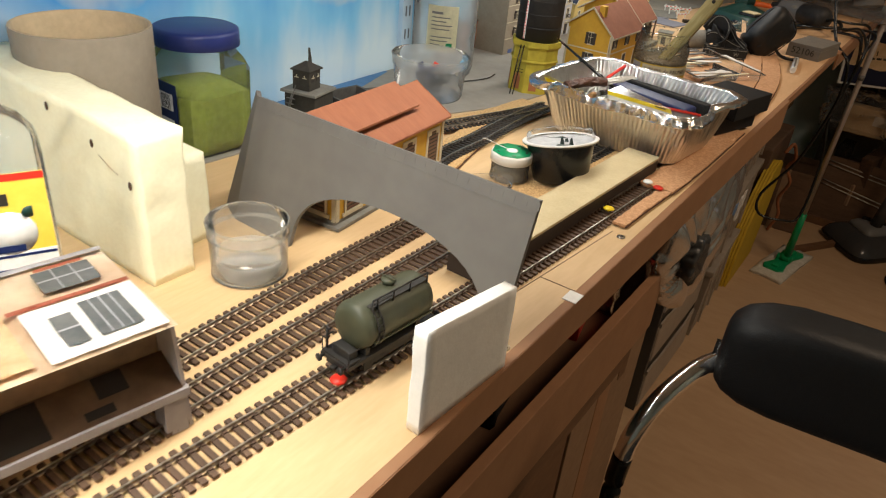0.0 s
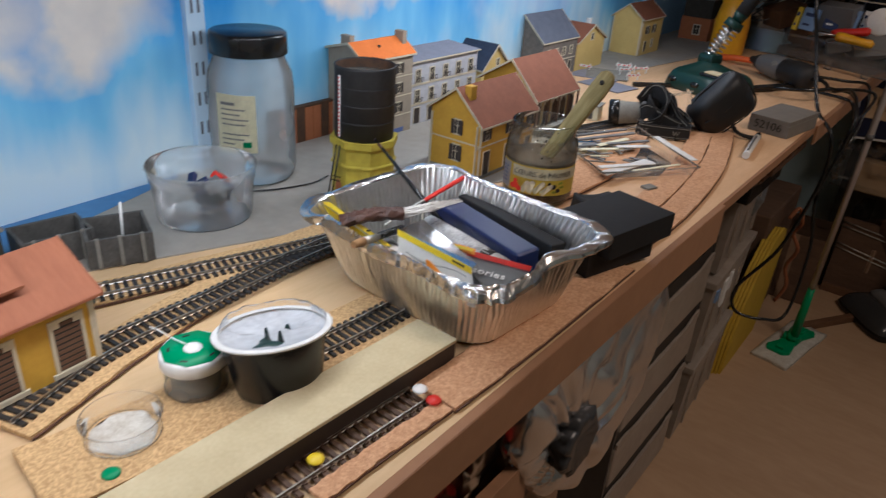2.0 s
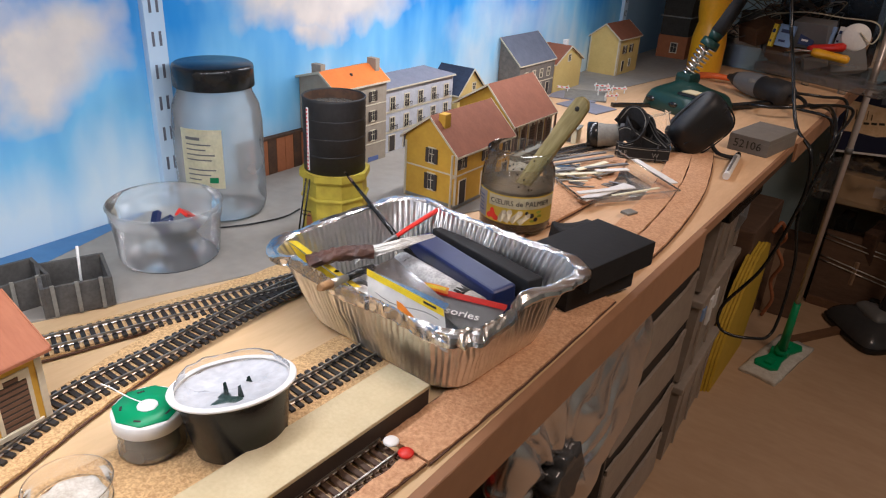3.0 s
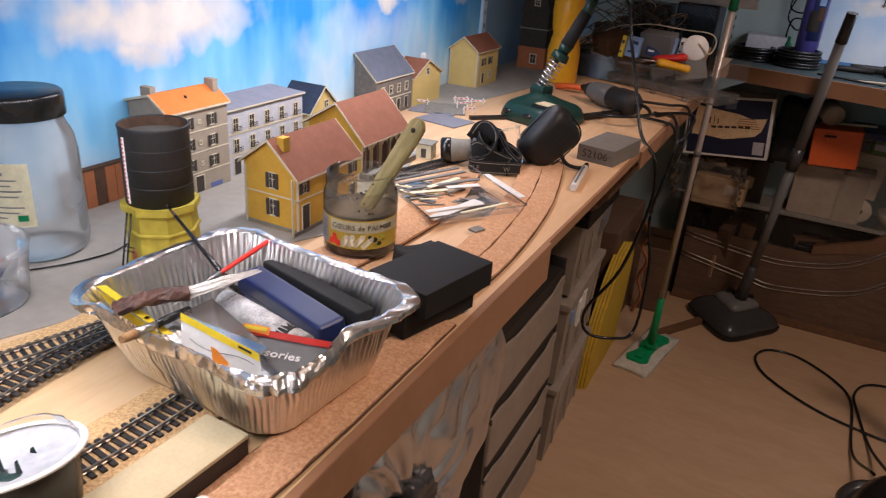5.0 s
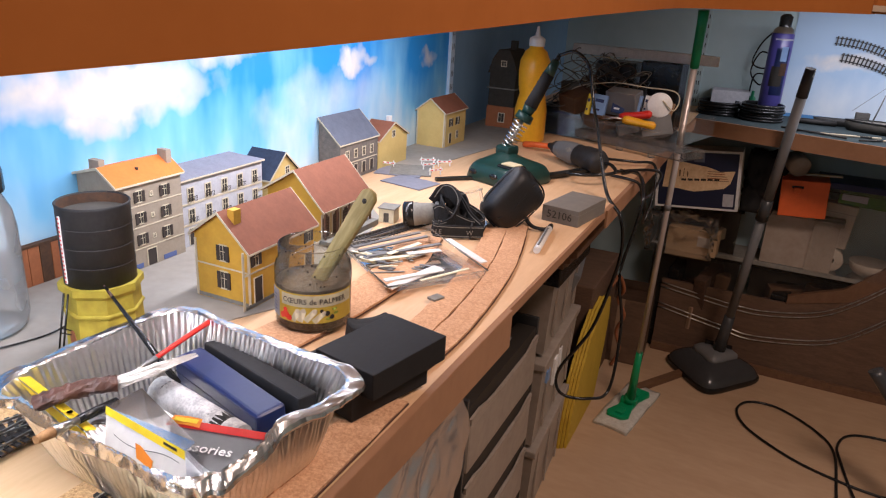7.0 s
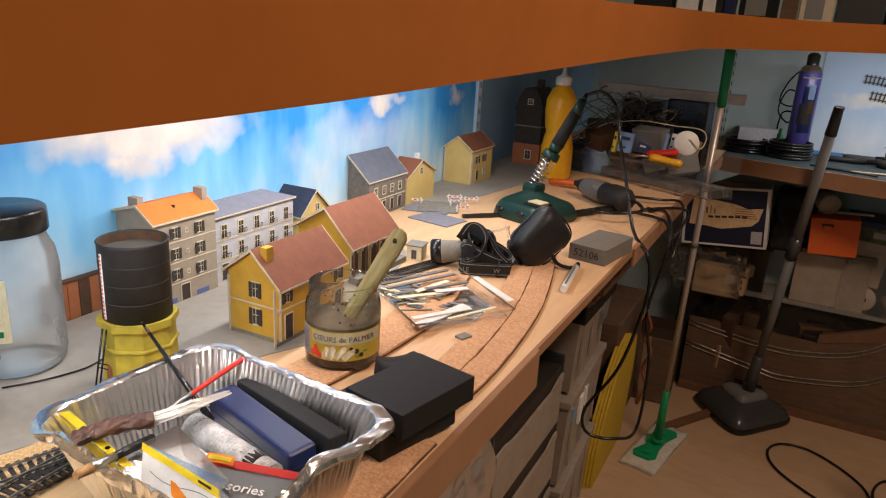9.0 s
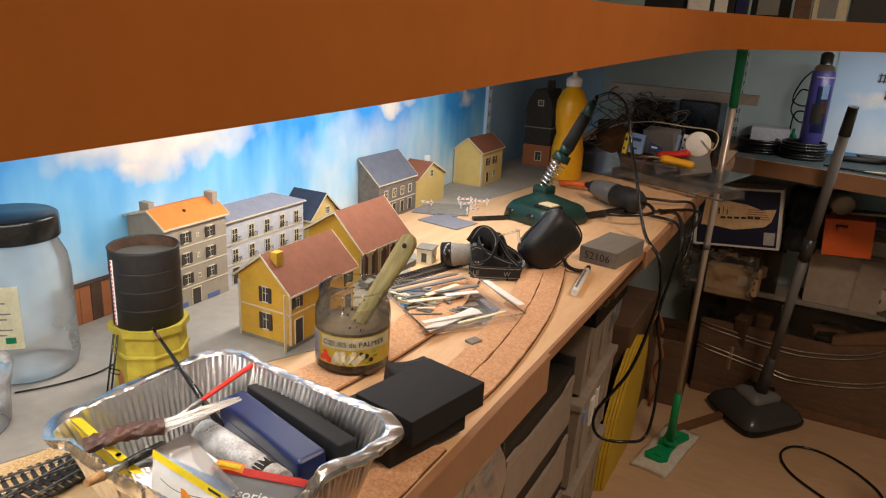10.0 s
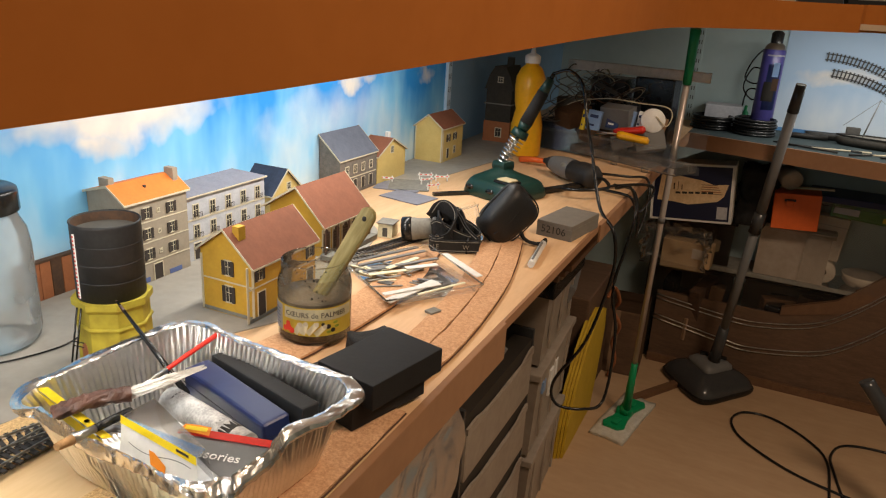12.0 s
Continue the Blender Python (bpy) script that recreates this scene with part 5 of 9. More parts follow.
M["print_red"] = surf("printed_red_brown", (0.40, 0.12, 0.07), (0.28, 0.09, 0.05), 40, 0.4, bump=0.01)
M["mount"] = surf("grey_mount_card", (0.42, 0.40, 0.42), None, 30, 0.8)


def sheet4(a, b_, c, d, thick):
    s = bmesh.new()
    s.faces.new([s.verts.new(p) for p in (a, b_, c, d)])
    bmesh.ops.solidify(s, geom=s.faces[:], thickness=thick)
    bmesh.ops.recalc_face_normals(s, faces=s.faces[:])
    return s


L_, W_ = 0.15, 0.084
part("roof_sheet", sheet4((-0.003, -0.004, 0.0705), (-L_, -0.004, 0.0705), (-L_, W_, 0.0725), (-0.005, W_, 0.0725), 0.0015), M["photo"], ch, "glossy printed photo sheet")


def on_roof(x0, x1, k0, k1, lift):
    y0, y1 = -0.004 + (W_ + 0.004) * k0, -0.004 + (W_ + 0.004) * k1
    z0, z1 = 0.0705 + 0.002 * k0 + lift, 0.0705 + 0.002 * k1 + lift
    return sheet4((x0, y0, z0), (x1, y0, z0), (x1, y1, z1), (x0, y1, z1), 0.0004)


part("printed_wall", on_roof(-0.006, -0.060, 0.02, 0.53, 0.0022), M["paper"], ch)
part("printed_eave", on_roof(-0.006, -0.064, 0.535, 0.575, 0.0026), M["print_red"], ch)
part("sheet_margin", on_roof(-0.005, -0.148, 0.955, 1.0, 0.0026), M["mount"], ch, "grey margin")
part("printed_roof", on_roof(-0.090, -0.130, 0.10, 0.42, 0.0026), M["print_red"], ch)
part("printed_stone", on_roof(-0.066, -0.088, 0.05, 0.60, 0.0026), M["tan_print"], ch)
for x0, x1, k0, k1, bars, rows in ((-0.015, -0.035, 0.10, 0.46, 4, 1), (-0.040, -0.050, 0.10, 0.40, 1, 2), (-0.016, -0.044, 0.64, 0.88, 3, 2), (-0.080, -0.108, 0.66, 0.88, 3, 2)):
    pw = part("printed_window", on_roof(x0, x1, k0, k1, 0.0030), M["print_grey"], ch)
    for k in range(1, bars):
        x = x0 + (x1 - x0) * k / bars
        part("printed_bar", on_roof(x - 0.0004, x + 0.0004, k0, k1, 0.0034), M["pale_wall"], pw)
    for k in range(1, rows):
        kk = k0 + (k1 - k0) * (0.25 + 0.5 * k / rows)
        part("printed_bar", on_roof(x0, x1, kk - 0.008, kk + 0.008, 0.0035), M["pale_wall"], pw)
    if rows == 2 and bars == 3:
        part("printed_lintel", on_roof(x0 - 0.002, x1 + 0.002, k1, k1 + 0.035, 0.0032), M["print_red"], pw)
bowed = part("end_wall", box(-0.002, 0.0, 0.0, 0.012, 0.0, 0.0695, bm=box(-0.002, 0.0, 0.012, W_, 0.030, 0.0705)), M["mount"], ch)
for v in bowed.data.vertices:
    v.co.x += 0.001 - 0.065 * v.co.z
part("back_wall", box(-L_, -0.005, W_ - 0.002, W_, 0.0, 0.0715), M["mount"], ch)
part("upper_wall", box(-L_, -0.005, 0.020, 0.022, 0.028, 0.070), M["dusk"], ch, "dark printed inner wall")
part("ledge", box(-L_, 0.0, -0.003, 0.022, 0.0235, 0.029, 0.0006), M["mount"], ch)
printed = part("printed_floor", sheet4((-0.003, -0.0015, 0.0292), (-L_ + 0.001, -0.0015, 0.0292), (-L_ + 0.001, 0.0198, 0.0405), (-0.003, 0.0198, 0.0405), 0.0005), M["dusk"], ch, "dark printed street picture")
for xa, xb, ka, kb in ((-0.026, -0.041, 0.45, 0.95), (-0.036, -0.050, 0.10, 0.30), (-0.066, -0.095, 0.08, 0.95)):
    part("printed_window", sheet4((xa, -0.0015 + 0.0213 * ka, 0.0297 + 0.0113 * ka), (xb, -0.0015 + 0.0213 * ka, 0.0297 + 0.0113 * ka), (xb, -0.0015 + 0.0213 * kb, 0.0297 + 0.0113 * kb), (xa, -0.0015 + 0.0213 * kb, 0.0297 + 0.0113 * kb), 0.0003), M["ink"], printed)
part("corner_post", box(-0.014, -0.002, -0.001, 0.012, 0.0, 0.022), M["mount"], ch)

# spray bottle with a yellow label beside it
bt = thing("cleaner_bottle", "clear bottle with a yellow and white label", "bottle", pose(0.330, 0.574, T, 0, 0, 66))
part("bottle", loft([(rounded_square(0.026, 0.012), 0.0), (rounded_square(0.0275, 0.012), 0.004), (rounded_square(0.0275, 0.012), 0.114), (rounded_square(0.026, 0.013), 0.121), (rounded_square(0.020, 0.014), 0.132), (rounded_square(0.012, 0.0119), 0.139), (rounded_square(0.011, 0.0109), 0.150)], True, True), M["clear"], bt)
lb = part("label", box(-0.0255, 0.0255, -0.0285, -0.0277, 0.020, 0.110, 0.0003), M["label_yellow"], bt, "yellow label")
part("label_foot", box(-0.0255, 0.0255, -0.0289, -0.0284, 0.020, 0.062), M["paper"], lb)
for z in (0.030, 0.0400, 0.050, 0.0590):
    part("blue_line", box(-0.025, 0.025, -0.0292, -0.0288, z, z + 0.0015), M["navy"], lb)
part("red_line", box(-0.0255, 0.0255, -0.0289, -0.0284, 0.1060, 0.110), M["red"], lb)
part("word_bar", box(-0.022, 0.006, -0.0289, -0.0284, 0.0915, 0.0985), M["ink"], lb)
pic = part("picture", lathe([(0.0, 0.0), (0.0135, 0.0), (0.0135, 0.0005), (0.0, 0.0005)], 24), M["paper"], lb)
pic.matrix_basis = pose(0.004, -0.0284, 0.074, 90, 0, 0)
part("printed_leaf", lathe([(0.0, 0.0), (0.0042, 0.0), (0.0042, 0.0005), (0.0, 0.0005)], 14, squeeze=0.8), M["iron_green"], lb).matrix_basis = pose(0.015, -0.0287, 0.0865, 90, 0, 20)
part("badge", box(-0.004, 0.010, -0.0294, -0.0290, 0.0625, 0.0665), M["navy"], lb)

# solder spool, black pot with a film lid, clear lid with glue
sp = thing("thread_spool", "small clear spool with a green and white label", "spool", pose(0.4415, 0.9970, T + 0.0044) @ Matrix.Diagonal((1.18, 1.18, 0.94, 1.0)))
part("body", lathe([(0.0, 0.0), (0.0160, 0.0), (0.0168, 0.001), (0.0168, 0.004), (0.0160, 0.006), (0.0162, 0.018), (0.0168, 0.020)], 40), M["milky"], sp)
part("core", lathe([(0.0, 0.001), (0.0132, 0.001), (0.0132, 0.018), (0.0, 0.018)], 32, wobble=lambda a, z: 0.0), M["grey_light"], sp)
part("cap", lathe([(0.0165, 0.0195), (0.0176, 0.0205), (0.0176, 0.0285), (0.0168, 0.030), (0.0, 0.030)], 48), M["white"], sp)
gl = part("label", lathe([(0.0055, 0.0302), (0.0170, 0.0302), (0.0170, 0.0306), (0.0055, 0.0308)], 8), M["green"], sp, "green ring label")
part("hub", lathe([(0.0, 0.0304), (0.0050, 0.0304), (0.0050, 0.0310), (0.0018, 0.0313), (0.0, 0.0300)], 24), M["paper"], sp)
for k in range(5):
    part("print_bar", box(-0.0018, 0.0018, -0.0006, 0.0006, 0.0307, 0.0309), M["ink"], gl).matrix_basis = Matrix.Rotation(k * 1.25, 4, "Z") @ pose(0, 0.0125, 0)
part("thread", rod(smooth_line([(-0.002, 0.0, 0.031), (-0.010, -0.004, 0.034), (-0.019, -0.007, 0.0375), (-0.025, -0.009, 0.0385)], 6), 0.0004, 5), M["white"], sp)

pot = thing("dessert_pot", "small black plastic pot with a torn white film lid", "plastic pot", pose(0.4822, 1.0318, T + 0.0056, -3.5, -12.0, 0))
part("pot", lathe([(0.0, 0.0), (0.026, 0.0), (0.0275, 0.0015), (0.0335, 0.036), (0.0335, 0.038), (0.0375, 0.0385), (0.0378, 0.0395)], 56), M["black_gloss"], pot)
part("rim", lathe([(0.0335, 0.0390), (0.0378, 0.0392), (0.0382, 0.0405), (0.0370, 0.0412), (0.0335, 0.0405)], 56), M["white"], pot, "white sealed rim")
lidb = lathe([(0.0, 0.0360)] + [(0.0342 * k / 9, 0.0360 + 0.0030 * (k / 9) ** 3) for k in range(1, 10)], 48)
for v in lidb.verts:
    v.co.z += 0.0014 * noise.noise(v.co * 90) + 0.0007 * noise.noise(v.co * 220)
part("film", lidb, M["grey_lid"], pot, "crinkled whitish film")
part("paint_residue", lathe([(0.0, 0.0446), (0.006, 0.0446), (0.008, 0.0434)], 14, wobble=lambda a, z: 0.45 * math.sin(3 * a) + 0.2 * math.sin(7 * a)), M["iron_green"], pot, "dark dried paint").location = (0.010, -0.013, -0.0070)
for k, (u, v, hgt) in enumerate(((0.006, -0.010, 0.010), (0.014, -0.006, 0.008), (0.001, 0.010, 0.004))):
    part("paint_flake", sheet4((u - 0.002, v, 0.036), (u + 0.003, v + 0.001, 0.036), (u + 0.001, v + 0.001, 0.036 + hgt), (u - 0.0005, v, 0.035 + hgt), 0.0005), M["iron_green"], pot)
dome = lathe([(0.0338, 0.0408), (0.0332, 0.0445), (0.0318, 0.0475), (0.0290, 0.0482), (0.0262, 0.0470)], 72, wobble=lambda a, z: (0.03 * math.sin(5 * a + 90 * z) + 0.02 * math.sin(17 * a)) if z > 0.042 else 0)
for v in dome.verts:
    v.co.z += 0.0016 * noise.noise(v.co * 120) if v.co.z > 0.042 else 0
part("torn_cover", dome, M["film"], pot, "torn clear plastic cover")

gd = thing("glue_cup", "low clear plastic cup with dried white glue in it", "cup", pose(0.4495, 0.9420, T + 0.0042) @ Matrix.Diagonal((1.0, 1.0, 0.62, 1.0)))
part("cup", lathe([(0.0, 0.0008), (0.0190, 0.0006), (0.0205, 0.0), (0.0212, 0.0018), (0.0216, 0.012), (0.0222, 0.0215), (0.0226, 0.0220), (0.0224, 0.0228)], 52), M["cup_film"], gd)
part("rim", lathe([(0.0222, 0.0218), (0.0230, 0.0224), (0.0222, 0.0231)], 52), M["tub_clear"], gd)
part("foot_ring", lathe([(0.0202, 0.0002), (0.0214, 0.0010), (0.0206, 0.0022)], 48), M["milky"], gd)
gb = lathe([(0.0, 0.0036)] + [(0.0185 * k / 12, 0.0036 - 0.0016 * (k / 12) ** 4) for k in range(1, 13)] + [(0.0188, 0.0009)], 48, wobble=lambda a, z: 0.04 * math.sin(3 * a + 1) + 0.03 * math.sin(7 * a))
for v in gb.verts:
    v.co.z += 0.0012 * noise.noise(v.co * 190) + 0.0005 * noise.noise(v.co * 480)
part("glue", gb, M["lump_glue"], gd, "lumpy pale glue")

# tub with odds and ends, and the tall jar behind it
t2 = thing("parts_tub", "round clear plastic tub holding small odds and ends", "tub", pose(0.219, 1.1620, T + 0.0015))
part("wall", lathe([(0.0, 0.0012), (0.039, 0.0008), (0.0430, 0.0), (0.0448, 0.003), (0.0480, 0.040), (0.0495, 0.0405), (0.0500, 0.052), (0.0492, 0.0535)], 56), M["frost"], t2)
part("rim", lathe([(0.0500, 0.0505), (0.0515, 0.0522), (0.0500, 0.0540)], 56), M["clear"], t2)
rng = random.Random(4)
for k in range(16):
    a, r = rng.uniform(0, 6.28), rng.uniform(0, 0.026)
    s = rng.uniform(0.006, 0.013)
    pc = part("small_part", box(-s, s, -s * 0.5, s * 0.5, -s * 0.35, s * 0.35, 0.0008), M[rng.choice(("black_gloss", "navy", "grey_plastic", "red", "black_gloss", "slate"))], t2)
    pc.matrix_basis = pose(r * math.cos(a), r * math.sin(a), 0.010 + 0.0016 * k, rng.uniform(-40, 40), rng.uniform(-40, 40), rng.uniform(0, 180))

bj = thing("storage_jar", "large empty clear plastic jar with a black lid", "jar", pose(0.1655, 1.266, T + 0.0015) @ Matrix.Diagonal((0.865, 0.865, 1.0, 1.0)))
part("jar", lathe([(0.0, 0.002), (0.040, 0.0015), (0.044, 0.0), (0.050, 0.004), (0.0525, 0.014), (0.0525, 0.100), (0.050, 0.116), (0.043, 0.130), (0.042, 0.136)], 64), M["frost"], bj)
part("lid", lathe([(0.0, 0.158), (0.043, 0.158), (0.0455, 0.1565), (0.046, 0.154), (0.0462, 0.136), (0.044, 0.1355)], 72, wobble=lambda a, z: 0.004 * math.sin(48 * a) if z < 0.155 else 0), M["black_gloss"], bj)
lbl = part("label", patch(-0.0250, 0.0250, 0.040, 0.101, -0.0530, 0.0530), M["label_cream"], bj, "cream label with small print")
lbl.matrix_basis = Matrix.Rotation(math.radians(30), 4, "Z")
for k in range(9):
    if k == 5:
        continue
    wdt = (0.018, 0.030, 0.024, 0.034, 0.030, 0.0, 0.034, 0.028, 0.016)[k]
    part("print_bar", patch(-0.018, -0.018 + wdt, 0.0900 - 0.0052 * k, 0.0914 - 0.0052 * k if k else 0.0930, -0.0534, 0.0534), M["grey_print"], lbl)
part("print_mark", patch(0.008, 0.018, 0.046, 0.052, -0.0534, 0.0534), M["green"], lbl)
solo("loose_wire", rod(smooth_line([(0.205, 1.225, T + 0.003), (0.222, 1.255, T + 0.003), (0.232, 1.29, T + 0.003), (0.228, 1.318, T + 0.003)], 6), 0.0009, 6), M["black_gloss"], "thin black wire lying on the board", "wire")


# ---- foil tray and what lies in it ----
def foil_tray(hx, hy, depth, seed=2):
    """A pressed foil tray: pleated sides, crimped rolled rim, dents."""
    rng = random.Random(seed)
    n = 720
    r = 0.028

    def outline(ax, ay, rr):
        """Points and normals evenly along a rounded rectangle."""
        straight = [2 * (ax - rr), math.pi / 2 * rr, 2 * (ay - rr), math.pi / 2 * rr] * 2
        total = sum((2 * (ay - rr), math.pi / 2 * rr, 2 * (ax - rr), math.pi / 2 * rr, 2 * (ay - rr), math.pi / 2 * rr, 2 * (ax - rr), math.pi / 2 * rr))
        out = []
        for i in range(n):
            s = total * i / n
            x, y, nx, ny = 0, 0, 0, 0
            for k in range(4):
                ln = 2 * (ay - rr) if k % 2 == 0 else 2 * (ax - rr)
                a0 = k * math.pi / 2
                c, sn = math.cos(a0), math.sin(a0)
                big, small = (ax, ay) if k % 2 == 0 else (ay, ax)
                if s <= ln:
                    lx, ly, mx, my = big, -(small - rr) + s, 1.0, 0.0
                    x, y, nx, ny = lx * c - ly * sn, lx * sn + ly * c, c, sn
                    break
                s -= ln
                if s <= math.pi / 2 * rr:
                    a = s / rr
                    lx, ly = big - rr + rr * math.cos(a), small - rr + rr * math.sin(a)
                    x, y = lx * c - ly * sn, lx * sn + ly * c
                    nx, ny = math.cos(a + a0), math.sin(a + a0)
                    break
                s -= math.pi / 2 * rr
            out.append((x, y, nx, ny, i))
        return out

    nodes = [[rng.uniform(-1, 1) for _ in range(n // 9)] for _ in range(40)]

    def crease(i, row):
        """Sharp random folds: straight runs between random heights."""
        a, f = divmod(i / 9, 1)
        line = nodes[row % 40]
        return line[int(a) % len(line)] * (1 - f) + line[(int(a) + 1) % len(line)] * f

    rings = []
    levels = [(0.30, 0.0, 0.0), (0.62, 0.0, 0.0), (0.76, 0.0, 0.0), (0.785, 0.003, 0.4)] + [(0.785 + 0.165 * k, 0.003 + (depth - 0.003) * k, 1.0 if k < 0.8 else 0.7) for k in (0.12, 0.25, 0.38, 0.5, 0.62, 0.75, 0.87)] + [(0.952, depth - 0.0005, 0.16), (0.962, depth + 0.0006, 0.02), (0.985, depth + 0.0012, 0.02), (1.015, depth + 0.0010, 0.02), (1.045, depth + 0.0004, 0.02), (1.060, depth - 0.0004, 0.04), (1.066, depth - 0.0030, 0.10), (1.050, depth - 0.0050, 0.10)]
    for row, (k, z, pleat) in enumerate(levels):
        ring = []
        for x, y, nx, ny, i in outline(hx * k, hy * k, r * (0.55 + 0.45 * k)):
            o = pleat * 0.0015 * math.sin(2 * math.pi * i * 120 / n) * (0.75 + 0.5 * noise.noise(Vector((i * 0.12, z * 30, seed))))
            o += 0.0020 * noise.noise(Vector((x * 30, y * 30, z * 22 + seed))) * min(1, z / 0.02)
            o -= 0.010 * math.exp(-((y - 0.002) / 0.016) ** 2) * max(0, nx) * (z / depth) ** 2
            dz = 0.0
            if k > 0.955:
                near_side = max(0.0, nx) ** 2 * min(1.0, max(0.0, (0.012 - y) / 0.02))
                folded = min(1.0, max(0.0, -ny) ** 2 + 0.8 * near_side)
                o -= (k - 0.955) * hy * 0.92 * folded
                dz -= ((k - 0.955) * hy * 0.75 + 0.002) * folded
            if z > 0.02:
                dip = math.exp(-((x + 0.012) / 0.050) ** 2) * max(0, -ny) * 0.003
                dz += -dip * z / depth + (0.0022 * noise.noise(Vector((x * 22, y * 22, seed + 5))) + 0.0006 * noise.noise(Vector((x * 120, y * 120, seed + 9)))) * z / depth
                o += math.exp(-((x + 0.012) / 0.050) ** 2) * max(0, -ny) * 0.003 * z / depth
            if k > 0.955:
                o += 0.0008 * crease(i, row // 2) * (1 - 0.92 * folded)
                dz += 0.0007 * crease(i + 3, row // 3 + 20) * (1 - 0.92 * folded)
            elif z > 0.03:
                o += 0.0008 * crease(i, row // 2)
            swollen = max(0.0, -nx - ny - 1.0) * (z / depth) ** 2
            o += 0.020 * swollen
            dz -= 0.012 * swollen
            if z > 0.008:
                corner = max(0.0, nx - ny - 0.75) * min(1.0, z / 0.03)
                o += 0.0055 * corner * (0.45 - 2.2 * abs(noise.noise(Vector((x * 75, y * 75, z * 55)))))
            ring.append(Vector((x + nx * o, y + ny * o, z + dz)))
        rings.append(ring)
    pieces = []
    for first, last, smooth in ((0, 3, True), (3, 11, True), (11, len(levels) - 1, False)):
        b = bmesh.new()
        made = [[b.verts.new(c) for c in ring] for ring in rings[first:last + 1]]
        for p, q in zip(made, made[1:]):
            for i in range(n):
                b.faces.new((p[i], p[(i + 1) % n], q[(i + 1) % n], q[i])).smooth = smooth
        if first == 0:
            b.faces.new(made[0][::-1])
        bmesh.ops.recalc_face_normals(b, faces=b.faces[:])
        pieces.append(b)
    return pieces


tray = thing("foil_tray", "crumpled rectangular foil tray with pleated sides", "foil tray", pose(0.4815, 1.2165, T + 0.0046, 0, 0, -5))
for nm, piece in zip(("bottom", "pleated_wall", "crimped_rim"), foil_tray(0.101, 0.078, 0.063)):
    part(nm, piece, M["foil_rim" if nm == "crimped_rim" else "foil"], tray)


def laid(name, bm, material, label, category, eye, target, roll=0.0, group=""):
    """A long thing whose local y runs from eye to target, its local z up."""
    d = Vector(target) - Vector(eye)
    m = Matrix.Translation(eye) @ d.to_track_quat("Y", "Z").to_matrix().to_4x4() @ pose(0, 0, 0, 0, roll, 0)
    if material is None:
        return thing(name, label, category, m, group)
    return solo(name, bm, material, label, category, m, group)


case = thing("blue_case", "dark blue glossy plastic case lying in the foil tray", "case", pose(0.4865, 1.2545, T + 0.0165, 3, 0, -17))
part("body", box(-0.0575, 0.0575, -0.0120, 0.0120, 0.0, 0.0345, 0.0035, seg=3), M["navy"], case)
part("lid_seam", box(-0.0578, 0.0578, -0.0123, 0.0123, 0.0215, 0.0221, 0.0002), M["dark_navy"], case)
solo("black_strip", box(-0.060, 0.060, -0.0085, 0.0085, 0.0, 0.045, 0.0016), M["black"], "long black plastic case behind the blue one", "case", pose(0.4945, 1.2735, T + 0.008, -4, 0, -14.5))
brush = laid("paint_brush", None, None, "thin paint brush with a red handle", "paint brush", (0.4285, 1.2405, T + 0.0575), (0.4300, 1.3035, T + 0.0660))
part("handle", rod([(0, 0, 0), (0, 0.020, 0.0003), (0, 0.044, 0.0002), (0, 0.062, 0)], 0.0019, 12, 0.0023), M["red"], brush)
part("ferrule", rod([(0, -0.030, 0), (0, 0, 0)], 0.0017, 12, 0.0024), M["steel"], brush)
part("bristles", rod([(0, -0.050, -0.001), (0, -0.030, 0)], 0.0004, 10, 0.0017), M["bristle"], brush)
stick = laid("black_stick", None, None, "long black plastic stick propped in the foil tray", "stick", (0.3420, 1.2715, T + 0.0845), (0.4430, 1.2390, T + 0.050))
part("shaft", rod([(0, 0, 0), (0, 0.055, 0), (0, 0.124, 0)], 0.0011, 10, 0.0028), M["black_gloss"], stick)
part("worn_tip", rod([(0, -0.002, 0), (0, 0.014, 0)], 0.0008, 10, 0.0016), M["brown_wood"], stick)
flat = laid("flat_brush", None, None, "flat brush with a stained brown handle and white bristles", "paint brush", (0.4215, 1.1515, T + 0.0655), (0.4550, 1.1995, T + 0.0690))
hnd = rod(smooth_line([(0, -0.004, -0.001), (0, 0.010, 0.001), (0, 0.026, 0.002), (0, 0.046, 0)], 10), 0, section=[(0.0072 * math.cos(a * math.pi / 10), 0.0050 * math.sin(a * math.pi / 10)) for a in range(20)])
for v in hnd.verts:
    v.co += Vector((noise.noise(v.co * 260), 0.6 * noise.noise(v.co * 240 + Vector((5, 0, 0))), noise.noise(v.co * 250 + Vector((0, 7, 0))))) * 0.0016
part("handle", hnd, M["brown_wood"], flat)
part("ferrule", box(-0.0050, 0.0050, 0.042, 0.047, -0.003, 0.003, 0.001), M["steel"], flat)
bb = bmesh.new()
rng = random.Random(8)
for k in range(70):
    u = rng.uniform(-1, 1)
    join(bb, rod([(0.005 * u, 0.046, rng.uniform(-0.0022, 0.0022)), (0.0070 * u - 0.006 + rng.uniform(-0.001, 0.001), 0.072, rng.uniform(-0.002, 0.002)), (0.0030 * u - 0.020, 0.090 + 0.013 * rng.random(), -0.004)], 0.0006, 4, 0.0002))
part("bristles", bb, M["bristle"], flat)

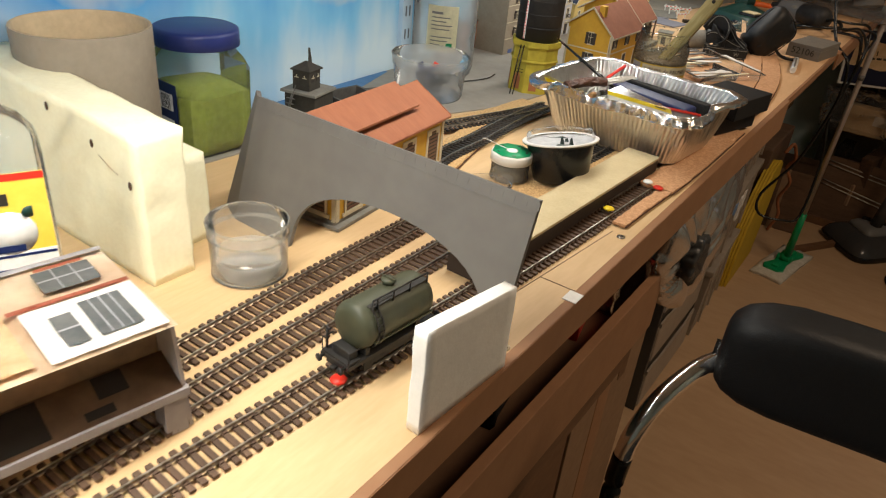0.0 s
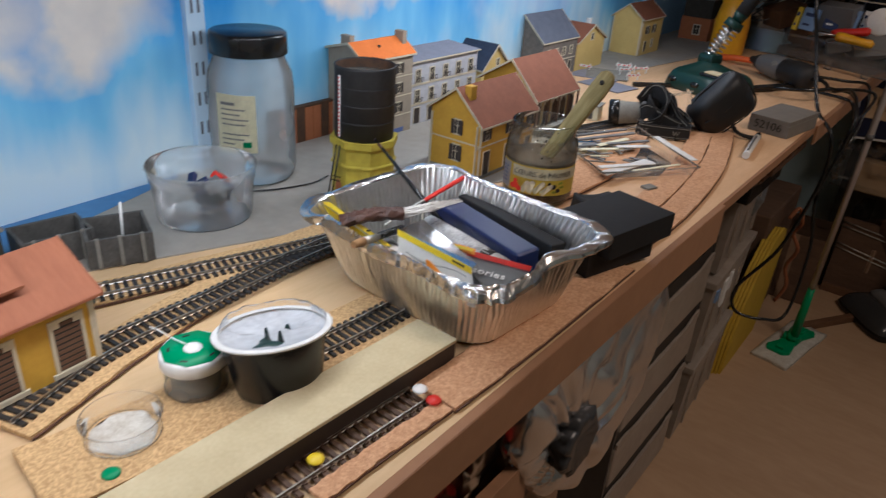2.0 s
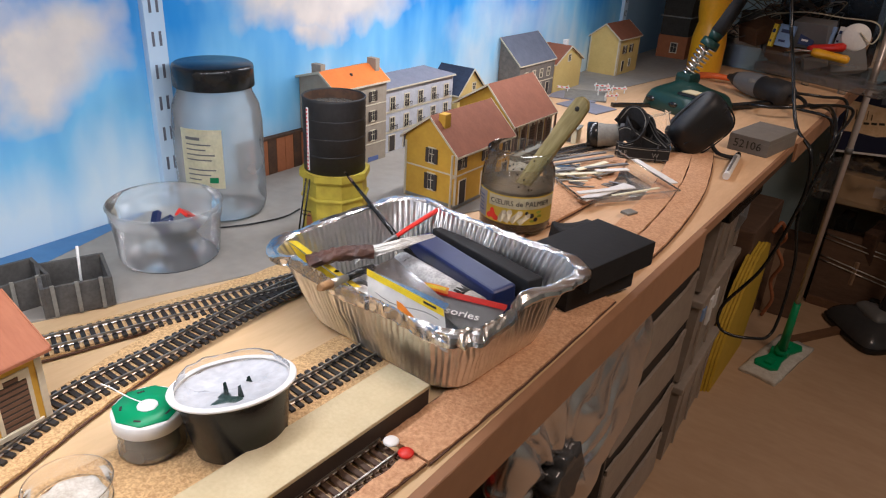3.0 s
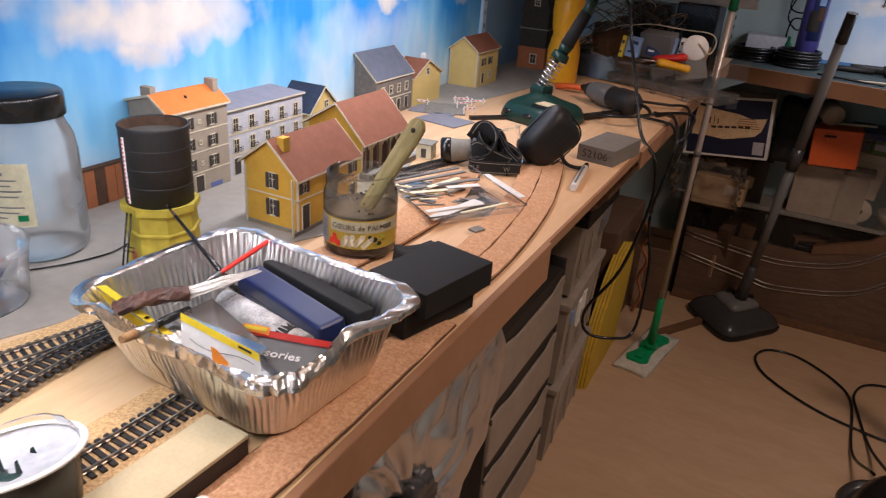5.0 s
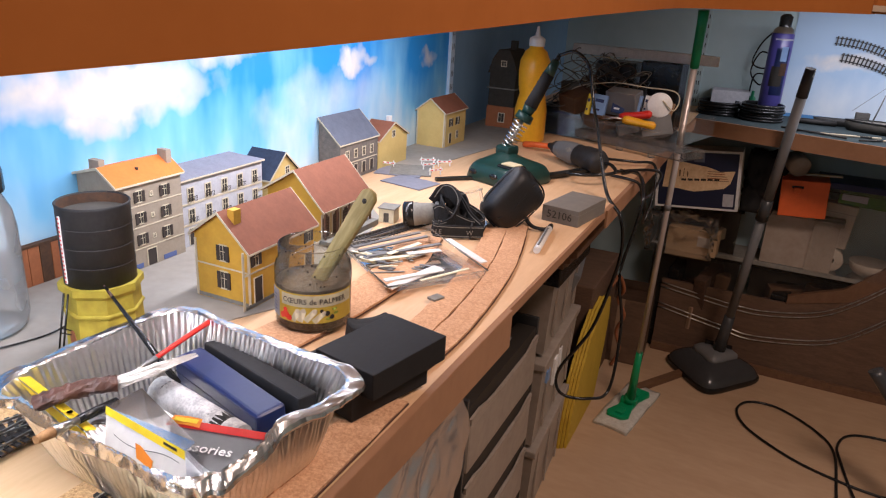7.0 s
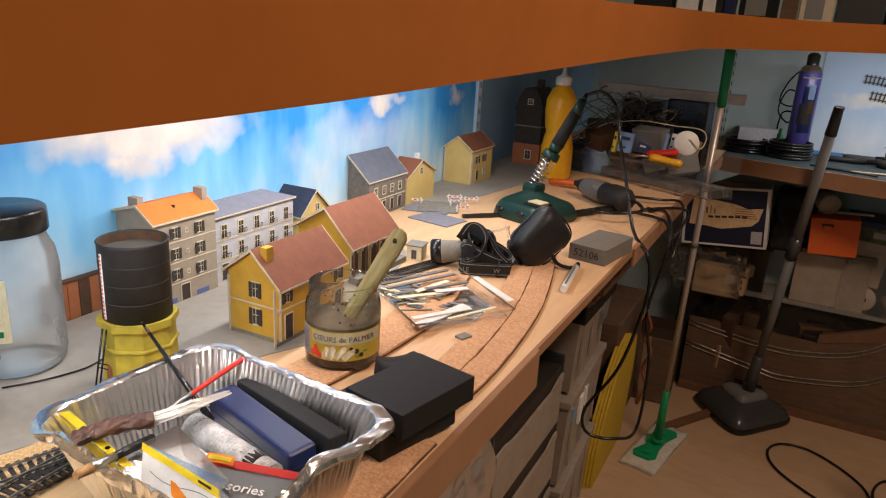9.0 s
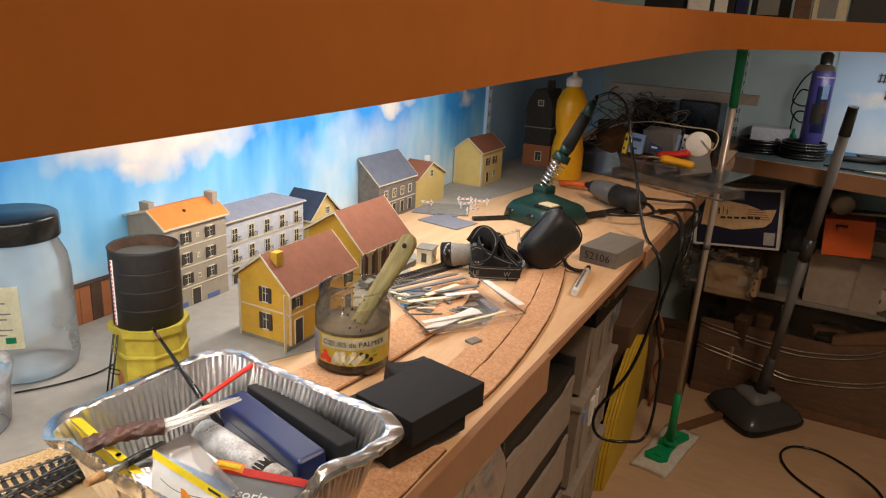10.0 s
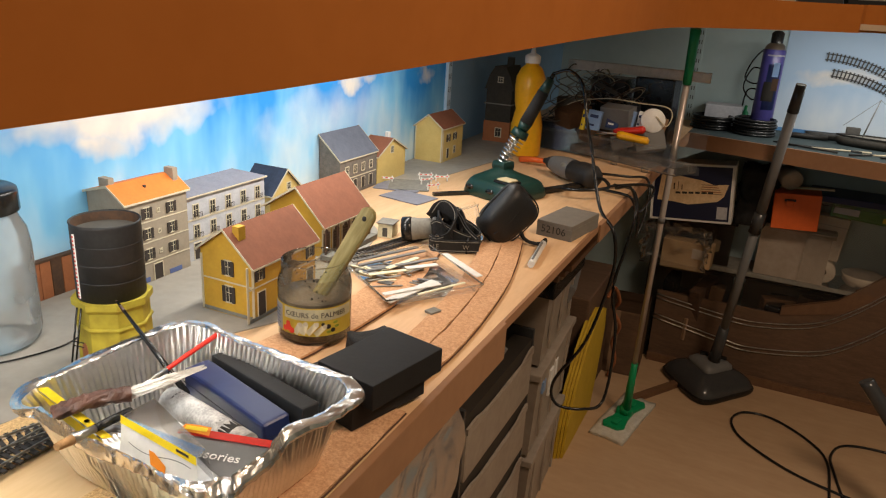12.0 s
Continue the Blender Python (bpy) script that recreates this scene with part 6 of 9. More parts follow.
small = laid("paint_brush", None, None, "small black-handled brush with tan bristles over the tray's rim", "paint brush", (0.4620, 1.1190, 0.9700), (0.4550, 1.1770, 0.9600))
part("bristles", rod([(0, 0, 0), (0, 0.006, 0), (0, 0.013, 0)], 0.0026, 12, 0.0036), M["tan_bristle"], small, "tan bristles")
part("ferrule", rod([(0, 0.012, 0), (0, 0.020, 0), (0, 0.032, 0)], 0.0037, 16, 0.0026), M["steel"], small)
part("handle", rod([(0, 0.031, 0), (0, 0.045, 0.0004), (0, 0.064, 0)], 0.0028, 12, 0.0034), M["black_gloss"], small)

M["tube_print"] = surf("printed_silver_tube", (0.55, 0.55, 0.54), (0.30, 0.30, 0.30), 120, 0.45, bump=0.02, spread=0.35)
M["smoke"] = clear("smoky_blister", (0.86, 0.86, 0.86), 0.22, 0.12, 1.25)
M["yellow_card"] = plain("yellow_card", (0.85, 0.68, 0.01), 0.45)


def sheets(name, label, category, base):
    """A thing at base, with a function that adds flat sheets to it, given by their corners in the room."""
    ob = thing(name, label, category, Matrix.Translation(base))

    def add_sheet(part_name, corners, thick, material, note=""):
        s = bmesh.new()
        s.faces.new([s.verts.new(Vector(c) - Vector(base)) for c in corners])
        bmesh.ops.solidify(s, geom=s.faces[:], thickness=thick)
        bmesh.ops.recalc_face_normals(s, faces=s.faces[:])
        return part(part_name, s, M[material], ob, note)

    return ob, add_sheet


wc, sheet = sheets("white_packet", "white card packet with a yellow top strip and clear blister", "packet", (0.495, 1.168, 0.942))
WL, WR, WA = Vector((0.4610, 1.1690, 0.9650)), Vector((0.5395, 1.1580, 0.9655)), Vector((0.4660, 1.1935, 0.9675))
wf = (WR - WL).normalized()
wslope = Vector((0.0115, -0.0125, -0.0125)).normalized()
wout = wf.cross(wslope).normalized()
wout = wout if wout.z > 0 else -wout


def on_front(u, drop, lift=0.0):
    """A place on the packet's sloping front: along its top edge, down from it, and out from it."""
    return WL + (WR - WL) * u + wslope * drop + wout * lift


sheet("card", (on_front(0, 0), on_front(1, 0), on_front(1.01, 0.030), on_front(0.0, 0.030)), 0.0010, "white")
sheet("top_strip", (on_front(0, -0.0004, 0.0008), on_front(1, -0.0004, 0.0008), on_front(1, 0.0052, 0.0008), on_front(0, 0.0052, 0.0008)), 0.0006, "yellow_card", "yellow header strip")
sheet("clear_cover", (WL, WR, WR + Vector((-0.004, 0.012, -0.002)), WA), 0.0005, "smoke", "smoky clear plastic cover")
sheet("cover_side", (WR + Vector((-0.004, 0.012, -0.002)), WA, WA + Vector((0.004, 0.0, -0.022)), WR + Vector((0.002, 0.012, -0.026))), 0.0005, "smoke")
for k in range(9):
    u = 0.12 + 0.09 * k
    sheet("curved_line", (on_front(u, 0.0125 + 0.004 * math.sin(5.5 * u), 0.0006), on_front(u + 0.09, 0.0125 + 0.004 * math.sin(5.5 * u + 0.5), 0.0006), on_front(u + 0.09, 0.0131 + 0.004 * math.sin(5.5 * u + 0.5), 0.0006), on_front(u, 0.0131 + 0.004 * math.sin(5.5 * u), 0.0006)), 0.0002, "grey_print")
sheet("orange_mark", (on_front(0.40, 0.0125, 0.0007), on_front(0.47, 0.0125, 0.0007), on_front(0.62, 0.0175, 0.0007), on_front(0.60, 0.0235, 0.0007), on_front(0.42, 0.0215, 0.0007)), 0.0004, "warm_orange")
sheet("print_bar", (on_front(0.76, 0.0012, 0.0016), on_front(0.92, 0.0012, 0.0016), on_front(0.92, 0.0030, 0.0016), on_front(0.76, 0.0030, 0.0016)), 0.0002, "ink")
gc, sheet = sheets("accessory_packet", "grey card packet with a red stripe and white lettering", "packet", (0.530, 1.180, 0.944))
GP, GQ, GR = Vector((0.4985, 1.1870, 0.9570)), Vector((0.5600, 1.2080, 0.9540)), Vector((0.5665, 1.1625, 0.9490))
g1 = (GQ - GP).normalized()
gn = (GR - GQ).cross(GP - GQ).normalized()
gn = gn if gn.z > 0 else -gn
g2 = gn.cross(g1)


def on_card(u, v, lift=0.0):
    return GP + g1 * u + g2 * v + gn * lift


sheet("card", (GP, GQ, GR, on_card(0.034, -0.033), on_card(0.003, -0.010)), 0.0010, "grey_print")
sheet("red_stripe", (on_card(-0.001, 0.0008, 0.0012), on_card(0.0646, 0.0008, 0.0012), on_card(0.0646, -0.0062, 0.0012), on_card(-0.001, -0.0062, 0.0012)), 0.0008, "red")
sheet("badge", (on_card(0.001, 0.0026, 0.0024), on_card(0.010, 0.0034, 0.0024), on_card(0.020, 0.0026, 0.0024), on_card(0.0215, -0.0056, 0.0024), on_card(0.011, -0.0048, 0.0024), on_card(0.000, -0.0056, 0.0024)), 0.0008, "warm_orange", "orange badge")
sheet("badge_bar", (on_card(0.003, 0.0004, 0.0034), on_card(0.0185, 0.0004, 0.0034), on_card(0.0190, -0.0034, 0.0034), on_card(0.003, -0.0034, 0.0034)), 0.0003, "yellow_card")
gm = Matrix.Translation(on_card(0.0262, -0.0250, 0.0014) - Vector((0.530, 1.180, 0.944))) @ Matrix((g1, -gn, g2)).transposed().to_4x4()
lettering("lettering", "accessories", 0.0105, M["paper"], gc, gm)
tb = laid("silver_tube", None, None, "silver and white printed tube", "tube", (0.4470, 1.2250, T + 0.0440), (0.5310, 1.2115, T + 0.0400))
part("tube", rod([(0, 0, 0), (0, 0.03, 0.0005), (0, 0.088, 0)], 0.0105, 20, 0.0105), M["tube_print"], tb)
for k in range(13):
    part("print_bar", patch(-0.0085 + 0.0012 * (k % 2), 0.0070 - 0.0025 * (k % 3), 0.010 + 0.0042 * k, 0.0112 + 0.0042 * k, -0.01065, 0.01065, 6, 0.0001), M["grey_print"], tb).matrix_basis = pose(0, 0, 0, -90, 0, 0)
part("dark_print", patch(-0.0090, 0.0090, 0.066, 0.076, -0.01065, 0.01065, 6, 0.0001), M["ink"], tb).matrix_basis = pose(0, 0, 0, -90, 0, 0)
yl, sheet = sheets("yellow_packet", "yellow card packet leaning on the tray's side", "packet", (0.428, 1.160, 0.940))
sheet("card", ((0.383, 1.1630, 0.9640), (0.4660, 1.1480, 0.9590), (0.4680, 1.1510, 0.9440), (0.398, 1.1660, 0.9460)), 0.0014, "yellow_card")
sheet("top_flap", ((0.382, 1.1635, 0.9652), (0.4660, 1.1485, 0.9602), (0.4670, 1.1560, 0.9572), (0.384, 1.1710, 0.9632)), 0.0008, "yellow_card")
for u in (0.35, 0.70):
    c = Vector((0.384, 1.1670, 0.9650)).lerp(Vector((0.4665, 1.1520, 0.9595)), u)
    sheet("black_mark", [c + Vector((0.0020 * math.cos(t), 0.0020 * math.sin(t), 0.0004)) for t in [math.pi / 4 * j for j in range(8)]], 0.0003, "ink")
rl = laid("clear_roll", None, None, "short grey plastic ring among the packets", "ring", (0.450, 1.1690, T + 0.040), (0.454, 1.1655, T + 0.0415))
ring = lathe([(0.0110, 0.0), (0.0122, 0.0), (0.0122, 0.014), (0.0110, 0.014), (0.0110, 0.0)], 32)
ring.transform(Matrix.Rotation(math.radians(-90), 4, "X"))
part("ring", ring, M["grey_plastic"], rl)

# black box with a lid
bx = thing("black_box", "small black card box with an overlapping lid set askew", "box", pose(0.5435, 1.3600, T + 0.0044, 0, 0, -16))
part("body", box(-0.0300, 0.0300, -0.0445, 0.0445, 0.0, 0.038, 0.0008), M["black"], bx)
part("lid", box(-0.0325, 0.0325, -0.0470, 0.0470, 0.0205, 0.0440, 0.0010), M["black"], bx).matrix_basis = pose(0.0070, 0.0110, 0, 0, 0, 4)
solo("black_cloth", rough_block(-0.022, 0.022, -0.014, 0.014, 0, 0.026, 8, 0.004, 6), M["black_cloth"], "crumpled black cloth behind the black box", "cloth", pose(0.506, 1.430, T + 0.004, 0, 0, 55))

# preserving jar with murky water and a wooden brush
pj = thing("preserve_jar", "glass preserve jar with murky water and a yellow label", "jar", pose(0.4245, 1.4495, T + 0.0040))
part("glass", lathe([(0.0, 0.002), (0.032, 0.0015), (0.0355, 0.0), (0.0385, 0.004), (0.0388, 0.060), (0.0370, 0.068), (0.0345, 0.0715), (0.0352, 0.074), (0.0345, 0.0765), (0.0352, 0.079), (0.0345, 0.0815), (0.0350, 0.0845), (0.0335, 0.0855), (0.0325, 0.084)], 64), M["glass"], pj)
part("water", lathe([(0.0, 0.003), (0.0345, 0.003), (0.0374, 0.006), (0.0376, 0.046), (0.0370, 0.0465), (0.0, 0.0460)], 56), M["murky"], pj, "murky brown water")
part("residue", lathe([(0.0380, 0.0465), (0.0381, 0.0585), (0.0366, 0.0660), (0.0343, 0.0700)], 56, wobble=lambda a, z: -0.004 * abs(math.sin(3 * a))), M["dirty_glass"], pj, "dried brown residue")
jl = part("label", patch(-0.052, 0.052, 0.013, 0.044, -0.0390, 0.0390, 24), M["label_yellow"], pj, "yellow label with food pictures")
jl.matrix_basis = Matrix.Rotation(math.radians(28), 4, "Z")
def on_label(name, outline, material, lift):
    """A flat printed shape, given along and up the label, bent round the jar."""
    r = 0.0390 + lift
    b = bmesh.new()
    b.faces.new([b.verts.new((math.sin(u / 0.039) * r, 0.0 - math.cos(u / 0.039) * r, z)) for u, z in outline])
    bmesh.ops.solidify(b, geom=b.faces[:], thickness=0.0001)
    return part(name, b, M[material], jl)


def disc(u, z, r, n=9, squash=1.0):
    return [(u + r * math.cos(2 * math.pi * k / n), z + squash * r * math.sin(2 * math.pi * k / n)) for k in range(n)]


part("white_band", patch(-0.030, 0.050, 0.0305, 0.0428, -0.0394, 0.0394, 20), M["label_cream"], jl)
part("side_panel", patch(-0.051, -0.034, 0.014, 0.043, -0.0394, 0.0394, 8), M["pale_wall"], jl)
for k in range(5):
    part("small_print", patch(-0.049, -0.038 - 0.001 * (k % 2), 0.036 - 0.004 * k, 0.0372 - 0.004 * k, -0.0396, 0.0396, 4), M["blue_paint"], jl)
for du, dz, r in ((-0.024, 0.0205, 0.0042), (-0.0285, 0.0185, 0.0032), (-0.0200, 0.0178, 0.0034), (-0.0245, 0.0250, 0.0028)):
    on_label("red_picture", disc(du, dz, r), "red", 0.0006 + 0.05 * r)
for u0, z0, u1, z1 in ((-0.0160, 0.0150, -0.0100, 0.0262), (-0.0085, 0.0150, -0.0045, 0.0272), (-0.0030, 0.0160, 0.0065, 0.0268), (0.0050, 0.0150, 0.0150, 0.0240)):
    d = Vector((u1 - u0, z1 - z0)).normalized() * 0.0030
    on_label("pale_picture", [(u0 - d.y, z0 + d.x), (u0 + d.y, z0 - d.x), (u1 + d.y, z1 - d.x), (u1 + 0.6 * d.x, z1 + 0.6 * d.y), (u1 - d.y, z1 + d.x)], "label_cream", 0.0007)
    on_label("pale_end", disc(u1, z1, 0.0024, 9), "trim", 0.0010)
for du, dz, r in ((0.0185, 0.0235, 0.0028), (0.0235, 0.0190, 0.0026), (0.0130, 0.0265, 0.0020)):
    on_label("dark_picture", disc(du, dz, r), "ink", 0.0008)
for du, dz in ((0.0195, 0.0175), (0.0280, 0.0225), (0.0265, 0.0270)):
    on_label("leaf_picture", disc(du, dz, 0.0030, 7, 0.5), "green_flock", 0.0007)
lettering("lettering", "CŒURS de PALMIER", 0.0078, M["ink"], jl, Matrix.Rotation(math.radians(9), 4, "Z") @ Matrix.Translation((0, -0.0397, 0.0338)), 0.0001, 0.0397)
specks, srng = bmesh.new(), random.Random(8)
for k in range(90):
    a, z, r = srng.uniform(0, 2 * math.pi), srng.uniform(0.047, 0.0845), srng.uniform(0.0004, 0.0012)
    out = 0.0391 if z < 0.060 else 0.0391 - 0.0040 * min(1.0, (z - 0.060) / 0.010)
    centre = Vector((out * math.cos(a), out * math.sin(a), z))
    side, tall = Vector((-math.sin(a), math.cos(a), 0)), Vector((0, 0, 1.2))
    dot = specks.faces.new([specks.verts.new(centre + (side * math.cos(w) + tall * math.sin(w)) * r * srng.uniform(0.7, 1.2)) for w in [j * math.pi / 3 for j in range(6)]])
bmesh.ops.solidify(specks, geom=specks.faces[:], thickness=0.0004)
part("paint_specks", specks, M["ink"], pj, "dried dark paint specks")
wb = laid("wooden_brush", None, None, "flat wooden brush handle standing in the jar", "brush", (0.410, 1.4420, T + 0.012), (0.4815, 1.4640, T + 0.1485))
hb = prism([(-0.007, 0.0), (0.007, 0.0), (0.0085, 0.06), (0.0092, 0.105), (0.0102, 0.135), (0.0092, 0.150), (0.004, 0.1555), (-0.004, 0.1555), (-0.0092, 0.150), (-0.0102, 0.135), (-0.0092, 0.105), (-0.0085, 0.06)], 0.0055, 0.0008)
hb.transform(pose(0, 0, 0, 0, 62, 0) @ pose(0, 0, 0, -90, 0, 0))
part("handle", hb, M["wood"], wb)
part("hang_hole", lathe([(0.0, 0.0), (0.0026, 0.0), (0.0026, 0.0068), (0.0, 0.0068)], 16), M["ink"], wb).matrix_basis = pose(0, 0, 0, 0, 62, 0) @ Matrix.Translation((0, 0.143, -0.0062))

# clear tray with white strips
ct = thing("strip_tray", "clear plastic tray with white plastic strips", "tray", pose(0.438, 1.640, T + 0.0045, 0, 0, -36))
TX, TY = 0.075, 0.066
part("tray", skin(-TX + 0.006, TX - 0.006, -TY + 0.006, TY - 0.006, 0.0004, 0.0105), M["film"], ct)
RIM = [(-TX, -TY, 0.0115), (TX, -TY, 0.0100), (TX + 0.002, TY, 0.0125), (-TX, TY + 0.002, 0.0160)]
for a, b in zip(RIM, RIM[1:] + RIM[:1]):
    part("rim", rod([a, Vector(a).lerp(Vector(b), 0.5) + Vector((0, 0, -0.0008)), b], 0.0010, 6), M["milky"], ct)
for (x0, y0, _), (x1, y1, _) in zip(RIM, RIM[1:] + RIM[:1]):
    part("sloping_side", sheet4((x0 * 0.92, y0 * 0.91, 0.0008), (x1 * 0.92, y1 * 0.91, 0.0008), (x1, y1, 0.0112), (x0, y0, 0.0118), 0.0004), M["film"], ct)
rng = random.Random(12)
for k in range(28):
    plate = k % 5 == 0
    l, w = (rng.uniform(0.014, 0.024), rng.uniform(0.009, 0.014)) if plate else (rng.uniform(0.010, 0.045), rng.uniform(0.0025, 0.006))
    st = solo("plastic_strip", box(-l / 2, l / 2, -w / 2, w / 2, 0, 0.0010, 0.0001), M["grey_plastic" if k % 3 == 0 else "label_cream" if k % 3 == 1 else "grey_light"], "thin offcut strip of model plastic", "plastic strip", group="plastic strips")
    st.matrix_world = ct.matrix_world @ pose(rng.uniform(-0.050, 0.030), rng.uniform(-0.045, 0.030), 0.0012 + 0.00018 * k, rng.uniform(-4, 4), rng.uniform(-4, 4), rng.choice((58, 70, 40, 64, 100, 20)) + rng.uniform(-12, 12))
for x0, y0, x1, y1, z0, z1, w in ((0.450, 1.721, 0.522, 1.678, 0.018, 0.0135, 0.0105), (0.459, 1.545, 0.478, 1.636, 0.0120, 0.0115, 0.0125), (0.447, 1.557, 0.489, 1.627, 0.0140, 0.0135, 0.0080), (0.478, 1.588, 0.513, 1.650, 0.0100, 0.0125, 0.0040), (0.395, 1.610, 0.432, 1.660, 0.0105, 0.0100, 0.0070), (0.405, 1.640, 0.420, 1.700, 0.0120, 0.0120, 0.0075), (0.425, 1.655, 0.455, 1.690, 0.0120, 0.0125, 0.0090)):
    a, b = Vector((x0, y0, T + z0)), Vector((x1, y1, T + z1))
    ln = (b - a).length
    laid("plastic_strip", box(-w / 2, w / 2, 0, ln, 0, 0.0013, 0.0002), M["label_cream"] if w < 0.0076 else M["paper"], "broad white offcut strip of model plastic", "plastic strip", a, b, 0.0, "plastic strips")
for x0, y0, x1, y1 in ((0.352, 1.640, 0.400, 1.735), (0.366, 1.632, 0.414, 1.722), (0.385, 1.620, 0.440, 1.700)):
    laid("plastic_sprue", box(-0.003, 0.003, 0, 0.108, 0, 0.0020, 0.0003), M["grey_plastic"], "dark strip of model plastic in the tray", "plastic strip", (x0, y0, T + 0.010), (x1, y1, T + 0.013), 0.0, "plastic strips")
solo("grey_chip", box(-0.006, 0.006, -0.008, 0.008, 0, 0.003, 0.0004), M["grey_light"], "small grey plastic chip on the cork", "plastic chip", pose(0.511, 1.563, T + 0.0045, 0, 0, -20))

# head lamp with its strap
hl = thing("head_lamp", "grey head lamp with a black elastic strap", "head lamp", pose(0.380, 1.797, T, 0, 0, 24))
TO_LEFT = Matrix.Rotation(math.radians(-90), 4, "Y")
for nm, prof, mat in (("lamp_body", [(0.0, -0.020), (0.012, -0.020), (0.0155, -0.016), (0.0165, 0.004), (0.0175, 0.008), (0.0175, 0.014)], "grey_light"), ("bezel", [(0.0172, 0.012), (0.0188, 0.013), (0.0192, 0.026), (0.0165, 0.028), (0.0150, 0.024)], "black_gloss"), ("lens", [(0.0152, 0.0245), (0.009, 0.0262), (0.0, 0.0268)], "glass"), ("reflector", [(0.0150, 0.023), (0.006, 0.016), (0.0, 0.015)], "chrome")):
    lm = lathe(prof, 36)
    lm.transform(Matrix.Translation((-0.006, 0, 0.022)) @ pose(0, 0, 0, 0, -6, 0) @ TO_LEFT)
    part(nm, lm, M[mat], hl)
part("bracket", box(0.012, 0.018, -0.014, 0.014, 0.006, 0.042, 0.002), M["grey_plastic"], hl)
SEC = [(-0.0011, -0.0105), (0.0011, -0.0105), (0.0011, 0.0105), (-0.0011, 0.0105)]
for pts in ([(0.012, -0.012, 0.026), (0.022, -0.026, 0.034), (0.044, -0.030, 0.024), (0.070, -0.026, 0.014), (0.086, -0.006, 0.013), (0.076, 0.016, 0.018), (0.050, 0.020, 0.030), (0.028, 0.010, 0.036)],
            [(0.012, 0.012, 0.028), (0.024, 0.022, 0.044), (0.040, 0.012, 0.050), (0.052, -0.006, 0.040), (0.064, -0.020, 0.024), (0.080, -0.030, 0.012)],
            [(0.010, 0.0, 0.040), (0.022, 0.004, 0.056), (0.036, -0.006, 0.058), (0.046, -0.018, 0.044), (0.040, -0.034, 0.022), (0.022, -0.038, 0.012), (0.010, -0.026, 0.012)]):
    st_ = part("strap", rod(smooth_line(pts, 8), 0, section=SEC), M["black_cloth"], hl, "black elastic strap")
    edge_ = [(x, y, z + 0.0085) for x, y, z in pts]
    part("woven_edge", rod(smooth_line(edge_, 8), 0, section=[(-0.0014, -0.0006), (0.0014, -0.0006), (0.0014, 0.0006), (-0.0014, 0.0006)]), M["grey_light"], st_)
to_lamp = hl.matrix_world.inverted()
BAND = [(-0.0012, -0.0090), (0.0012, -0.0090), (0.0012, 0.0090), (-0.0012, 0.0090)]
for pts in (((0.405, 1.781, 0.9115), (0.413, 1.759, 0.9135), (0.439, 1.774, 0.9120), (0.473, 1.794, 0.9120)),):
    low_band = part("strap", rod(smooth_line([to_lamp @ Vector(q) for q in pts], 8), 0, section=BAND), M["black_cloth"], hl, "wide black elastic strap with grey edges")
    for off in (-0.0068, 0.0068):
        part("woven_edge", rod(smooth_line([to_lamp @ Vector((q[0], q[1], q[2] + off)) for q in pts], 8), 0, section=[(-0.0016, -0.0005), (0.0016, -0.0005), (0.0016, 0.0005), (-0.0016, 0.0005)]), M["grey_light"], low_band)
along_band = Vector((0.86, 0.51, 0.0)).normalized()
off_band = Vector((0.51, -0.86, 0.0)).normalized()
for words, spot in (("LE", (0.4175, 1.7610, 0.9095)), ("W", (0.4560, 1.7835, 0.9085))):
    place_ = Matrix.Translation(Vector(spot) + off_band * 0.0034) @ Matrix((along_band, -off_band, Vector((0, 0, 1)))).transposed().to_4x4()
    lettering("lettering", words, 0.0095, M["grey_light"], hl, to_lamp @ place_)
for pts in (((0.404, 1.815, 0.940), (0.420, 1.826, 0.948), (0.436, 1.818, 0.934), (0.440, 1.802, 0.916)), ((0.418, 1.806, 0.930), (0.434, 1.812, 0.924), (0.452, 1.800, 0.914), (0.458, 1.782, 0.910)), ((0.398, 1.806, 0.944), (0.408, 1.788, 0.942), (0.418, 1.782, 0.930), (0.426, 1.784, 0.918))):
    part("strap", rod(smooth_line([to_lamp @ Vector(q) for q in pts], 8), 0, section=BAND), M["black_cloth"], hl, "black elastic strap")
part("battery_box", box(0.030, 0.062, -0.012, 0.016, 0.001, 0.022, 0.004), M["black_gloss"], hl, "small black battery box")

blister = thing("clear_blister", "empty clear plastic blister standing on edge", "blister pack", pose(0.4395, 1.8480, T + 0.001, 0, -14, 40))
part("shell", skin(-0.016, 0.016, -0.009, 0.009, 0.0, 0.058), M["film"], blister)
for x in (-0.016, 0.016):
    part("edge", rod([(x, -0.009, 0.0), (x, -0.009, 0.058)], 0.0006, 6), M["milky"], blister)
part("flange", box(-0.018, 0.018, -0.0105, -0.0098, 0.0565, 0.0600), M["milky"], blister)
solo("foil_scrap", rough_block(-0.02, 0.02, -0.012, 0.012, 0, 0.018, 6, 0.006, 21), M["film"], "crumpled scrap of clear film", "film scrap", pose(0.432, 1.855, T, 0, 0, 30))

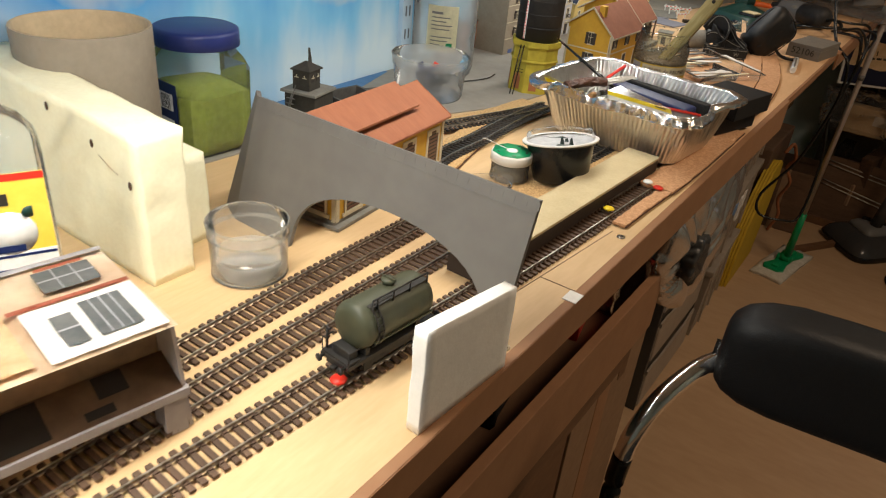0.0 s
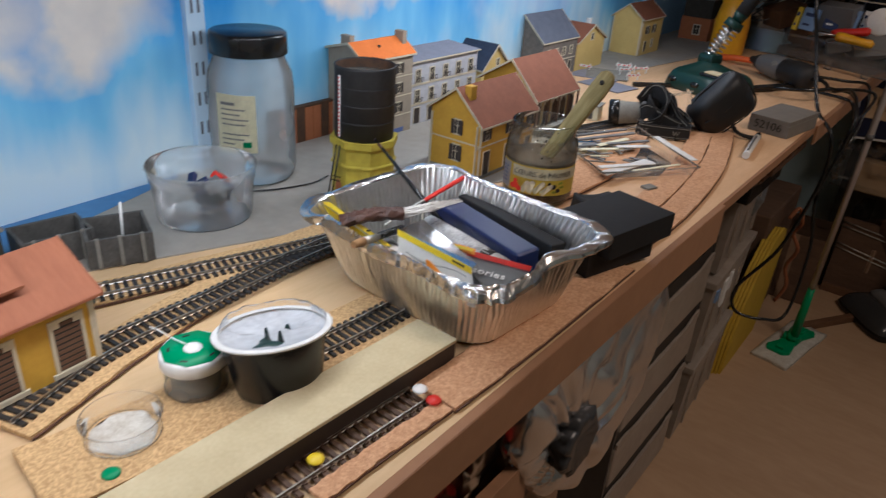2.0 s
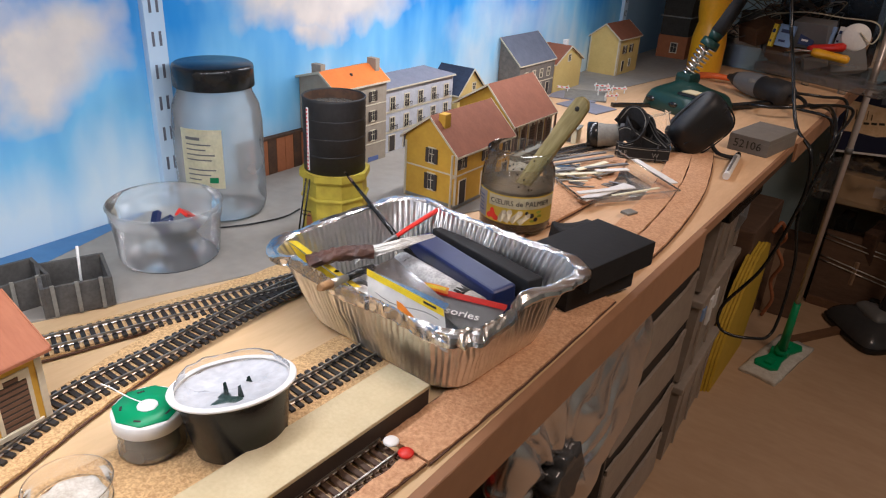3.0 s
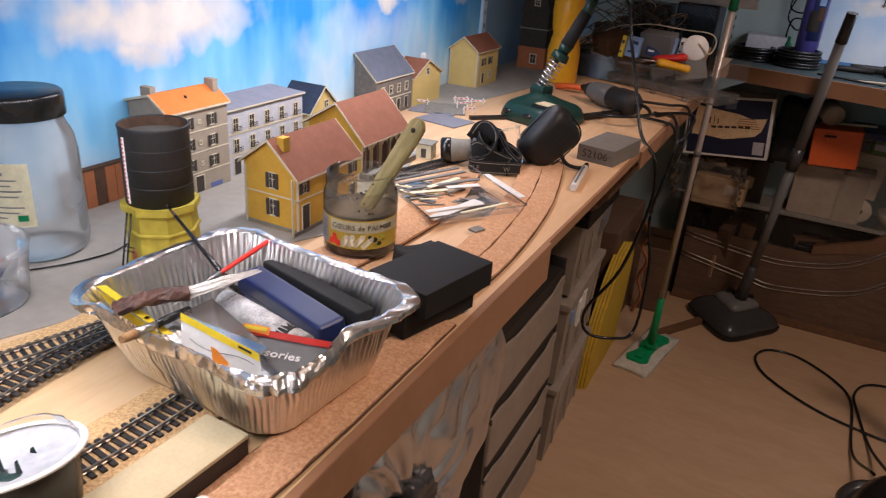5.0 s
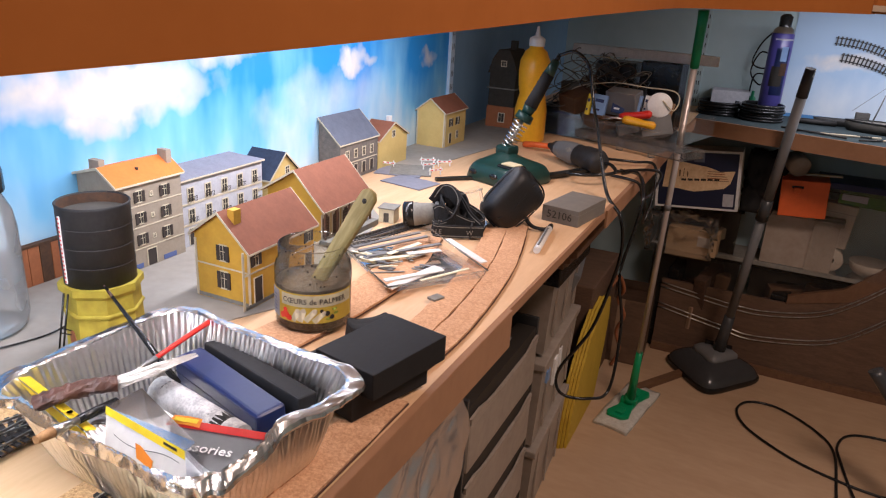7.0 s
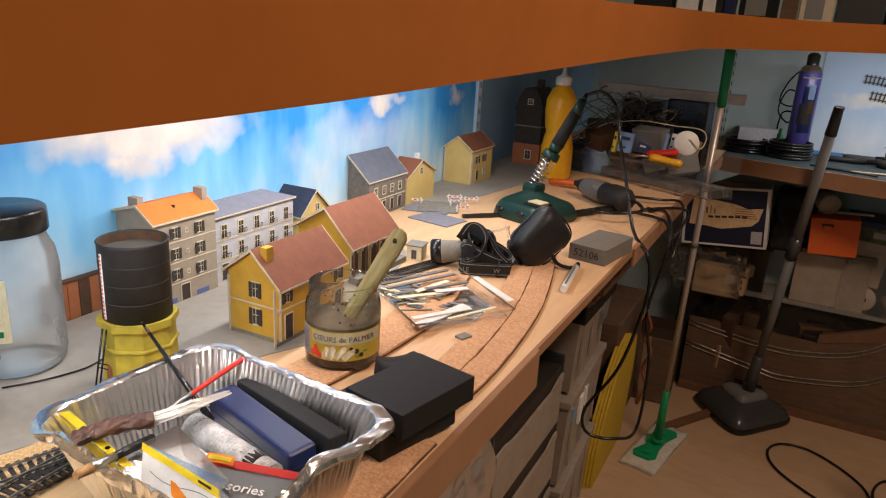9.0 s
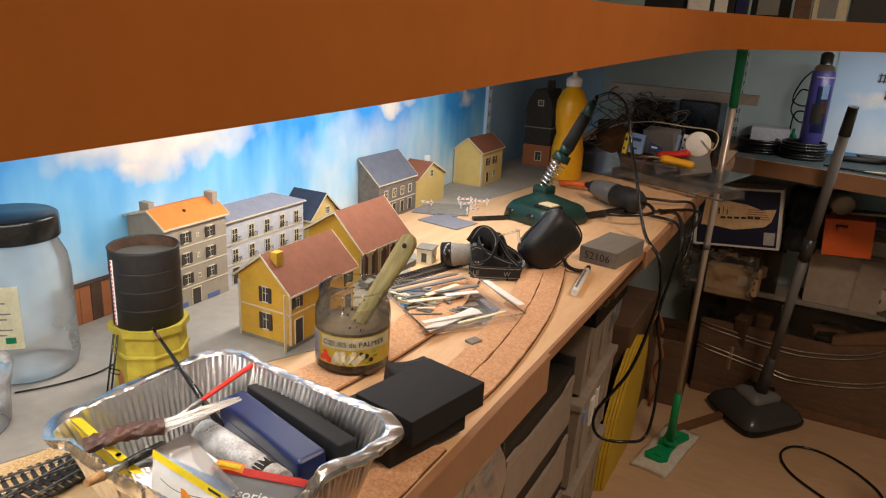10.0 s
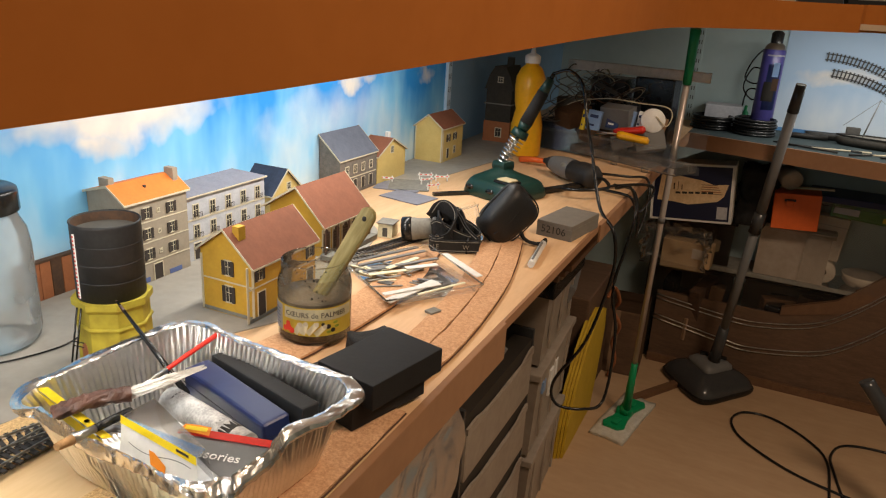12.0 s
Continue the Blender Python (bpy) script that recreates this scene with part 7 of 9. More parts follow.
# black zip pouch
pou = thing("black_pouch", "padded black zip pouch standing on its corner", "pouch", pose(0.484, 1.876, T + 0.0425, 0, 0, 24) @ pose(0, 0, 0, -18, 46, 0) @ Matrix.Diagonal((0.76, 0.82, 0.98, 1.0)))
pb = bmesh.new()
bmesh.ops.create_uvsphere(pb, u_segments=40, v_segments=28, radius=1.0)
for v in pb.verts:
    x, y, z = v.co
    sx, sz = (math.copysign(abs(c) ** 0.48, c) for c in (x, z))
    sy = math.copysign(abs(y) ** 1.1, y)
    wedge = 1 - 0.38 * sx
    v.co = (sx * 0.045 * (1 + 0.10 * sz), sy * 0.036 * wedge, sz * 0.047 * (1 - 0.06 * sx))
    v.co += v.co.normalized() * 0.0014 * noise.noise(v.co * 40)
for f in pb.faces:
    f.smooth = True
part("shell", pb, M["leather"], pou)
part("zip", rod([(math.copysign(abs(math.cos(a)) ** 0.62, math.cos(a)) * 0.0462 * (1 + 0.10 * math.sin(a)), -0.006, math.copysign(abs(math.sin(a)) ** 0.62, math.sin(a)) * 0.0482) for a in [2 * math.pi * k / 60 for k in range(61)]], 0.0014, 6), M["black_cloth"], pou)
part("side_seam", rod([(0.004 * math.sin(3 * k / 10), -0.0345 + 0.010 * abs(k / 10 - 0.5) , 0.040 - 0.008 * k) for k in range(11)], 0.0018, 6), M["black_cloth"], pou)
solo("pouch_cord", rod(smooth_line([(0.492, 1.905, T + 0.022), (0.512, 1.885, T + 0.008), (0.530, 1.880, T + 0.005), (0.546, 1.889, T + 0.005)], 6), 0.003, 8), M["black_cloth"], "short black cord loop", "cord")
pen = laid("metal_marker", None, None, "silver metal marker lying on the board", "pen", (0.5580, 1.782, T + 0.0060), (0.5410, 1.905, T + 0.0060))
part("barrel", rod([(0, 0, 0), (0, 0.006, 0), (0, 0.104, 0)], 0.0050, 12), M["white"], pen)
part("groove", box(-0.0014, 0.0014, 0.010, 0.092, 0.0044, 0.0055, 0.0003), M["grey_plastic"], pen)
part("cap", rod([(0, 0.104, 0), (0, 0.122, 0)], 0.0052, 10, 0.0036), M["black_gloss"], pen)

# grey box with a hand-written number
gbx = thing("grey_carton_box", "flat grey carton box with a hand-written number", "box", pose(0.5525, 1.992, T, 0, 0, -9))
part("carton", box(-0.031, 0.031, -0.055, 0.055, 0.0, 0.026, 0.0008), M["grey_carton"], gbx)
part("lid_line", box(-0.0313, 0.0313, -0.0553, 0.0553, 0.0185, 0.0190), M["grey_light"], gbx)
lettering("lettering", "52106", 0.0175, M["ink"], gbx, Matrix.Translation((-0.001, -0.0554, 0.0075)))

# soldering iron on its stand
si = thing("soldering_stand", "dark green soldering iron stand with a spring holder", "soldering stand", pose(0.378, 2.155, T, 0, 0, -20) @ Matrix.Diagonal((1.08, 1.08, 1.1, 1.0)))
base_ = loft([(rounded_square(0.058, 0.026), 0.0), (rounded_square(0.061, 0.027), 0.006), (rounded_square(0.058, 0.026), 0.026), (rounded_square(0.054, 0.025), 0.038)] + [(rounded_square(0.050 - 0.0075 * k, 0.024 - 0.0036 * k), 0.043 + 0.006 * k / 6) for k in range(7)], True, True)
for v in base_.verts:
    hump = math.exp(-((v.co.x + 0.024) ** 2 + (v.co.y - 0.016) ** 2) / 0.034 ** 2)
    waist = math.exp(-((v.co.x + 0.004 + 0.3 * v.co.y) / 0.012) ** 2)
    v.co.z *= 0.66 + 0.38 * hump - 0.07 * waist
part("base", base_, M["iron_green"], si)
for sx in (-0.034, 0.014):
    part("slot", lathe([(0.0, 0.0), (0.009, 0.0), (0.009, 0.004), (0.0, 0.005)], 18, squeeze=0.5), M["black_gloss"], si).matrix_basis = pose(sx, -0.0555, 0.015, 82, 0, 0)
part("sponge_well", box(0.004, 0.044, -0.040, -0.008, 0.026, 0.0335, 0.003), M["black_gloss"], si)
part("sponge", box(0.009, 0.039, -0.036, -0.012, 0.0325, 0.0362, 0.0025), M["cream"], si, "worn beige sponge")
part("spring_mount", box(-0.040, -0.008, 0.002, 0.034, 0.036, 0.056, 0.007), M["iron_green"], si)
D = Vector((0.0506, 0.0517, 0.153)).normalized()
start = Vector((-0.024, 0.018, 0.052))
coil = []
side = D.cross(Vector((0, 0, 1))).normalized()
upv = side.cross(D)
for k in range(7 * 14 + 1):
    a = 2 * math.pi * k / 14
    coil.append(start + D * (0.054 * k / (7 * 14)) + (side * math.cos(a) + upv * math.sin(a)) * (0.011 + 0.003 * k / 98))
part("spring", rod(coil, 0.0015, 6), M["chrome"], si)
iron = thing("soldering_iron", "soldering iron with a dark green handle resting in its stand", "soldering iron", pose(0.378, 2.155, T, 0, 0, -20) @ Matrix.Diagonal((1.08, 1.08, 1.1, 1.0)))


def along(d0, d1, r0, r1, steps=2):
    return rod([start + D * (d0 + (d1 - d0) * k / steps) for k in range(steps + 1)], r0, 20, r1)


part("shaft", along(0.0, 0.060, 0.004, 0.004), M["steel"], iron)
part("collar", along(0.053, 0.066, 0.0165, 0.0150), M["iron_green"], iron)
part("handle", along(0.066, 0.080, 0.0095, 0.0120), M["iron_green"], iron)
part("grip", along(0.080, 0.142, 0.0122, 0.0105), M["black_cloth"], iron, "matt black grip")
part("end_cap", along(0.142, 0.168, 0.0100, 0.0070), M["iron_green"], iron)
part("strain_relief", along(0.166, 0.180, 0.0042, 0.0034), M["black_gloss"], iron)
e0 = start + D * 0.178
cord = [(0.468, 2.205, 1.143), (0.498, 2.20, 1.118), (0.520, 2.17, 1.06), (0.535, 2.17, 1.01), (0.572, 2.13, 0.915), (0.610, 2.09, 0.885), (0.619, 2.10, 0.83), (0.612, 2.10, 0.763), (0.585, 2.10, 0.654), (0.535, 2.10, 0.556), (0.544, 2.10, 0.508), (0.594, 2.12, 0.500), (0.623, 2.18, 0.50), (0.624, 2.20, 0.635), (0.608, 2.19, 0.74), (0.621, 2.20, 0.834), (0.626, 2.21, 0.895), (0.597, 2.29, 0.920), (0.560, 2.33, 0.906)]
to_iron = iron.matrix_world.inverted()
part("cord", rod(smooth_line([e0] + [to_iron @ Vector(p) for p in cord], 8), 0.0029, 8), M["black_gloss"], iron)
solo("black_file", rod([(0.270, 2.055, T + 0.004), (0.345, 2.135, T + 0.004)], 0, section=[(-0.005, -0.003), (0.005, -0.003), (0.005, 0.003), (-0.005, 0.003)]), M["black_gloss"], "flat black file lying on the board", "file")

# sauce bottle
sb_ = thing("squeeze_bottle", "yellow squeeze bottle with a white pointed cap", "bottle", pose(0.2775, 2.56, T + 0.0015))
part("bottle", lathe([(0.0, 0.0), (0.036, 0.0), (0.039, 0.004), (0.039, 0.075), (0.034, 0.100), (0.031, 0.112), (0.035, 0.130), (0.0375, 0.165), (0.036, 0.190), (0.026, 0.212), (0.0165, 0.220), (0.0165, 0.226)], 48), M["bottle_yellow"], sb_)
part("cap", lathe([(0.0185, 0.224), (0.0190, 0.240), (0.015, 0.244), (0.0065, 0.248), (0.0030, 0.268), (0.0, 0.269)], 32), M["white"], sb_)

# dark model building behind it
db = thing("model_signal_box", "dark model building with a red brick base by the wall", "model house", pose(0.150, 2.72, T + 0.0015))
part("base", box(-0.034, 0.042, -0.045, 0.06, 0.0, 0.055, 0.001), M["brick"], db, "red brick lower storey")
part("upper_storey", box(-0.032, 0.040, -0.043, 0.058, 0.055, 0.140, 0.001), M["sooty"], db)
part("cornice", box(-0.036, 0.044, -0.047, 0.062, 0.100, 0.103, 0.0005), M["grey_light"], db)
part("roof", prism([(-0.036, 0.140), (0.046, 0.140), (0.034, 0.175), (0.020, 0.200), (-0.010, 0.200), (-0.026, 0.175)], 0.11), M["sooty"], db).location = (0, -0.048, 0)
part("chimney", box(0.004, 0.020, 0.0, 0.016, 0.175, 0.222, 0.0005), M["sooty"], db)
window(db, pose(0.008, -0.050, 0.166), 0.012, 0.012, "plain")
window(db, pose(0.010, -0.045, 0.026), 0.015, 0.022, "plain")

# clear storage box heaped with cables and tools
pbx = thing("clear_parts_box", "open clear plastic box full of cables and tools", "storage box", pose(0.435, 2.84, T + 0.001, 0, 0, -14))
hx, hy = 0.200, 0.185
part("tray", skin(-hx, hx, -hy, hy, 0.001, 0.056), M["bin"], pbx)
part("front_rim", box(-hx - 0.006, hx + 0.006, -hy - 0.007, -hy - 0.001, 0.050, 0.056, 0.001), M["film"], pbx)
# loose clear lid lying askew in front of the parts box
cld = thing("plastic_trough", "long clear plastic lid lying across the board's edge", "trough", pose(0.528, 2.632, T + 0.001, 0, 0, -25.7))
lx, ly = 0.150, 0.034
part("sheet", box(-lx, lx, -ly, ly, 0.021, 0.0225, 0.0004), M["bin"], cld)
for e in ((-lx - 0.008, lx + 0.008, -ly - 0.010, -ly), (-lx - 0.008, lx + 0.008, ly, ly + 0.010), (-lx - 0.008, -lx, -ly, ly), (lx, lx + 0.008, -ly, ly)):
    part("rim", box(*e, 0.006, 0.026, 0.003, seg=3), M["rim_clear"], cld)
for cx in (-0.02, 0.07):
    part("catch", box(cx, cx + 0.016, -ly - 0.016, -ly - 0.009, 0.000, 0.026, 0.002), M["rim_clear"], cld)
base_m = pose(0.435, 2.84, T + 0.001, 0, 0, -14)


def in_box(x, y, z, rx=0, ry=0, rz=0):
    return base_m @ pose(x, y, z, rx, ry, rz)


rng = random.Random(31)
for k in range(24):
    cx, cy, r0 = rng.uniform(-0.15, 0.0), rng.uniform(-0.10, 0.10), rng.uniform(0.025, 0.07)
    z0 = 0.075 + 0.0046 * k
    pts = [(cx + r0 * math.cos(a) * (1 + 0.3 * math.sin(2.3 * a + k)), cy + 0.8 * r0 * math.sin(a + 0.3 * math.sin(3 * a)), z0 + 0.026 * math.sin(1.3 * a + k)) for a in [0.6 * j for j in range(16)]]
    solo("coiled_cable", rod(smooth_line(pts, 4), rng.uniform(0.0009, 0.0018), 6), M[("grey_plastic", "grey_carton", "grey_light", "rust", "grey_light", "grey_carton", "trim")[k % 7]], "loosely coiled cable heaped in the clear box", "cable", base_m.copy(), "coiled cables")
for k in range(18):
    s = (rng.uniform(0.02, 0.05), rng.uniform(0.015, 0.035), rng.uniform(0.012, 0.03))
    solo("small_carton", box(-s[0], s[0], -s[1], s[1], -s[2], s[2], 0.0015), M[("grey_plastic", "grey_carton", "black_gloss", "carton", "plank", "slate", "black")[k % 7]], "small packet among the tools in the clear box", "packet", in_box(rng.uniform(-0.16, 0.12), rng.uniform(-0.13, 0.15), 0.035 + 0.0045 * k, rng.uniform(-25, 25), rng.uniform(-25, 25), rng.uniform(0, 180)), "packets")
for wx, wy, wz, w, h, mat, lab in ((0.386, 2.685, 0.962, 0.010, 0.052, "yellow", "narrow yellow packet standing upright"), (0.412, 2.690, 0.964, 0.036, 0.050, "pale_blue", "pale blue packet standing upright"), (0.460, 2.700, 0.972, 0.034, 0.044, "navy", "dark blue packet standing upright"), (0.497, 2.705, 0.975, 0.030, 0.046, "pale_blue", "pale blue packet standing upright"), (0.524, 2.710, 0.978, 0.012, 0.044, "paper", "narrow white packet standing upright")):
    pk = thing("upright_packet", lab, "packet", pose(wx, wy, wz, -8, 4, -8), "upright packets")
    part("carton", box(-w / 2, w / 2, -0.006, 0.006, 0, h, 0.0012), M[mat], pk)
    part("print_bar", box(-w * 0.32, w * 0.30, -0.0066, -0.0058, h * 0.62, h * 0.78, bm=box(-w * 0.32, w * 0.12, -0.0066, -0.0058, h * 0.2, h * 0.3)), M["navy" if mat != "navy" else "paper"], pk)
solo("white_disc", lathe([(0.0, 0.0), (0.029, 0.0), (0.030, 0.002), (0.030, 0.010), (0.028, 0.012), (0.0, 0.012)], 40), M["white"], "round white plastic disc leaning in the box", "disc", pose(0.558, 2.700, 1.003, 80, 0, 14))
solo("beige_lead", rod(smooth_line([(0.37, 2.76, 1.030), (0.44, 2.73, 1.043), (0.52, 2.72, 1.040), (0.585, 2.70, 1.040), (0.603, 2.70, 1.022), (0.594, 2.69, 0.995), (0.566, 2.69, 1.016)], 8), 0.0016, 6), M["trim"], "thin beige lead looped round the white disc", "cable")
for p0, p1, colour in (((0.472, 2.668, 0.968), (0.545, 2.660, 0.984), "red"), ((0.486, 2.642, 0.968), (0.566, 2.640, 0.960), "yellow")):
    pl = laid("screwdriver", None, None, f"screwdriver with a {colour} handle", "screwdriver", p0, p1, 0.0, "screwdrivers")
    hm = lathe([(0.0, 0.0), (0.008, 0.001), (0.010, 0.012), (0.0085, 0.05), (0.0095, 0.074), (0.005, 0.080), (0.0, 0.080)], 18, wobble=lambda a, z: 0.06 * math.sin(6 * a))
    hm.transform(pose(0, 0, 0, -90, 0, 0))
    part("handle", hm, M["red"] if colour == "red" else M["bottle_yellow"], pl)
    part("blade", rod([(0, -0.05, -0.004), (0, 0.002, 0)], 0.0028, 8), M["steel"], pl)
solo("white_batten", box(-0.20, 0.195, -0.012, 0.012, -0.013, 0.013, 0.0015), M["paper"], "long pale wooden batten lying over the heap", "batten", pose(0.462, 2.95, 1.103, 0, 0.8, 0))
solo("black_case", box(-0.055, 0.055, -0.04, 0.04, 0, 0.185, 0.004), M["black_gloss"], "tall black plastic case in the heap", "case", pose(0.52, 2.965, 0.904, 0, 0, -6))
solo("grey_case", box(-0.05, 0.05, -0.05, 0.05, 0.0, 0.175, 0.004), M["vac"], "dark grey plastic case in the heap", "case", pose(0.395, 2.975, 0.904, 0, 0, -10))
solo("bent_metal_sheet", sheet4((-0.03, 0, 0.012), (0.05, 0.0, -0.022), (0.045, 0.016, -0.034), (-0.035, 0.016, 0.0), 0.001), M["grey_light"], "bent strip of bare metal", "metal strip", pose(0.40, 2.80, 1.072, 0, 0, 10))

# small tan card building behind the soldering stand
tan = thing("model_shed", "plain tan card model shed with a sloping roof", "model house", pose(0.268, 2.581, T, 0, 0, 20), "model houses")
part("wall", box(-0.024, 0.024, -0.018, 0.018, 0.0, 0.036, 0.0005), M["carton_light"], tan)
part("roof", prism([(-0.028, 0.0355), (0.028, 0.0355), (0.0, 0.0520)], 0.042, 0.0004), M["carton"], tan).location = (0, -0.021, 0)

# rotary tool lying across the board, with its lead
rt = laid("rotary_tool", None, None, "grey and black rotary tool with its lead", "rotary tool", (0.378, 2.410, T + 0.026), (0.548, 2.285, T + 0.026))
bd = lathe([(0.0, 0.0), (0.006, 0.0), (0.008, 0.01), (0.014, 0.022), (0.019, 0.045), (0.0225, 0.075), (0.0225, 0.120), (0.025, 0.130), (0.025, 0.165), (0.018, 0.178), (0.0, 0.180)], 28)
bd.transform(pose(0, 0, 0, -90, 0, 0))
part("body", bd, M["tank_black"], rt)
gr = lathe([(0.0170, 0.034), (0.0200, 0.046), (0.0232, 0.074), (0.0236, 0.100), (0.0230, 0.104)], 28)
gr.transform(pose(0, 0, 0, -90, 0, 0))
part("grey_shell", gr, M["grey_plastic"], rt, "grey upper shell")
part("badge", lathe([(0.0, 0.0), (0.010, 0.0), (0.009, 0.0010), (0.0, 0.0014)], 24, squeeze=0.5), M["grey_light"], rt, "pale oval badge").matrix_basis = pose(0, 0.092, 0, 0, 62, 0) @ pose(0, 0, 0.0228, 0, 0, 90)
part("lead", rod(smooth_line([(0, 0.178, 0), (0.01, 0.215, 0.006), (0.03, 0.25, 0.0), (0.075, 0.24, -0.004), (0.10, 0.20, -0.010), (0.070, 0.17, -0.018)], 8), 0.0035, 8), M["black_gloss"], rt)
solo("orange_pliers", rod(smooth_line([(0.30, 2.47, T + 0.008), (0.335, 2.455, T + 0.014), (0.375, 2.46, T + 0.012), (0.405, 2.43, T + 0.008)], 6), 0.0075, 10, 0.005), M["orange"], "orange plier handle on the board", "pliers")
solo("plank_offcut", rod([(0.40, 2.13, T + 0.006), (0.50, 2.33, T + 0.006)], 0, section=[(-0.008, -0.004), (0.008, -0.004), (0.008, 0.004), (-0.008, 0.004)]), M["black_gloss"], "dark strip of wood on the board", "wood strip")
solo("hanging_cable", rod(smooth_line([(0.545, 2.34, T + 0.006), (0.600, 2.41, T + 0.004), (0.622, 2.44, 0.890), (0.618, 2.36, 0.866), (0.612, 2.30, 0.872), (0.600, 2.28, T + 0.004), (0.540, 2.30, T + 0.006)], 10), 0.0030, 8), M["black_gloss"], "black cable looped over the front edge", "cable")
solo("hanging_cable", rod(smooth_line([(0.50, 2.42, T + 0.012), (0.56, 2.44, T + 0.010), (0.602, 2.47, T + 0.002), (0.612, 2.44, 0.84), (0.606, 2.40, 0.79), (0.610, 2.36, 0.84), (0.598, 2.33, T + 0.004), (0.55, 2.36, T + 0.006)], 10), 0.0030, 8), M["black_gloss"], "black cable looped over the front edge", "cable")


# ---- under the board ----
low = thing("lower_shelf", "dark brown plank shelf under the layout board", "shelf", kind="structure")
part("plank", box(WALL, 0.5455, -1.1, 1.225, 0.573, 0.648, 0.002, bm=box(WALL, 0.515, 1.225, 1.53, 0.573, 0.648, 0.002)), M["plank"], low)
part("front_lath", box(0.546, 0.558, -1.1, 1.262, 0.636, 0.727, 0.001), M["fascia"], low)
part("side_panel", box(WALL, 0.50, -1.1, 1.20, 0.0, 0.573), M["plank"], low)
solo("red_box", box(-0.05, 0.035, -0.06, 0.06, 0, 0.05, 0.002), M["red"], "flat red box on the lower shelf", "box", pose(0.455, 1.19, 0.648, 0, 0, 12))
solo("crumpled_bag", rough_block(-0.05, 0.05, -0.11, 0.09, 0, 0.075, 8, 0.012, 17), M["silver_bag"], "crumpled grey plastic on the lower shelf", "plastic bag", pose(0.44, 1.33, 0.648, 0, 0, 10))
solo("black_bundle", rough_block(-0.05, 0.04, -0.06, 0.06, 0, 0.05, 8, 0.010, 23), M["black_cloth"], "black cloth bundle on the lower shelf", "cloth", pose(0.45, 0.98, 0.648, 0, 0, 10))
cart = thing("tall_carton", "pale brown carton standing under the lower shelf", "carton", pose(0.505, 1.315, 0.0, 0, 0, -2))
part("carton", box(-0.20, 0.0, -0.105, 0.150, 0.0, 0.566, 0.002), M["carton"], cart)
part("tape", box(-0.001, 0.0008, -0.02, 0.025, 0.10, 0.56), M["fascia"], cart)
part("printed_mark", box(-0.001, 0.0009, 0.055, 0.085, 0.44, 0.50), M["plank"], cart)

# silver bag hanging under the board
sbag = bmesh.new()
bmesh.ops.create_uvsphere(sbag, u_segments=200, v_segments=100, radius=1.0)
for v in sbag.verts:
    x, y, z = v.co
    side = math.copysign(abs(x) ** 0.7, x)
    py, pz = y * 0.165 * (1 - 0.25 * max(0.0, -z)), z * 0.135
    ky, kz = py + 0.085, pz + 0.020          # from the gathered mouth
    away = math.hypot(ky, kz)
    turn = math.atan2(kz, ky)
    pleat = abs(math.sin(6.5 * turn + 3.0 * noise.noise(Vector((py * 14, pz * 14, 1))))) - 0.5
    crush = 0.5 - abs(noise.noise(Vector((py * 16, pz * 11, x * 2)))) * 2 + 0.25 * (0.4 - abs(noise.noise(Vector((py * 36, pz * 30, x * 3)))))
    out = 0.013 * pleat * math.exp(-away / 0.15) + 0.0035 * crush - 0.020 * math.exp(-(away / 0.035) ** 2)
    v.co = (side * 0.034 + out * (1 if x > 0 else -0.3), py + 0.008 * noise.noise(Vector((y * 4, z * 4, 7))), pz + 0.012 * noise.noise(Vector((y * 4, z * 4, 3))))
for f in sbag.faces:
    f.smooth = True
bag = thing("silver_bag", "silver-grey plastic bag with a dark gathered mouth under the board", "plastic bag", pose(0.551, 1.395, 0.752))
part("bag", sbag, M["silver_bag"], bag)
knot = lathe([(0.0, 0.012), (0.012, 0.008), (0.018, -0.006), (0.030, -0.03), (0.036, -0.055), (0.030, -0.062), (0.0, -0.05)], 48, wobble=lambda a, z: 0.09 * math.sin(7 * a + 60 * z) * min(1.0, abs(z) * 40) + 0.08 * math.sin(13 * a))
part("gathered_mouth", knot, M["vac"], bag, "dark gathered mouth").matrix_basis = pose(0.001, -0.090, -0.017, 0, -90, 0) @ Matrix.Diagonal((0.95, 0.95, 0.62, 1.0))


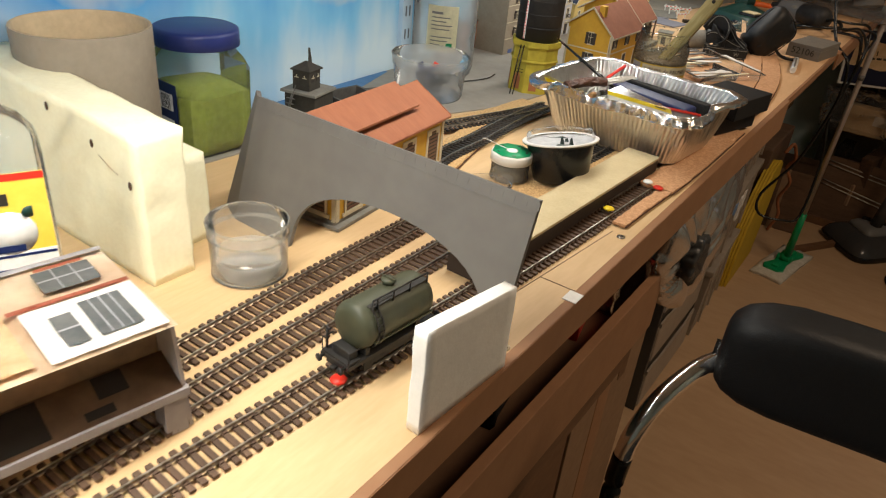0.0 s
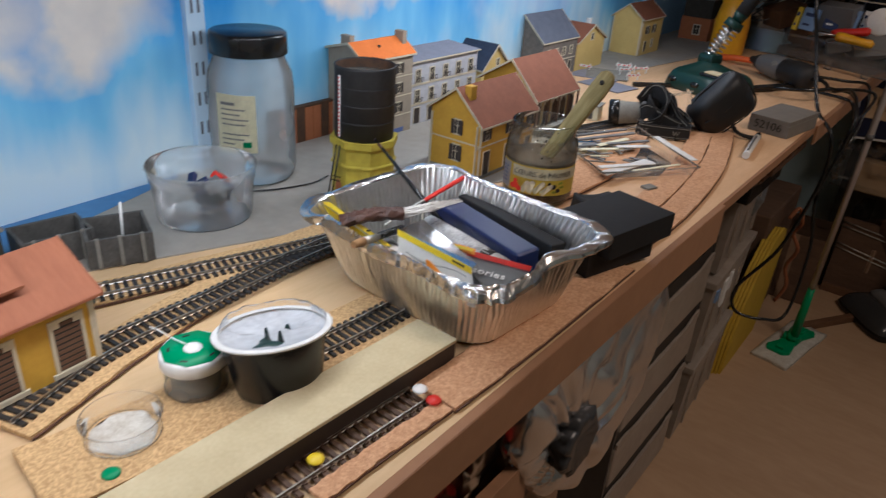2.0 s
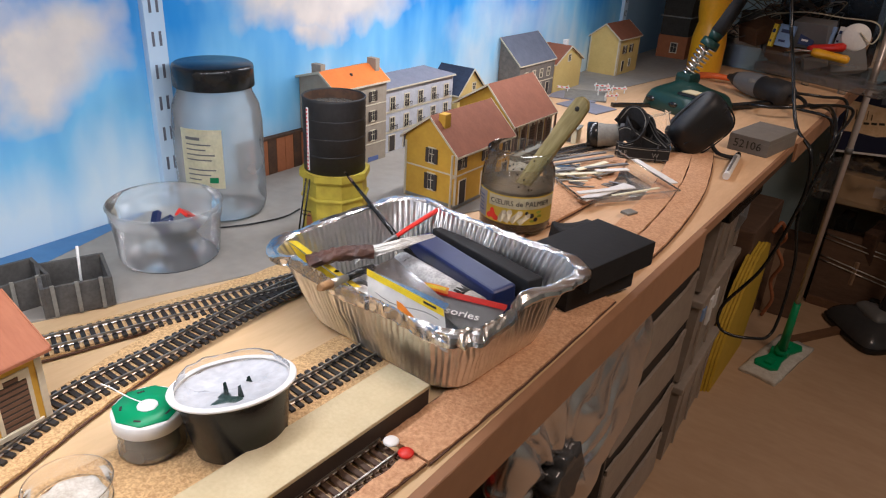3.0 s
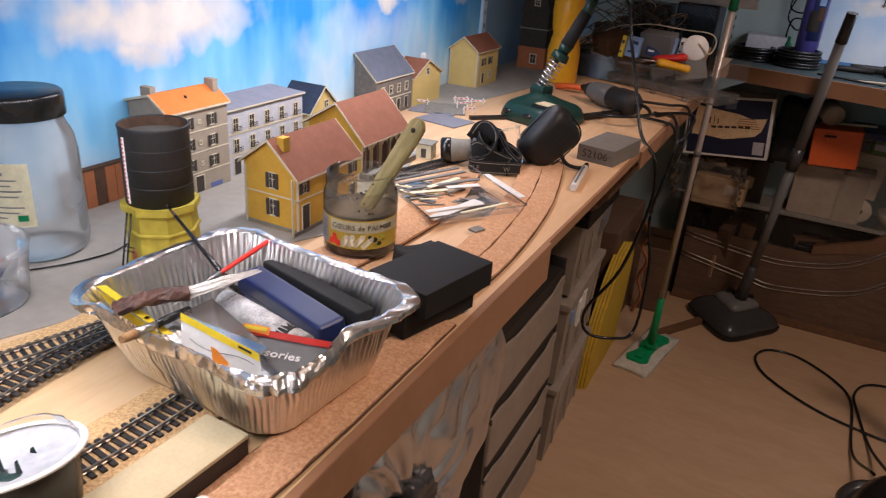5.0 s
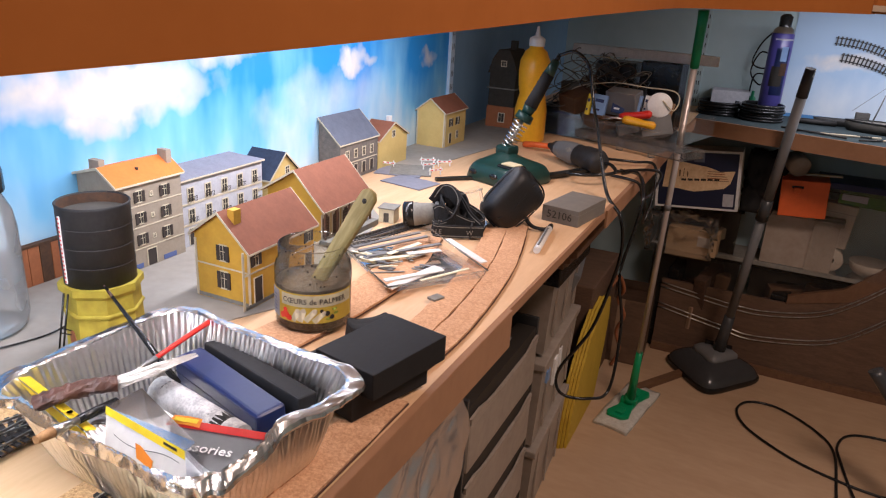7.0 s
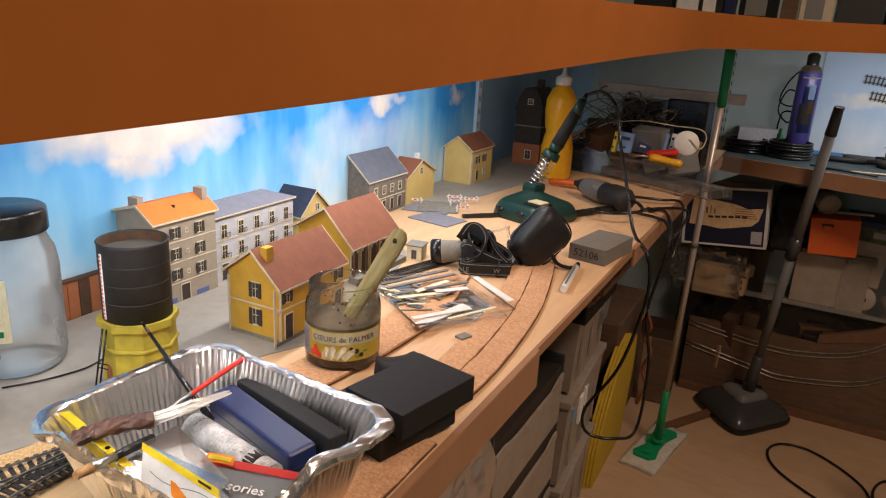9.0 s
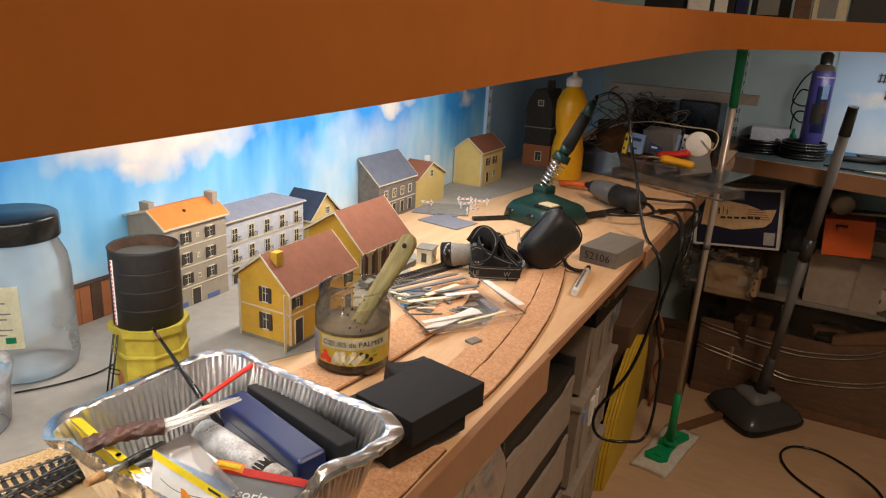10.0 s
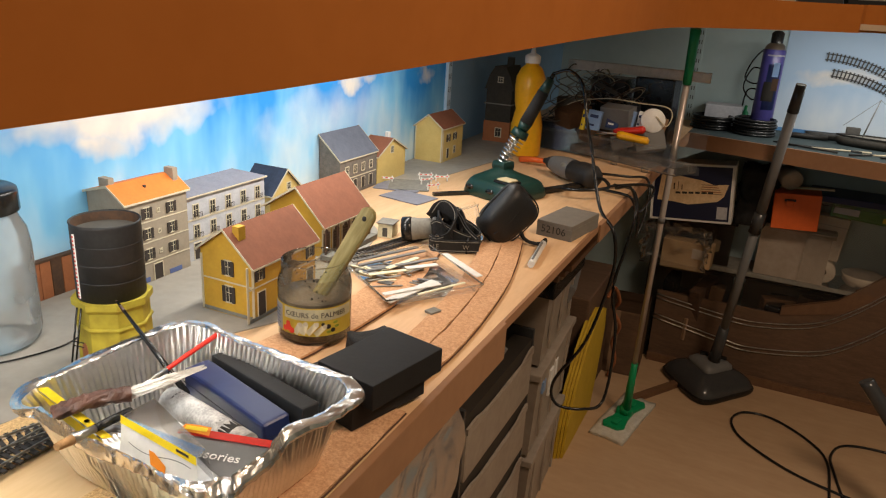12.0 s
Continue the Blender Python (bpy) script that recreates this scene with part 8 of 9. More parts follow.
def drawer_tower(m, w, d, n, pitch):
    """A plastic chest of drawers; its fronts face local +x."""
    tw = thing("drawer_tower", "tall pale plastic drawer tower under the board", "drawer unit", m)
    for y in (-d / 2, d / 2 - 0.008):
        part("side", box(-w, -0.004, y, y + 0.008, 0, n * pitch + 0.02, 0.002), M["vac"], tw)
    part("back", box(-w, -w + 0.006, -d / 2, d / 2, 0, n * pitch), M["vac"], tw)
    rng_ = random.Random(31)
    for k in range(16):
        e = (rng_.uniform(0.008, 0.024), rng_.uniform(0.008, 0.030), rng_.uniform(0.004, 0.011))
        part("content", box(-e[0], e[0], -e[1], e[1], -e[2], e[2], 0.002), M[rng_.choice(("pale_blue", "carton_light", "paper", "brown_wood", "warm_orange", "grey_plastic", "carton", "grey_light"))], tw).matrix_basis = pose(rng_.uniform(-0.085, -0.028), rng_.uniform(-0.15, 0.15), n * pitch + 0.010 + 0.0012 * k, rng_.uniform(-25, 25), rng_.uniform(-25, 25), rng_.uniform(0, 180))
    for k in range(n):
        z = k * pitch + 0.008
        dr = part("drawer", box(-w + 0.02, 0.0, -d / 2 + 0.010, d / 2 - 0.010, z, z + pitch - 0.042, 0.006), M["drawer"], tw)
        q = z + pitch - 0.042
        lip = prism([(-d / 2 + 0.012, q), (d / 2 - 0.012, q), (d / 2 - 0.012, q + 0.017), (d * 0.40, q + 0.016), (d * 0.30, q + 0.004), (d * 0.12, q + 0.001), (-d * 0.10, q + 0.002), (-d * 0.26, q + 0.006), (-d * 0.36, q + 0.014), (-d / 2 + 0.012, q + 0.012)], 0.005)
        lip.transform(pose(0.001, 0, 0, 0, 0, 90))
        part("front_lip", lip, M["drawer"], dr)
        # near-black block puts the shade of the open gap into solid colour
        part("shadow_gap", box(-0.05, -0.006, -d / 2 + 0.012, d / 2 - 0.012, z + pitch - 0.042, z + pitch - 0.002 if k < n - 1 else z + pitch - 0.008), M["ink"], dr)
    return tw


drawer_tower(pose(0.452, 2.045, 0.0), 0.30, 0.385, 4, 0.143)


def open_bin(name, label, m, w, d, h, mat, fill=()):
    b = thing(name, label, "storage bin", m, "storage bins")
    t = 0.004
    part("tub", skin(-w / 2, w / 2, -d / 2, d / 2, 0.0005, h), M[mat], b)
    part("rim", box(-w / 2 - 0.01, w / 2 + 0.01, -d / 2 - 0.01, -d / 2, h - 0.012, h, 0.002, bm=box(-w / 2 - 0.01, -w / 2, -d / 2, d / 2, h - 0.012, h, 0.002, bm=box(w / 2, w / 2 + 0.01, -d / 2, d / 2, h - 0.012, h, 0.002))), M[mat], b)
    rng_ = random.Random(int(1000 * (w + h)) + 1)
    for k, mm in enumerate(fill):
        s = (w * rng_.uniform(0.12, 0.26), d * rng_.uniform(0.12, 0.27), h * rng_.uniform(0.10, 0.22))
        part("content", box(-s[0], s[0], -s[1], s[1], -s[2], s[2], 0.004), M[mm], b).matrix_basis = pose(rng_.uniform(-0.25, 0.25) * w, rng_.uniform(-0.2, 0.2) * d, h * (0.3 + 0.4 * k / len(fill)), rng_.uniform(-15, 15), rng_.uniform(-15, 15), rng_.uniform(0, 90))
    return b


open_bin("black_parts_bin", "small black bin full of odds and ends on the drawers", pose(0.245, 1.955, 0.576, 0, 0, 4), 0.13, 0.15, 0.10, "black_gloss", ("brown_wood", "grey_light", "carton", "steel", "rust", "grey_plastic"))
open_bin("clear_bin", "clear bin beside the black one on the drawers", pose(0.245, 2.125, 0.576, 0, 0, -3), 0.15, 0.15, 0.13, "bin", ("grey_carton", "slate", "grey_light", "carton"))
tubs = thing("tub_stack", "stack of pale translucent plastic tubs beside the drawer tower", "storage tubs", pose(0.452, 2.445, 0.0, 0, 0, 3))
for z0, z1, y0, y1 in ((0.0, 0.235, -0.175, 0.170), (0.240, 0.470, -0.180, 0.185), (0.475, 0.690, -0.165, 0.150)):
    tb_ = part("tub", loft([([(-0.25, y0 + 0.012), (-0.010, y0 + 0.012), (-0.010, y1 - 0.012), (-0.25, y1 - 0.012)], z0), ([(-0.25, y0), (0.0, y0), (0.0, y1), (-0.25, y1)], z1 - 0.022)], True, True, False), M["drawer"], tubs)
    part("rim", box(-0.25, 0.006, y0 - 0.004, y1 + 0.004, z1 - 0.022, z1 - 0.004, 0.003), M["drawer"], tb_)
    for k in range(3):
        y = y0 + (y1 - y0) * (k + 0.5) / 3
        part("rib", box(-0.004, 0.0015, y - 0.004, y + 0.004, z0 + 0.03, z1 - 0.030, 0.001), M["drawer"], tb_)
part("blue_sticker", box(-0.003, 0.0030, -0.135, -0.110, 0.395, 0.425), M["pale_blue"], tubs)
part("white_sticker", box(-0.003, 0.0030, -0.060, -0.030, 0.350, 0.420), M["paper"], tubs)
part("white_sticker", box(-0.003, 0.0030, -0.010, 0.012, 0.375, 0.425), M["paper"], tubs)
fr = thing("wooden_trays", "brown wooden trays stacked just under the board", "wooden trays", pose(0.47, 2.285, 0.768))
for k in range(3):
    z = -0.014 * k
    part("frame", box(-0.13, 0.06 - 0.012 * k, -0.13, -0.115, z, z + 0.012, 0.001, bm=box(-0.13, 0.06 - 0.012 * k, 0.115, 0.13, z, z + 0.012, 0.001, bm=box(0.045 - 0.012 * k, 0.06 - 0.012 * k, -0.115, 0.115, z, z + 0.012, 0.001))), M["plank"], fr)
part("backing", box(-0.13, 0.04, -0.115, 0.115, -0.026, -0.020), M["carton"], fr)
part("stack_below", box(-0.13, 0.03, -0.12, 0.12, -0.072, -0.028, 0.003), M["black_gloss"], fr)

yb = thing("yellow_boards", "three curved yellow boards leaning under the layout", "boards", pose(0.43, 0, 0, 0, 0, 0))
LEAF = [(2.632, 0.0), (2.650, 0.10), (2.700, 0.20), (2.785, 0.295), (2.875, 0.350), (2.960, 0.366), (3.010, 0.345), (3.030, 0.27), (3.010, 0.16), (2.960, 0.0)]
for k in range(4):
    leaf = prism([(y - 2.65, z) for y, z in LEAF], 0.0078, 0.001)
    leaf.transform(pose(0, 2.65, 0, 0, 0, 90))
    part("board", leaf, M["yellow_board"], yb).matrix_basis = pose(0.0088 * k, 0.006 * k, 0, 0, 0, 0)
solo("red_lead", rod(smooth_line([(0.44, 2.90, 0.372), (0.455, 2.93, 0.40), (0.47, 2.97, 0.34), (0.45, 3.00, 0.29), (0.475, 3.02, 0.23), (0.452, 3.05, 0.15), (0.47, 3.06, 0.08), (0.45, 3.07, 0.006)], 8), 0.006, 8), M["brick"], "red lead hanging under the board", "cable", pose(0.01, 0.15, 0.0))
solo("dark_power_strip", box(-0.03, 0.03, -0.10, 0.10, 0, 0.05, 0.006), M["grey_plastic"], "grey power adapter on the cartons", "adapter", pose(0.40, 2.62, 0.55, 0, 20, 10))
open_bin("grey_crate", "grey crate with cables under the corner", pose(0.26, 2.62, 0.0), 0.22, 0.20, 0.55, "vac", ("black_gloss", "grey_plastic", "black_gloss", "rust"))
solo("dark_crate", box(-0.14, 0.13, -0.17, 0.20, 0, 0.42, 0.006), M["board_dark"], "dark wooden crate in the corner under the board", "crate", pose(0.30, 3.05, 0.0))
cc = thing("corner_carton", "dark brown carton standing in the corner", "carton", pose(0.45, 3.36, 0.0, 0, 0, 4))
part("carton", box(-0.10, 0.10, -0.10, 0.10, 0, 0.25, 0.004), M["board_dark"], cc)
part("tape", box(-0.012, 0.012, -0.1006, -0.0996, 0.0, 0.25), M["carton"], cc)
part("flap", sheet4((-0.10, -0.10, 0.2505), (0.10, -0.10, 0.2505), (0.10, -0.004, 0.256), (-0.10, -0.004, 0.256), 0.003), M["board_dark"], cc)
part("flap", sheet4((-0.10, 0.10, 0.2505), (0.10, 0.10, 0.2505), (0.10, 0.004, 0.256), (-0.10, 0.004, 0.256), 0.003), M["board_dark"], cc)
solo("floor_batten", box(-0.012, 0.012, -0.16, 0.16, 0, 0.02, 0.001), M["plank"], "short wooden batten lying on the floor", "batten", pose(0.655, 3.22, 0.0, 0, 0, -32))

# ---- mop, vacuum cleaner and cables on the floor ----
mop = thing("floor_mop", "flat mop with green joint and long steel pole", "mop", pose(0.572, 2.965, 0.0))
pad = box(-0.056, 0.056, -0.150, 0.150, 0.0, 0.016)
bmesh.ops.subdivide_edges(pad, edges=pad.edges[:], cuts=10, use_grid_fill=True)
for v in pad.verts:
    k = max(abs(v.co.x) / 0.056, abs(v.co.y) / 0.150)
    if v.co.z > 0.008:
        v.co.z += -0.006 * max(0.0, k - 0.7) / 0.3 + 0.003 * noise.noise(v.co * 45)
    v.co.x += 0.004 * noise.noise(v.co * 22 + Vector((3, 0, 0)))
    v.co.y += 0.006 * noise.noise(v.co * 22 + Vector((0, 5, 0)))
for f in pad.faces:
    f.smooth = True
part("pad", pad, M["mop_cloth"], mop, "grey-white mop cloth").matrix_basis = pose(0, 0, 0, 0, 0, -10)
plate = slab([(-0.030, -0.105), (0.018, -0.105), (0.034, -0.085), (0.024, -0.030), (0.024, 0.030), (0.040, 0.085), (0.030, 0.108), (-0.018, 0.108), (-0.034, 0.080), (-0.024, 0.030), (-0.024, -0.030), (-0.040, -0.080)], 0.014, 0.023)
bmesh.ops.bevel(plate, geom=plate.edges[:], offset=0.002, segments=2, affect="EDGES")
part("plate", plate, M["green"], mop).matrix_basis = pose(0, 0, 0, 0, 0, -10)
part("clip", box(-0.012, 0.012, -0.085, -0.050, 0.022, 0.030, 0.003), M["green"], mop).matrix_basis = pose(0, 0, 0, 0, 0, -10)
part("clip", box(-0.012, 0.012, 0.050, 0.085, 0.022, 0.030, 0.003), M["green"], mop).matrix_basis = pose(0, 0, 0, 0, 0, -10)
part("yoke", box(-0.026, 0.026, -0.012, 0.012, 0.020, 0.040, 0.005), M["green"], mop)
part("joint", lathe([(0.0, 0.02), (0.018, 0.024), (0.019, 0.040), (0.014, 0.052), (0.010, 0.060), (0.0, 0.062)], 20), M["green"], mop)
pole0, pole1 = Vector((0.005, -0.004, 0.045)), Vector((0.040, -0.155, 1.09))
part("socket", rod([pole0, pole0 + (pole1 - pole0) * 0.17], 0.014, 14, 0.010), M["green"], mop)
part("pole", rod([pole0 + (pole1 - pole0) * 0.14, pole1], 0.0082, 14), M["pole_steel"], mop)
part("pole_joint", rod([pole0 + (pole1 - pole0) * 0.63, pole0 + (pole1 - pole0) * 0.645], 0.0098, 14), M["grey_plastic"], mop)
part("handle", rod([pole1, pole1 + Vector((0.001, -0.008, 0.06)), pole1 + Vector((0.002, -0.016, 0.11)), pole1 + Vector((0.002, -0.020, 0.137))], 0.011, 14, 0.013), M["green"], mop)

vc = thing("vacuum_wand", "grey vacuum cleaner wand with a dark floor head", "vacuum cleaner", pose(0.79, 3.30, 0.0))
HEAD = [(-0.15, 0.085), (-0.145, 0.045), (-0.095, -0.02), (-0.025, -0.098), (0.025, -0.098), (0.095, -0.015), (0.148, 0.055), (0.148, 0.095), (0.10, 0.122), (0.0, 0.128), (-0.10, 0.122)]


def head_ring(k, dy=0.0):
    pts = [Vector((x * k, y * k + dy, 0)) for x, y in HEAD]
    out = []
    for i in range(len(pts)):
        p0, p1, p2, p3 = pts[i - 1], pts[i], pts[(i + 1) % len(pts)], pts[(i + 2) % len(pts)]
        for j in range(5):
            t = j / 5
            q = 0.5 * (2 * p1 + (p2 - p0) * t + (2 * p0 - 5 * p1 + 4 * p2 - p3) * t * t + (3 * p1 - p0 - 3 * p2 + p3) * t ** 3)
            out.append((q.x, q.y))
    return out


part("floor_head", loft([(head_ring(0.97), 0.0), (head_ring(1.0), 0.006), (head_ring(1.0), 0.022), (head_ring(0.97), 0.034), (head_ring(0.90, 0.004), 0.048), (head_ring(0.78, 0.010), 0.062), (head_ring(0.62, 0.018), 0.074), (head_ring(0.45, 0.026), 0.080)], True, True), M["vac"], vc)
part("bumper", loft([(head_ring(1.005), 0.004), (head_ring(1.03), 0.010), (head_ring(1.03), 0.018), (head_ring(1.005), 0.024)], False), M["black_gloss"], vc)
part("head_cover", loft([(head_ring(0.50, 0.030), 0.072), (head_ring(0.48, 0.032), 0.090), (head_ring(0.38, 0.036), 0.102), (head_ring(0.18, 0.042), 0.106)], True, True), M["grey_plastic"], vc)
part("pedal", box(-0.040, -0.010, 0.072, 0.094, 0.100, 0.112, 0.003), M["black_gloss"], vc)
part("pedal", box(0.022, 0.052, 0.072, 0.094, 0.098, 0.110, 0.003), M["black_gloss"], vc)
a0, a1 = Vector((0.010, 0.05, 0.09)), Vector((0.092, -0.16, 1.093))
part("neck", rod([a0, a0 + (a1 - a0) * 0.16], 0.022, 18, 0.017), M["vac"], vc)
part("lower_tube", rod([a0 + (a1 - a0) * 0.15, a0 + (a1 - a0) * 0.56], 0.0145, 18), M["grey_plastic"], vc)
part("clamp", rod([a0 + (a1 - a0) * 0.53, a0 + (a1 - a0) * 0.60], 0.0190, 18, 0.0175), M["vac"], vc)
part("upper_tube", rod([a0 + (a1 - a0) * 0.58, a0 + (a1 - a0) * 0.93], 0.0150, 18, 0.0145), M["grey_plastic"], vc)
part("tube_end", rod([a0 + (a1 - a0) * 0.92, a1], 0.0160, 18, 0.0140), M["vac"], vc)

body = thing("vacuum_cleaner_body", "shiny black vacuum cleaner body on the floor", "vacuum cleaner", pose(1.30, 2.43, 0.0, 0, 0, 30) @ Matrix.Diagonal((0.9, 0.9, 0.78, 1.0)))
part("shell", loft([([(0.20 * k * math.cos(a), 0.15 * k * math.sin(a)) for a in [2 * math.pi * j / 40 for j in range(40)]], z) for k, z in ((0.9, 0.03), (1.0, 0.06), (1.0, 0.12), (0.92, 0.17), (0.75, 0.21), (0.45, 0.235), (0.15, 0.242))], True, True), M["black_gloss"], body)
part("handle", rod(smooth_line([(-0.10, 0, 0.21), (-0.06, 0, 0.265), (0.06, 0, 0.265), (0.10, 0, 0.21)], 8), 0.014, 12), M["vac"], body)
for s in (-1, 1):
    wh = lathe([(0.0, -0.015), (0.06, -0.015), (0.065, 0.0), (0.06, 0.015), (0.0, 0.015)], 30)
    wh.transform(pose(0, 0, 0, 90, 0, 0))
    part("wheel", wh, M["vac"], body).location = (-0.08, 0.145 * s, 0.065)
part("chrome_trim", rod([(0.17 * math.cos(a), 0.127 * math.sin(a), 0.186) for a in [0.1 * j for j in range(-14, 15)]], 0.004, 8), M["chrome"], body)
part("hose", rod(smooth_line([(0.12, 0.08, 0.17), (0.20, 0.20, 0.25), (0.18, 0.36, 0.35), (0.10, 0.45, 0.50)], 10), 0.022, 14), M["vac"], body)
solo("floor_cable", rod(smooth_line([(1.19, 2.55, 0.10), (1.17, 2.75, 0.012), (1.175, 3.02, 0.004), (1.13, 3.13, 0.004), (1.02, 3.22, 0.004), (0.93, 3.215, 0.004), (0.893, 3.14, 0.004), (0.93, 3.04, 0.004), (1.05, 2.94, 0.004), (1.17, 2.89, 0.004), (1.30, 2.87, 0.004), (1.45, 2.90, 0.004)], 10), 0.0042, 8), M["black_gloss"], "black cable looped on the floor", "cable")
solo("floor_cable", rod(smooth_line([(1.235, 2.55, 0.10), (1.215, 2.80, 0.012), (1.19, 2.99, 0.004), (1.185, 3.08, 0.004), (1.22, 3.16, 0.004), (1.30, 3.19, 0.004), (1.42, 3.18, 0.004), (1.6, 3.10, 0.004)], 10), 0.0042, 8), M["black_gloss"], "black cable curving over the floor", "cable")

# ---- under the far shelf ----
ctb = thing("curved_track_board", "dark board with two curved rails leaning under the shelf", "track board", pose(0, 3.455, 0.0))
part("board", prism([(0.56, 0.0), (1.55, 0.0), (1.55, 0.58), (1.36, 0.50), (1.17, 0.335), (0.98, 0.285), (0.56, 0.285)], 0.012, 0.001), M["board_dark"], ctb)
part("curved_edge", prism([(0.98, 0.285), (1.17, 0.335), (1.36, 0.50), (1.55, 0.58), (1.55, 0.645), (1.33, 0.555), (1.14, 0.375), (0.98, 0.315)], 0.020, 0.001), M["plank"], ctb).location = (0, -0.004, 0)
for pts in ([(0.56, 0.175), (0.80, 0.135), (0.91, 0.125), (1.12, 0.165), (1.24, 0.245), (1.35, 0.36), (1.45, 0.47)], [(0.56, 0.255), (0.82, 0.225), (0.95, 0.23), (1.10, 0.270), (1.22, 0.36), (1.34, 0.49)]):
    for off in (0.0, 0.016):
        part("rail", rod(smooth_line([(x, -0.004, z + off) for x, z in pts], 8), 0.0022, 6), M["rail"], ctb)
part("lower_batten", box(0.56, 1.55, -0.014, 0.0, 0.0, 0.030, 0.001), M["plank"], ctb)
for x0, w, h, mat, lab in ((0.66, 0.30, 0.40, "bin_smoky", "large clear bin with clutter under the far shelf"), (1.02, 0.34, 0.40, "bin_smoky", "large clear bin with dark contents under the far shelf"), (1.42, 0.34, 0.40, "bin_smoky", "large clear bin with tools under the far shelf")):
    bn = open_bin("storage_bin", lab, pose(x0, 3.543, 0.0), w, 0.135, h, mat, ("black_gloss", "rust", "carton", "plank", "grey_plastic", "black", "board_dark", "carton", "black_gloss", "rust"))
    part("lid", box(-w / 2 - 0.012, w / 2 + 0.012, -0.085, 0.07, h + 0.0005, h + 0.018, 0.004), M["grey_light"], bn)
bn = open_bin("storage_bin", "smaller clear bin stacked on a large one", pose(0.645, 3.535, 0.419), 0.27, 0.13, 0.165, "bin_smoky", ("trim", "carton", "grey_light", "rust", "carton", "grey_carton"))
bn = open_bin("storage_bin", "grey bin stacked under the orange box", pose(0.975, 3.530, 0.419), 0.22, 0.14, 0.175, "drawer", ("grey_light",))
part("lid", box(-0.12, 0.12, -0.08, 0.075, 0.1755, 0.188, 0.003), M["grey_light"], bn)
bn = open_bin("storage_bin", "clear bin with a dark blue lid stacked on another", pose(1.205, 3.525, 0.419), 0.40, 0.15, 0.290, "bin", ())
part("lid", box(-0.212, 0.212, -0.088, 0.075, 0.2905, 0.312, 0.004), M["navy"], bn, "dark blue lid")
wcn = thing("white_carton", "white carton standing inside the clear bin", "carton", pose(1.066, 3.485, 0.505, 0, 4, 0))
part("carton", box(-0.050, 0.050, 0.0, 0.05, 0, 0.148, 0.003), M["bag_paper"], wcn)
part("flap_line", box(-0.0505, 0.0505, -0.0006, 0.0002, 0.118, 0.1195), M["grey_print"], wcn)
roll = thing("paper_roll", "pale roll lying end-on inside the clear bin", "roll", pose(1.079, 3.475, 0.4615, -90, 0, 0))
part("roll", lathe([(0.012, 0.0), (0.038, 0.0), (0.040, 0.003), (0.040, 0.08), (0.012, 0.08)], 32), M["bag_paper"], roll)
part("core", lathe([(0.012, 0.0), (0.013, 0.002), (0.012, 0.078), (0.010, 0.078), (0.010, 0.0)], 20), M["carton"], roll)
solo("white_bowl", lathe([(0.0, 0.0), (0.045, 0.001), (0.060, 0.018), (0.066, 0.042), (0.064, 0.043), (0.057, 0.020), (0.042, 0.004), (0.0, 0.003)], 36), M["bag_paper"], "white plastic bowl inside the clear bin", "bowl", pose(1.205, 3.525, 0.4215))
gpk = thing("green_packet", "green and white soft packet under the bin's lid", "packet", pose(1.16, 3.470, 0.655, 0, 3, 0))
part("packet", rough_block(-0.10, 0.11, 0.0, 0.045, 0, 0.050, 8, 0.006, 61), M["green_pack"], gpk)
part("white_band", box(-0.095, -0.020, -0.0075, -0.0055, 0.014, 0.036, 0.0005), M["pale_wall"], gpk)
part("yellow_band", box(0.050, 0.100, -0.0075, -0.0055, 0.010, 0.026, 0.0005), M["yellow"], gpk)
tcn = thing("tan_carton", "small tan carton with a white label under the picture carton", "carton", pose(0.640, 3.395, 0.4195, 0, 0, -6))
part("carton", box(-0.085, 0.085, 0.0, 0.06, 0, 0.085, 0.002), M["carton_light"], tcn)
part("label", box(0.020, 0.062, -0.0012, 0.0003, 0.030, 0.066, 0.0002), M["bag_paper"], tcn)
solo("pipe_end", lathe([(0.0, 0.0), (0.030, 0.0), (0.034, 0.004), (0.034, 0.06), (0.0, 0.06)], 28), M["drawer"], "grey pipe end lying on the orange box", "pipe", pose(0.925, 3.415, 0.768, -80, 0, 20))
solo("yellow_ruler", box(-0.10, 0.10, -0.008, 0.008, 0, 0.006, 0.001), M["trim"], "pale flat stick lying on the orange box", "stick", pose(0.955, 3.46, 0.738, 0, -4, 0))

ps = thing("picture_carton", "flat carton with a blue and yellow printed picture", "carton", pose(0.635, 3.36, 0.586, 0, -5.2, 0))
part("carton", box(-0.134, 0.134, 0.0, 0.10, 0.004, 0.205, 0.002), M["paper"], ps)
part("blue_print", box(-0.124, 0.124, -0.0012, 0.0004, 0.012, 0.197), M["dark_navy"], ps)
pic = part("picture", prism([(-0.112, 0.075), (-0.06, 0.072), (-0.01, 0.064), (0.03, 0.070), (0.085, 0.080), (0.104, 0.098), (0.116, 0.140), (0.07, 0.136), (0.03, 0.150), (-0.02, 0.158), (-0.10, 0.172)], 0.0012), M["tan_print"], ps, "tan picture of a curled sheet")
pic.location = (0, -0.0024, 0)
for k in range(6):
    part("lettering_bar", box(-0.052 + 0.021 * k, -0.036 + 0.021 * k, -0.0008, 0.0004, 0.100 + 0.001 * k, 0.107 + 0.001 * k), M["ink"], pic)
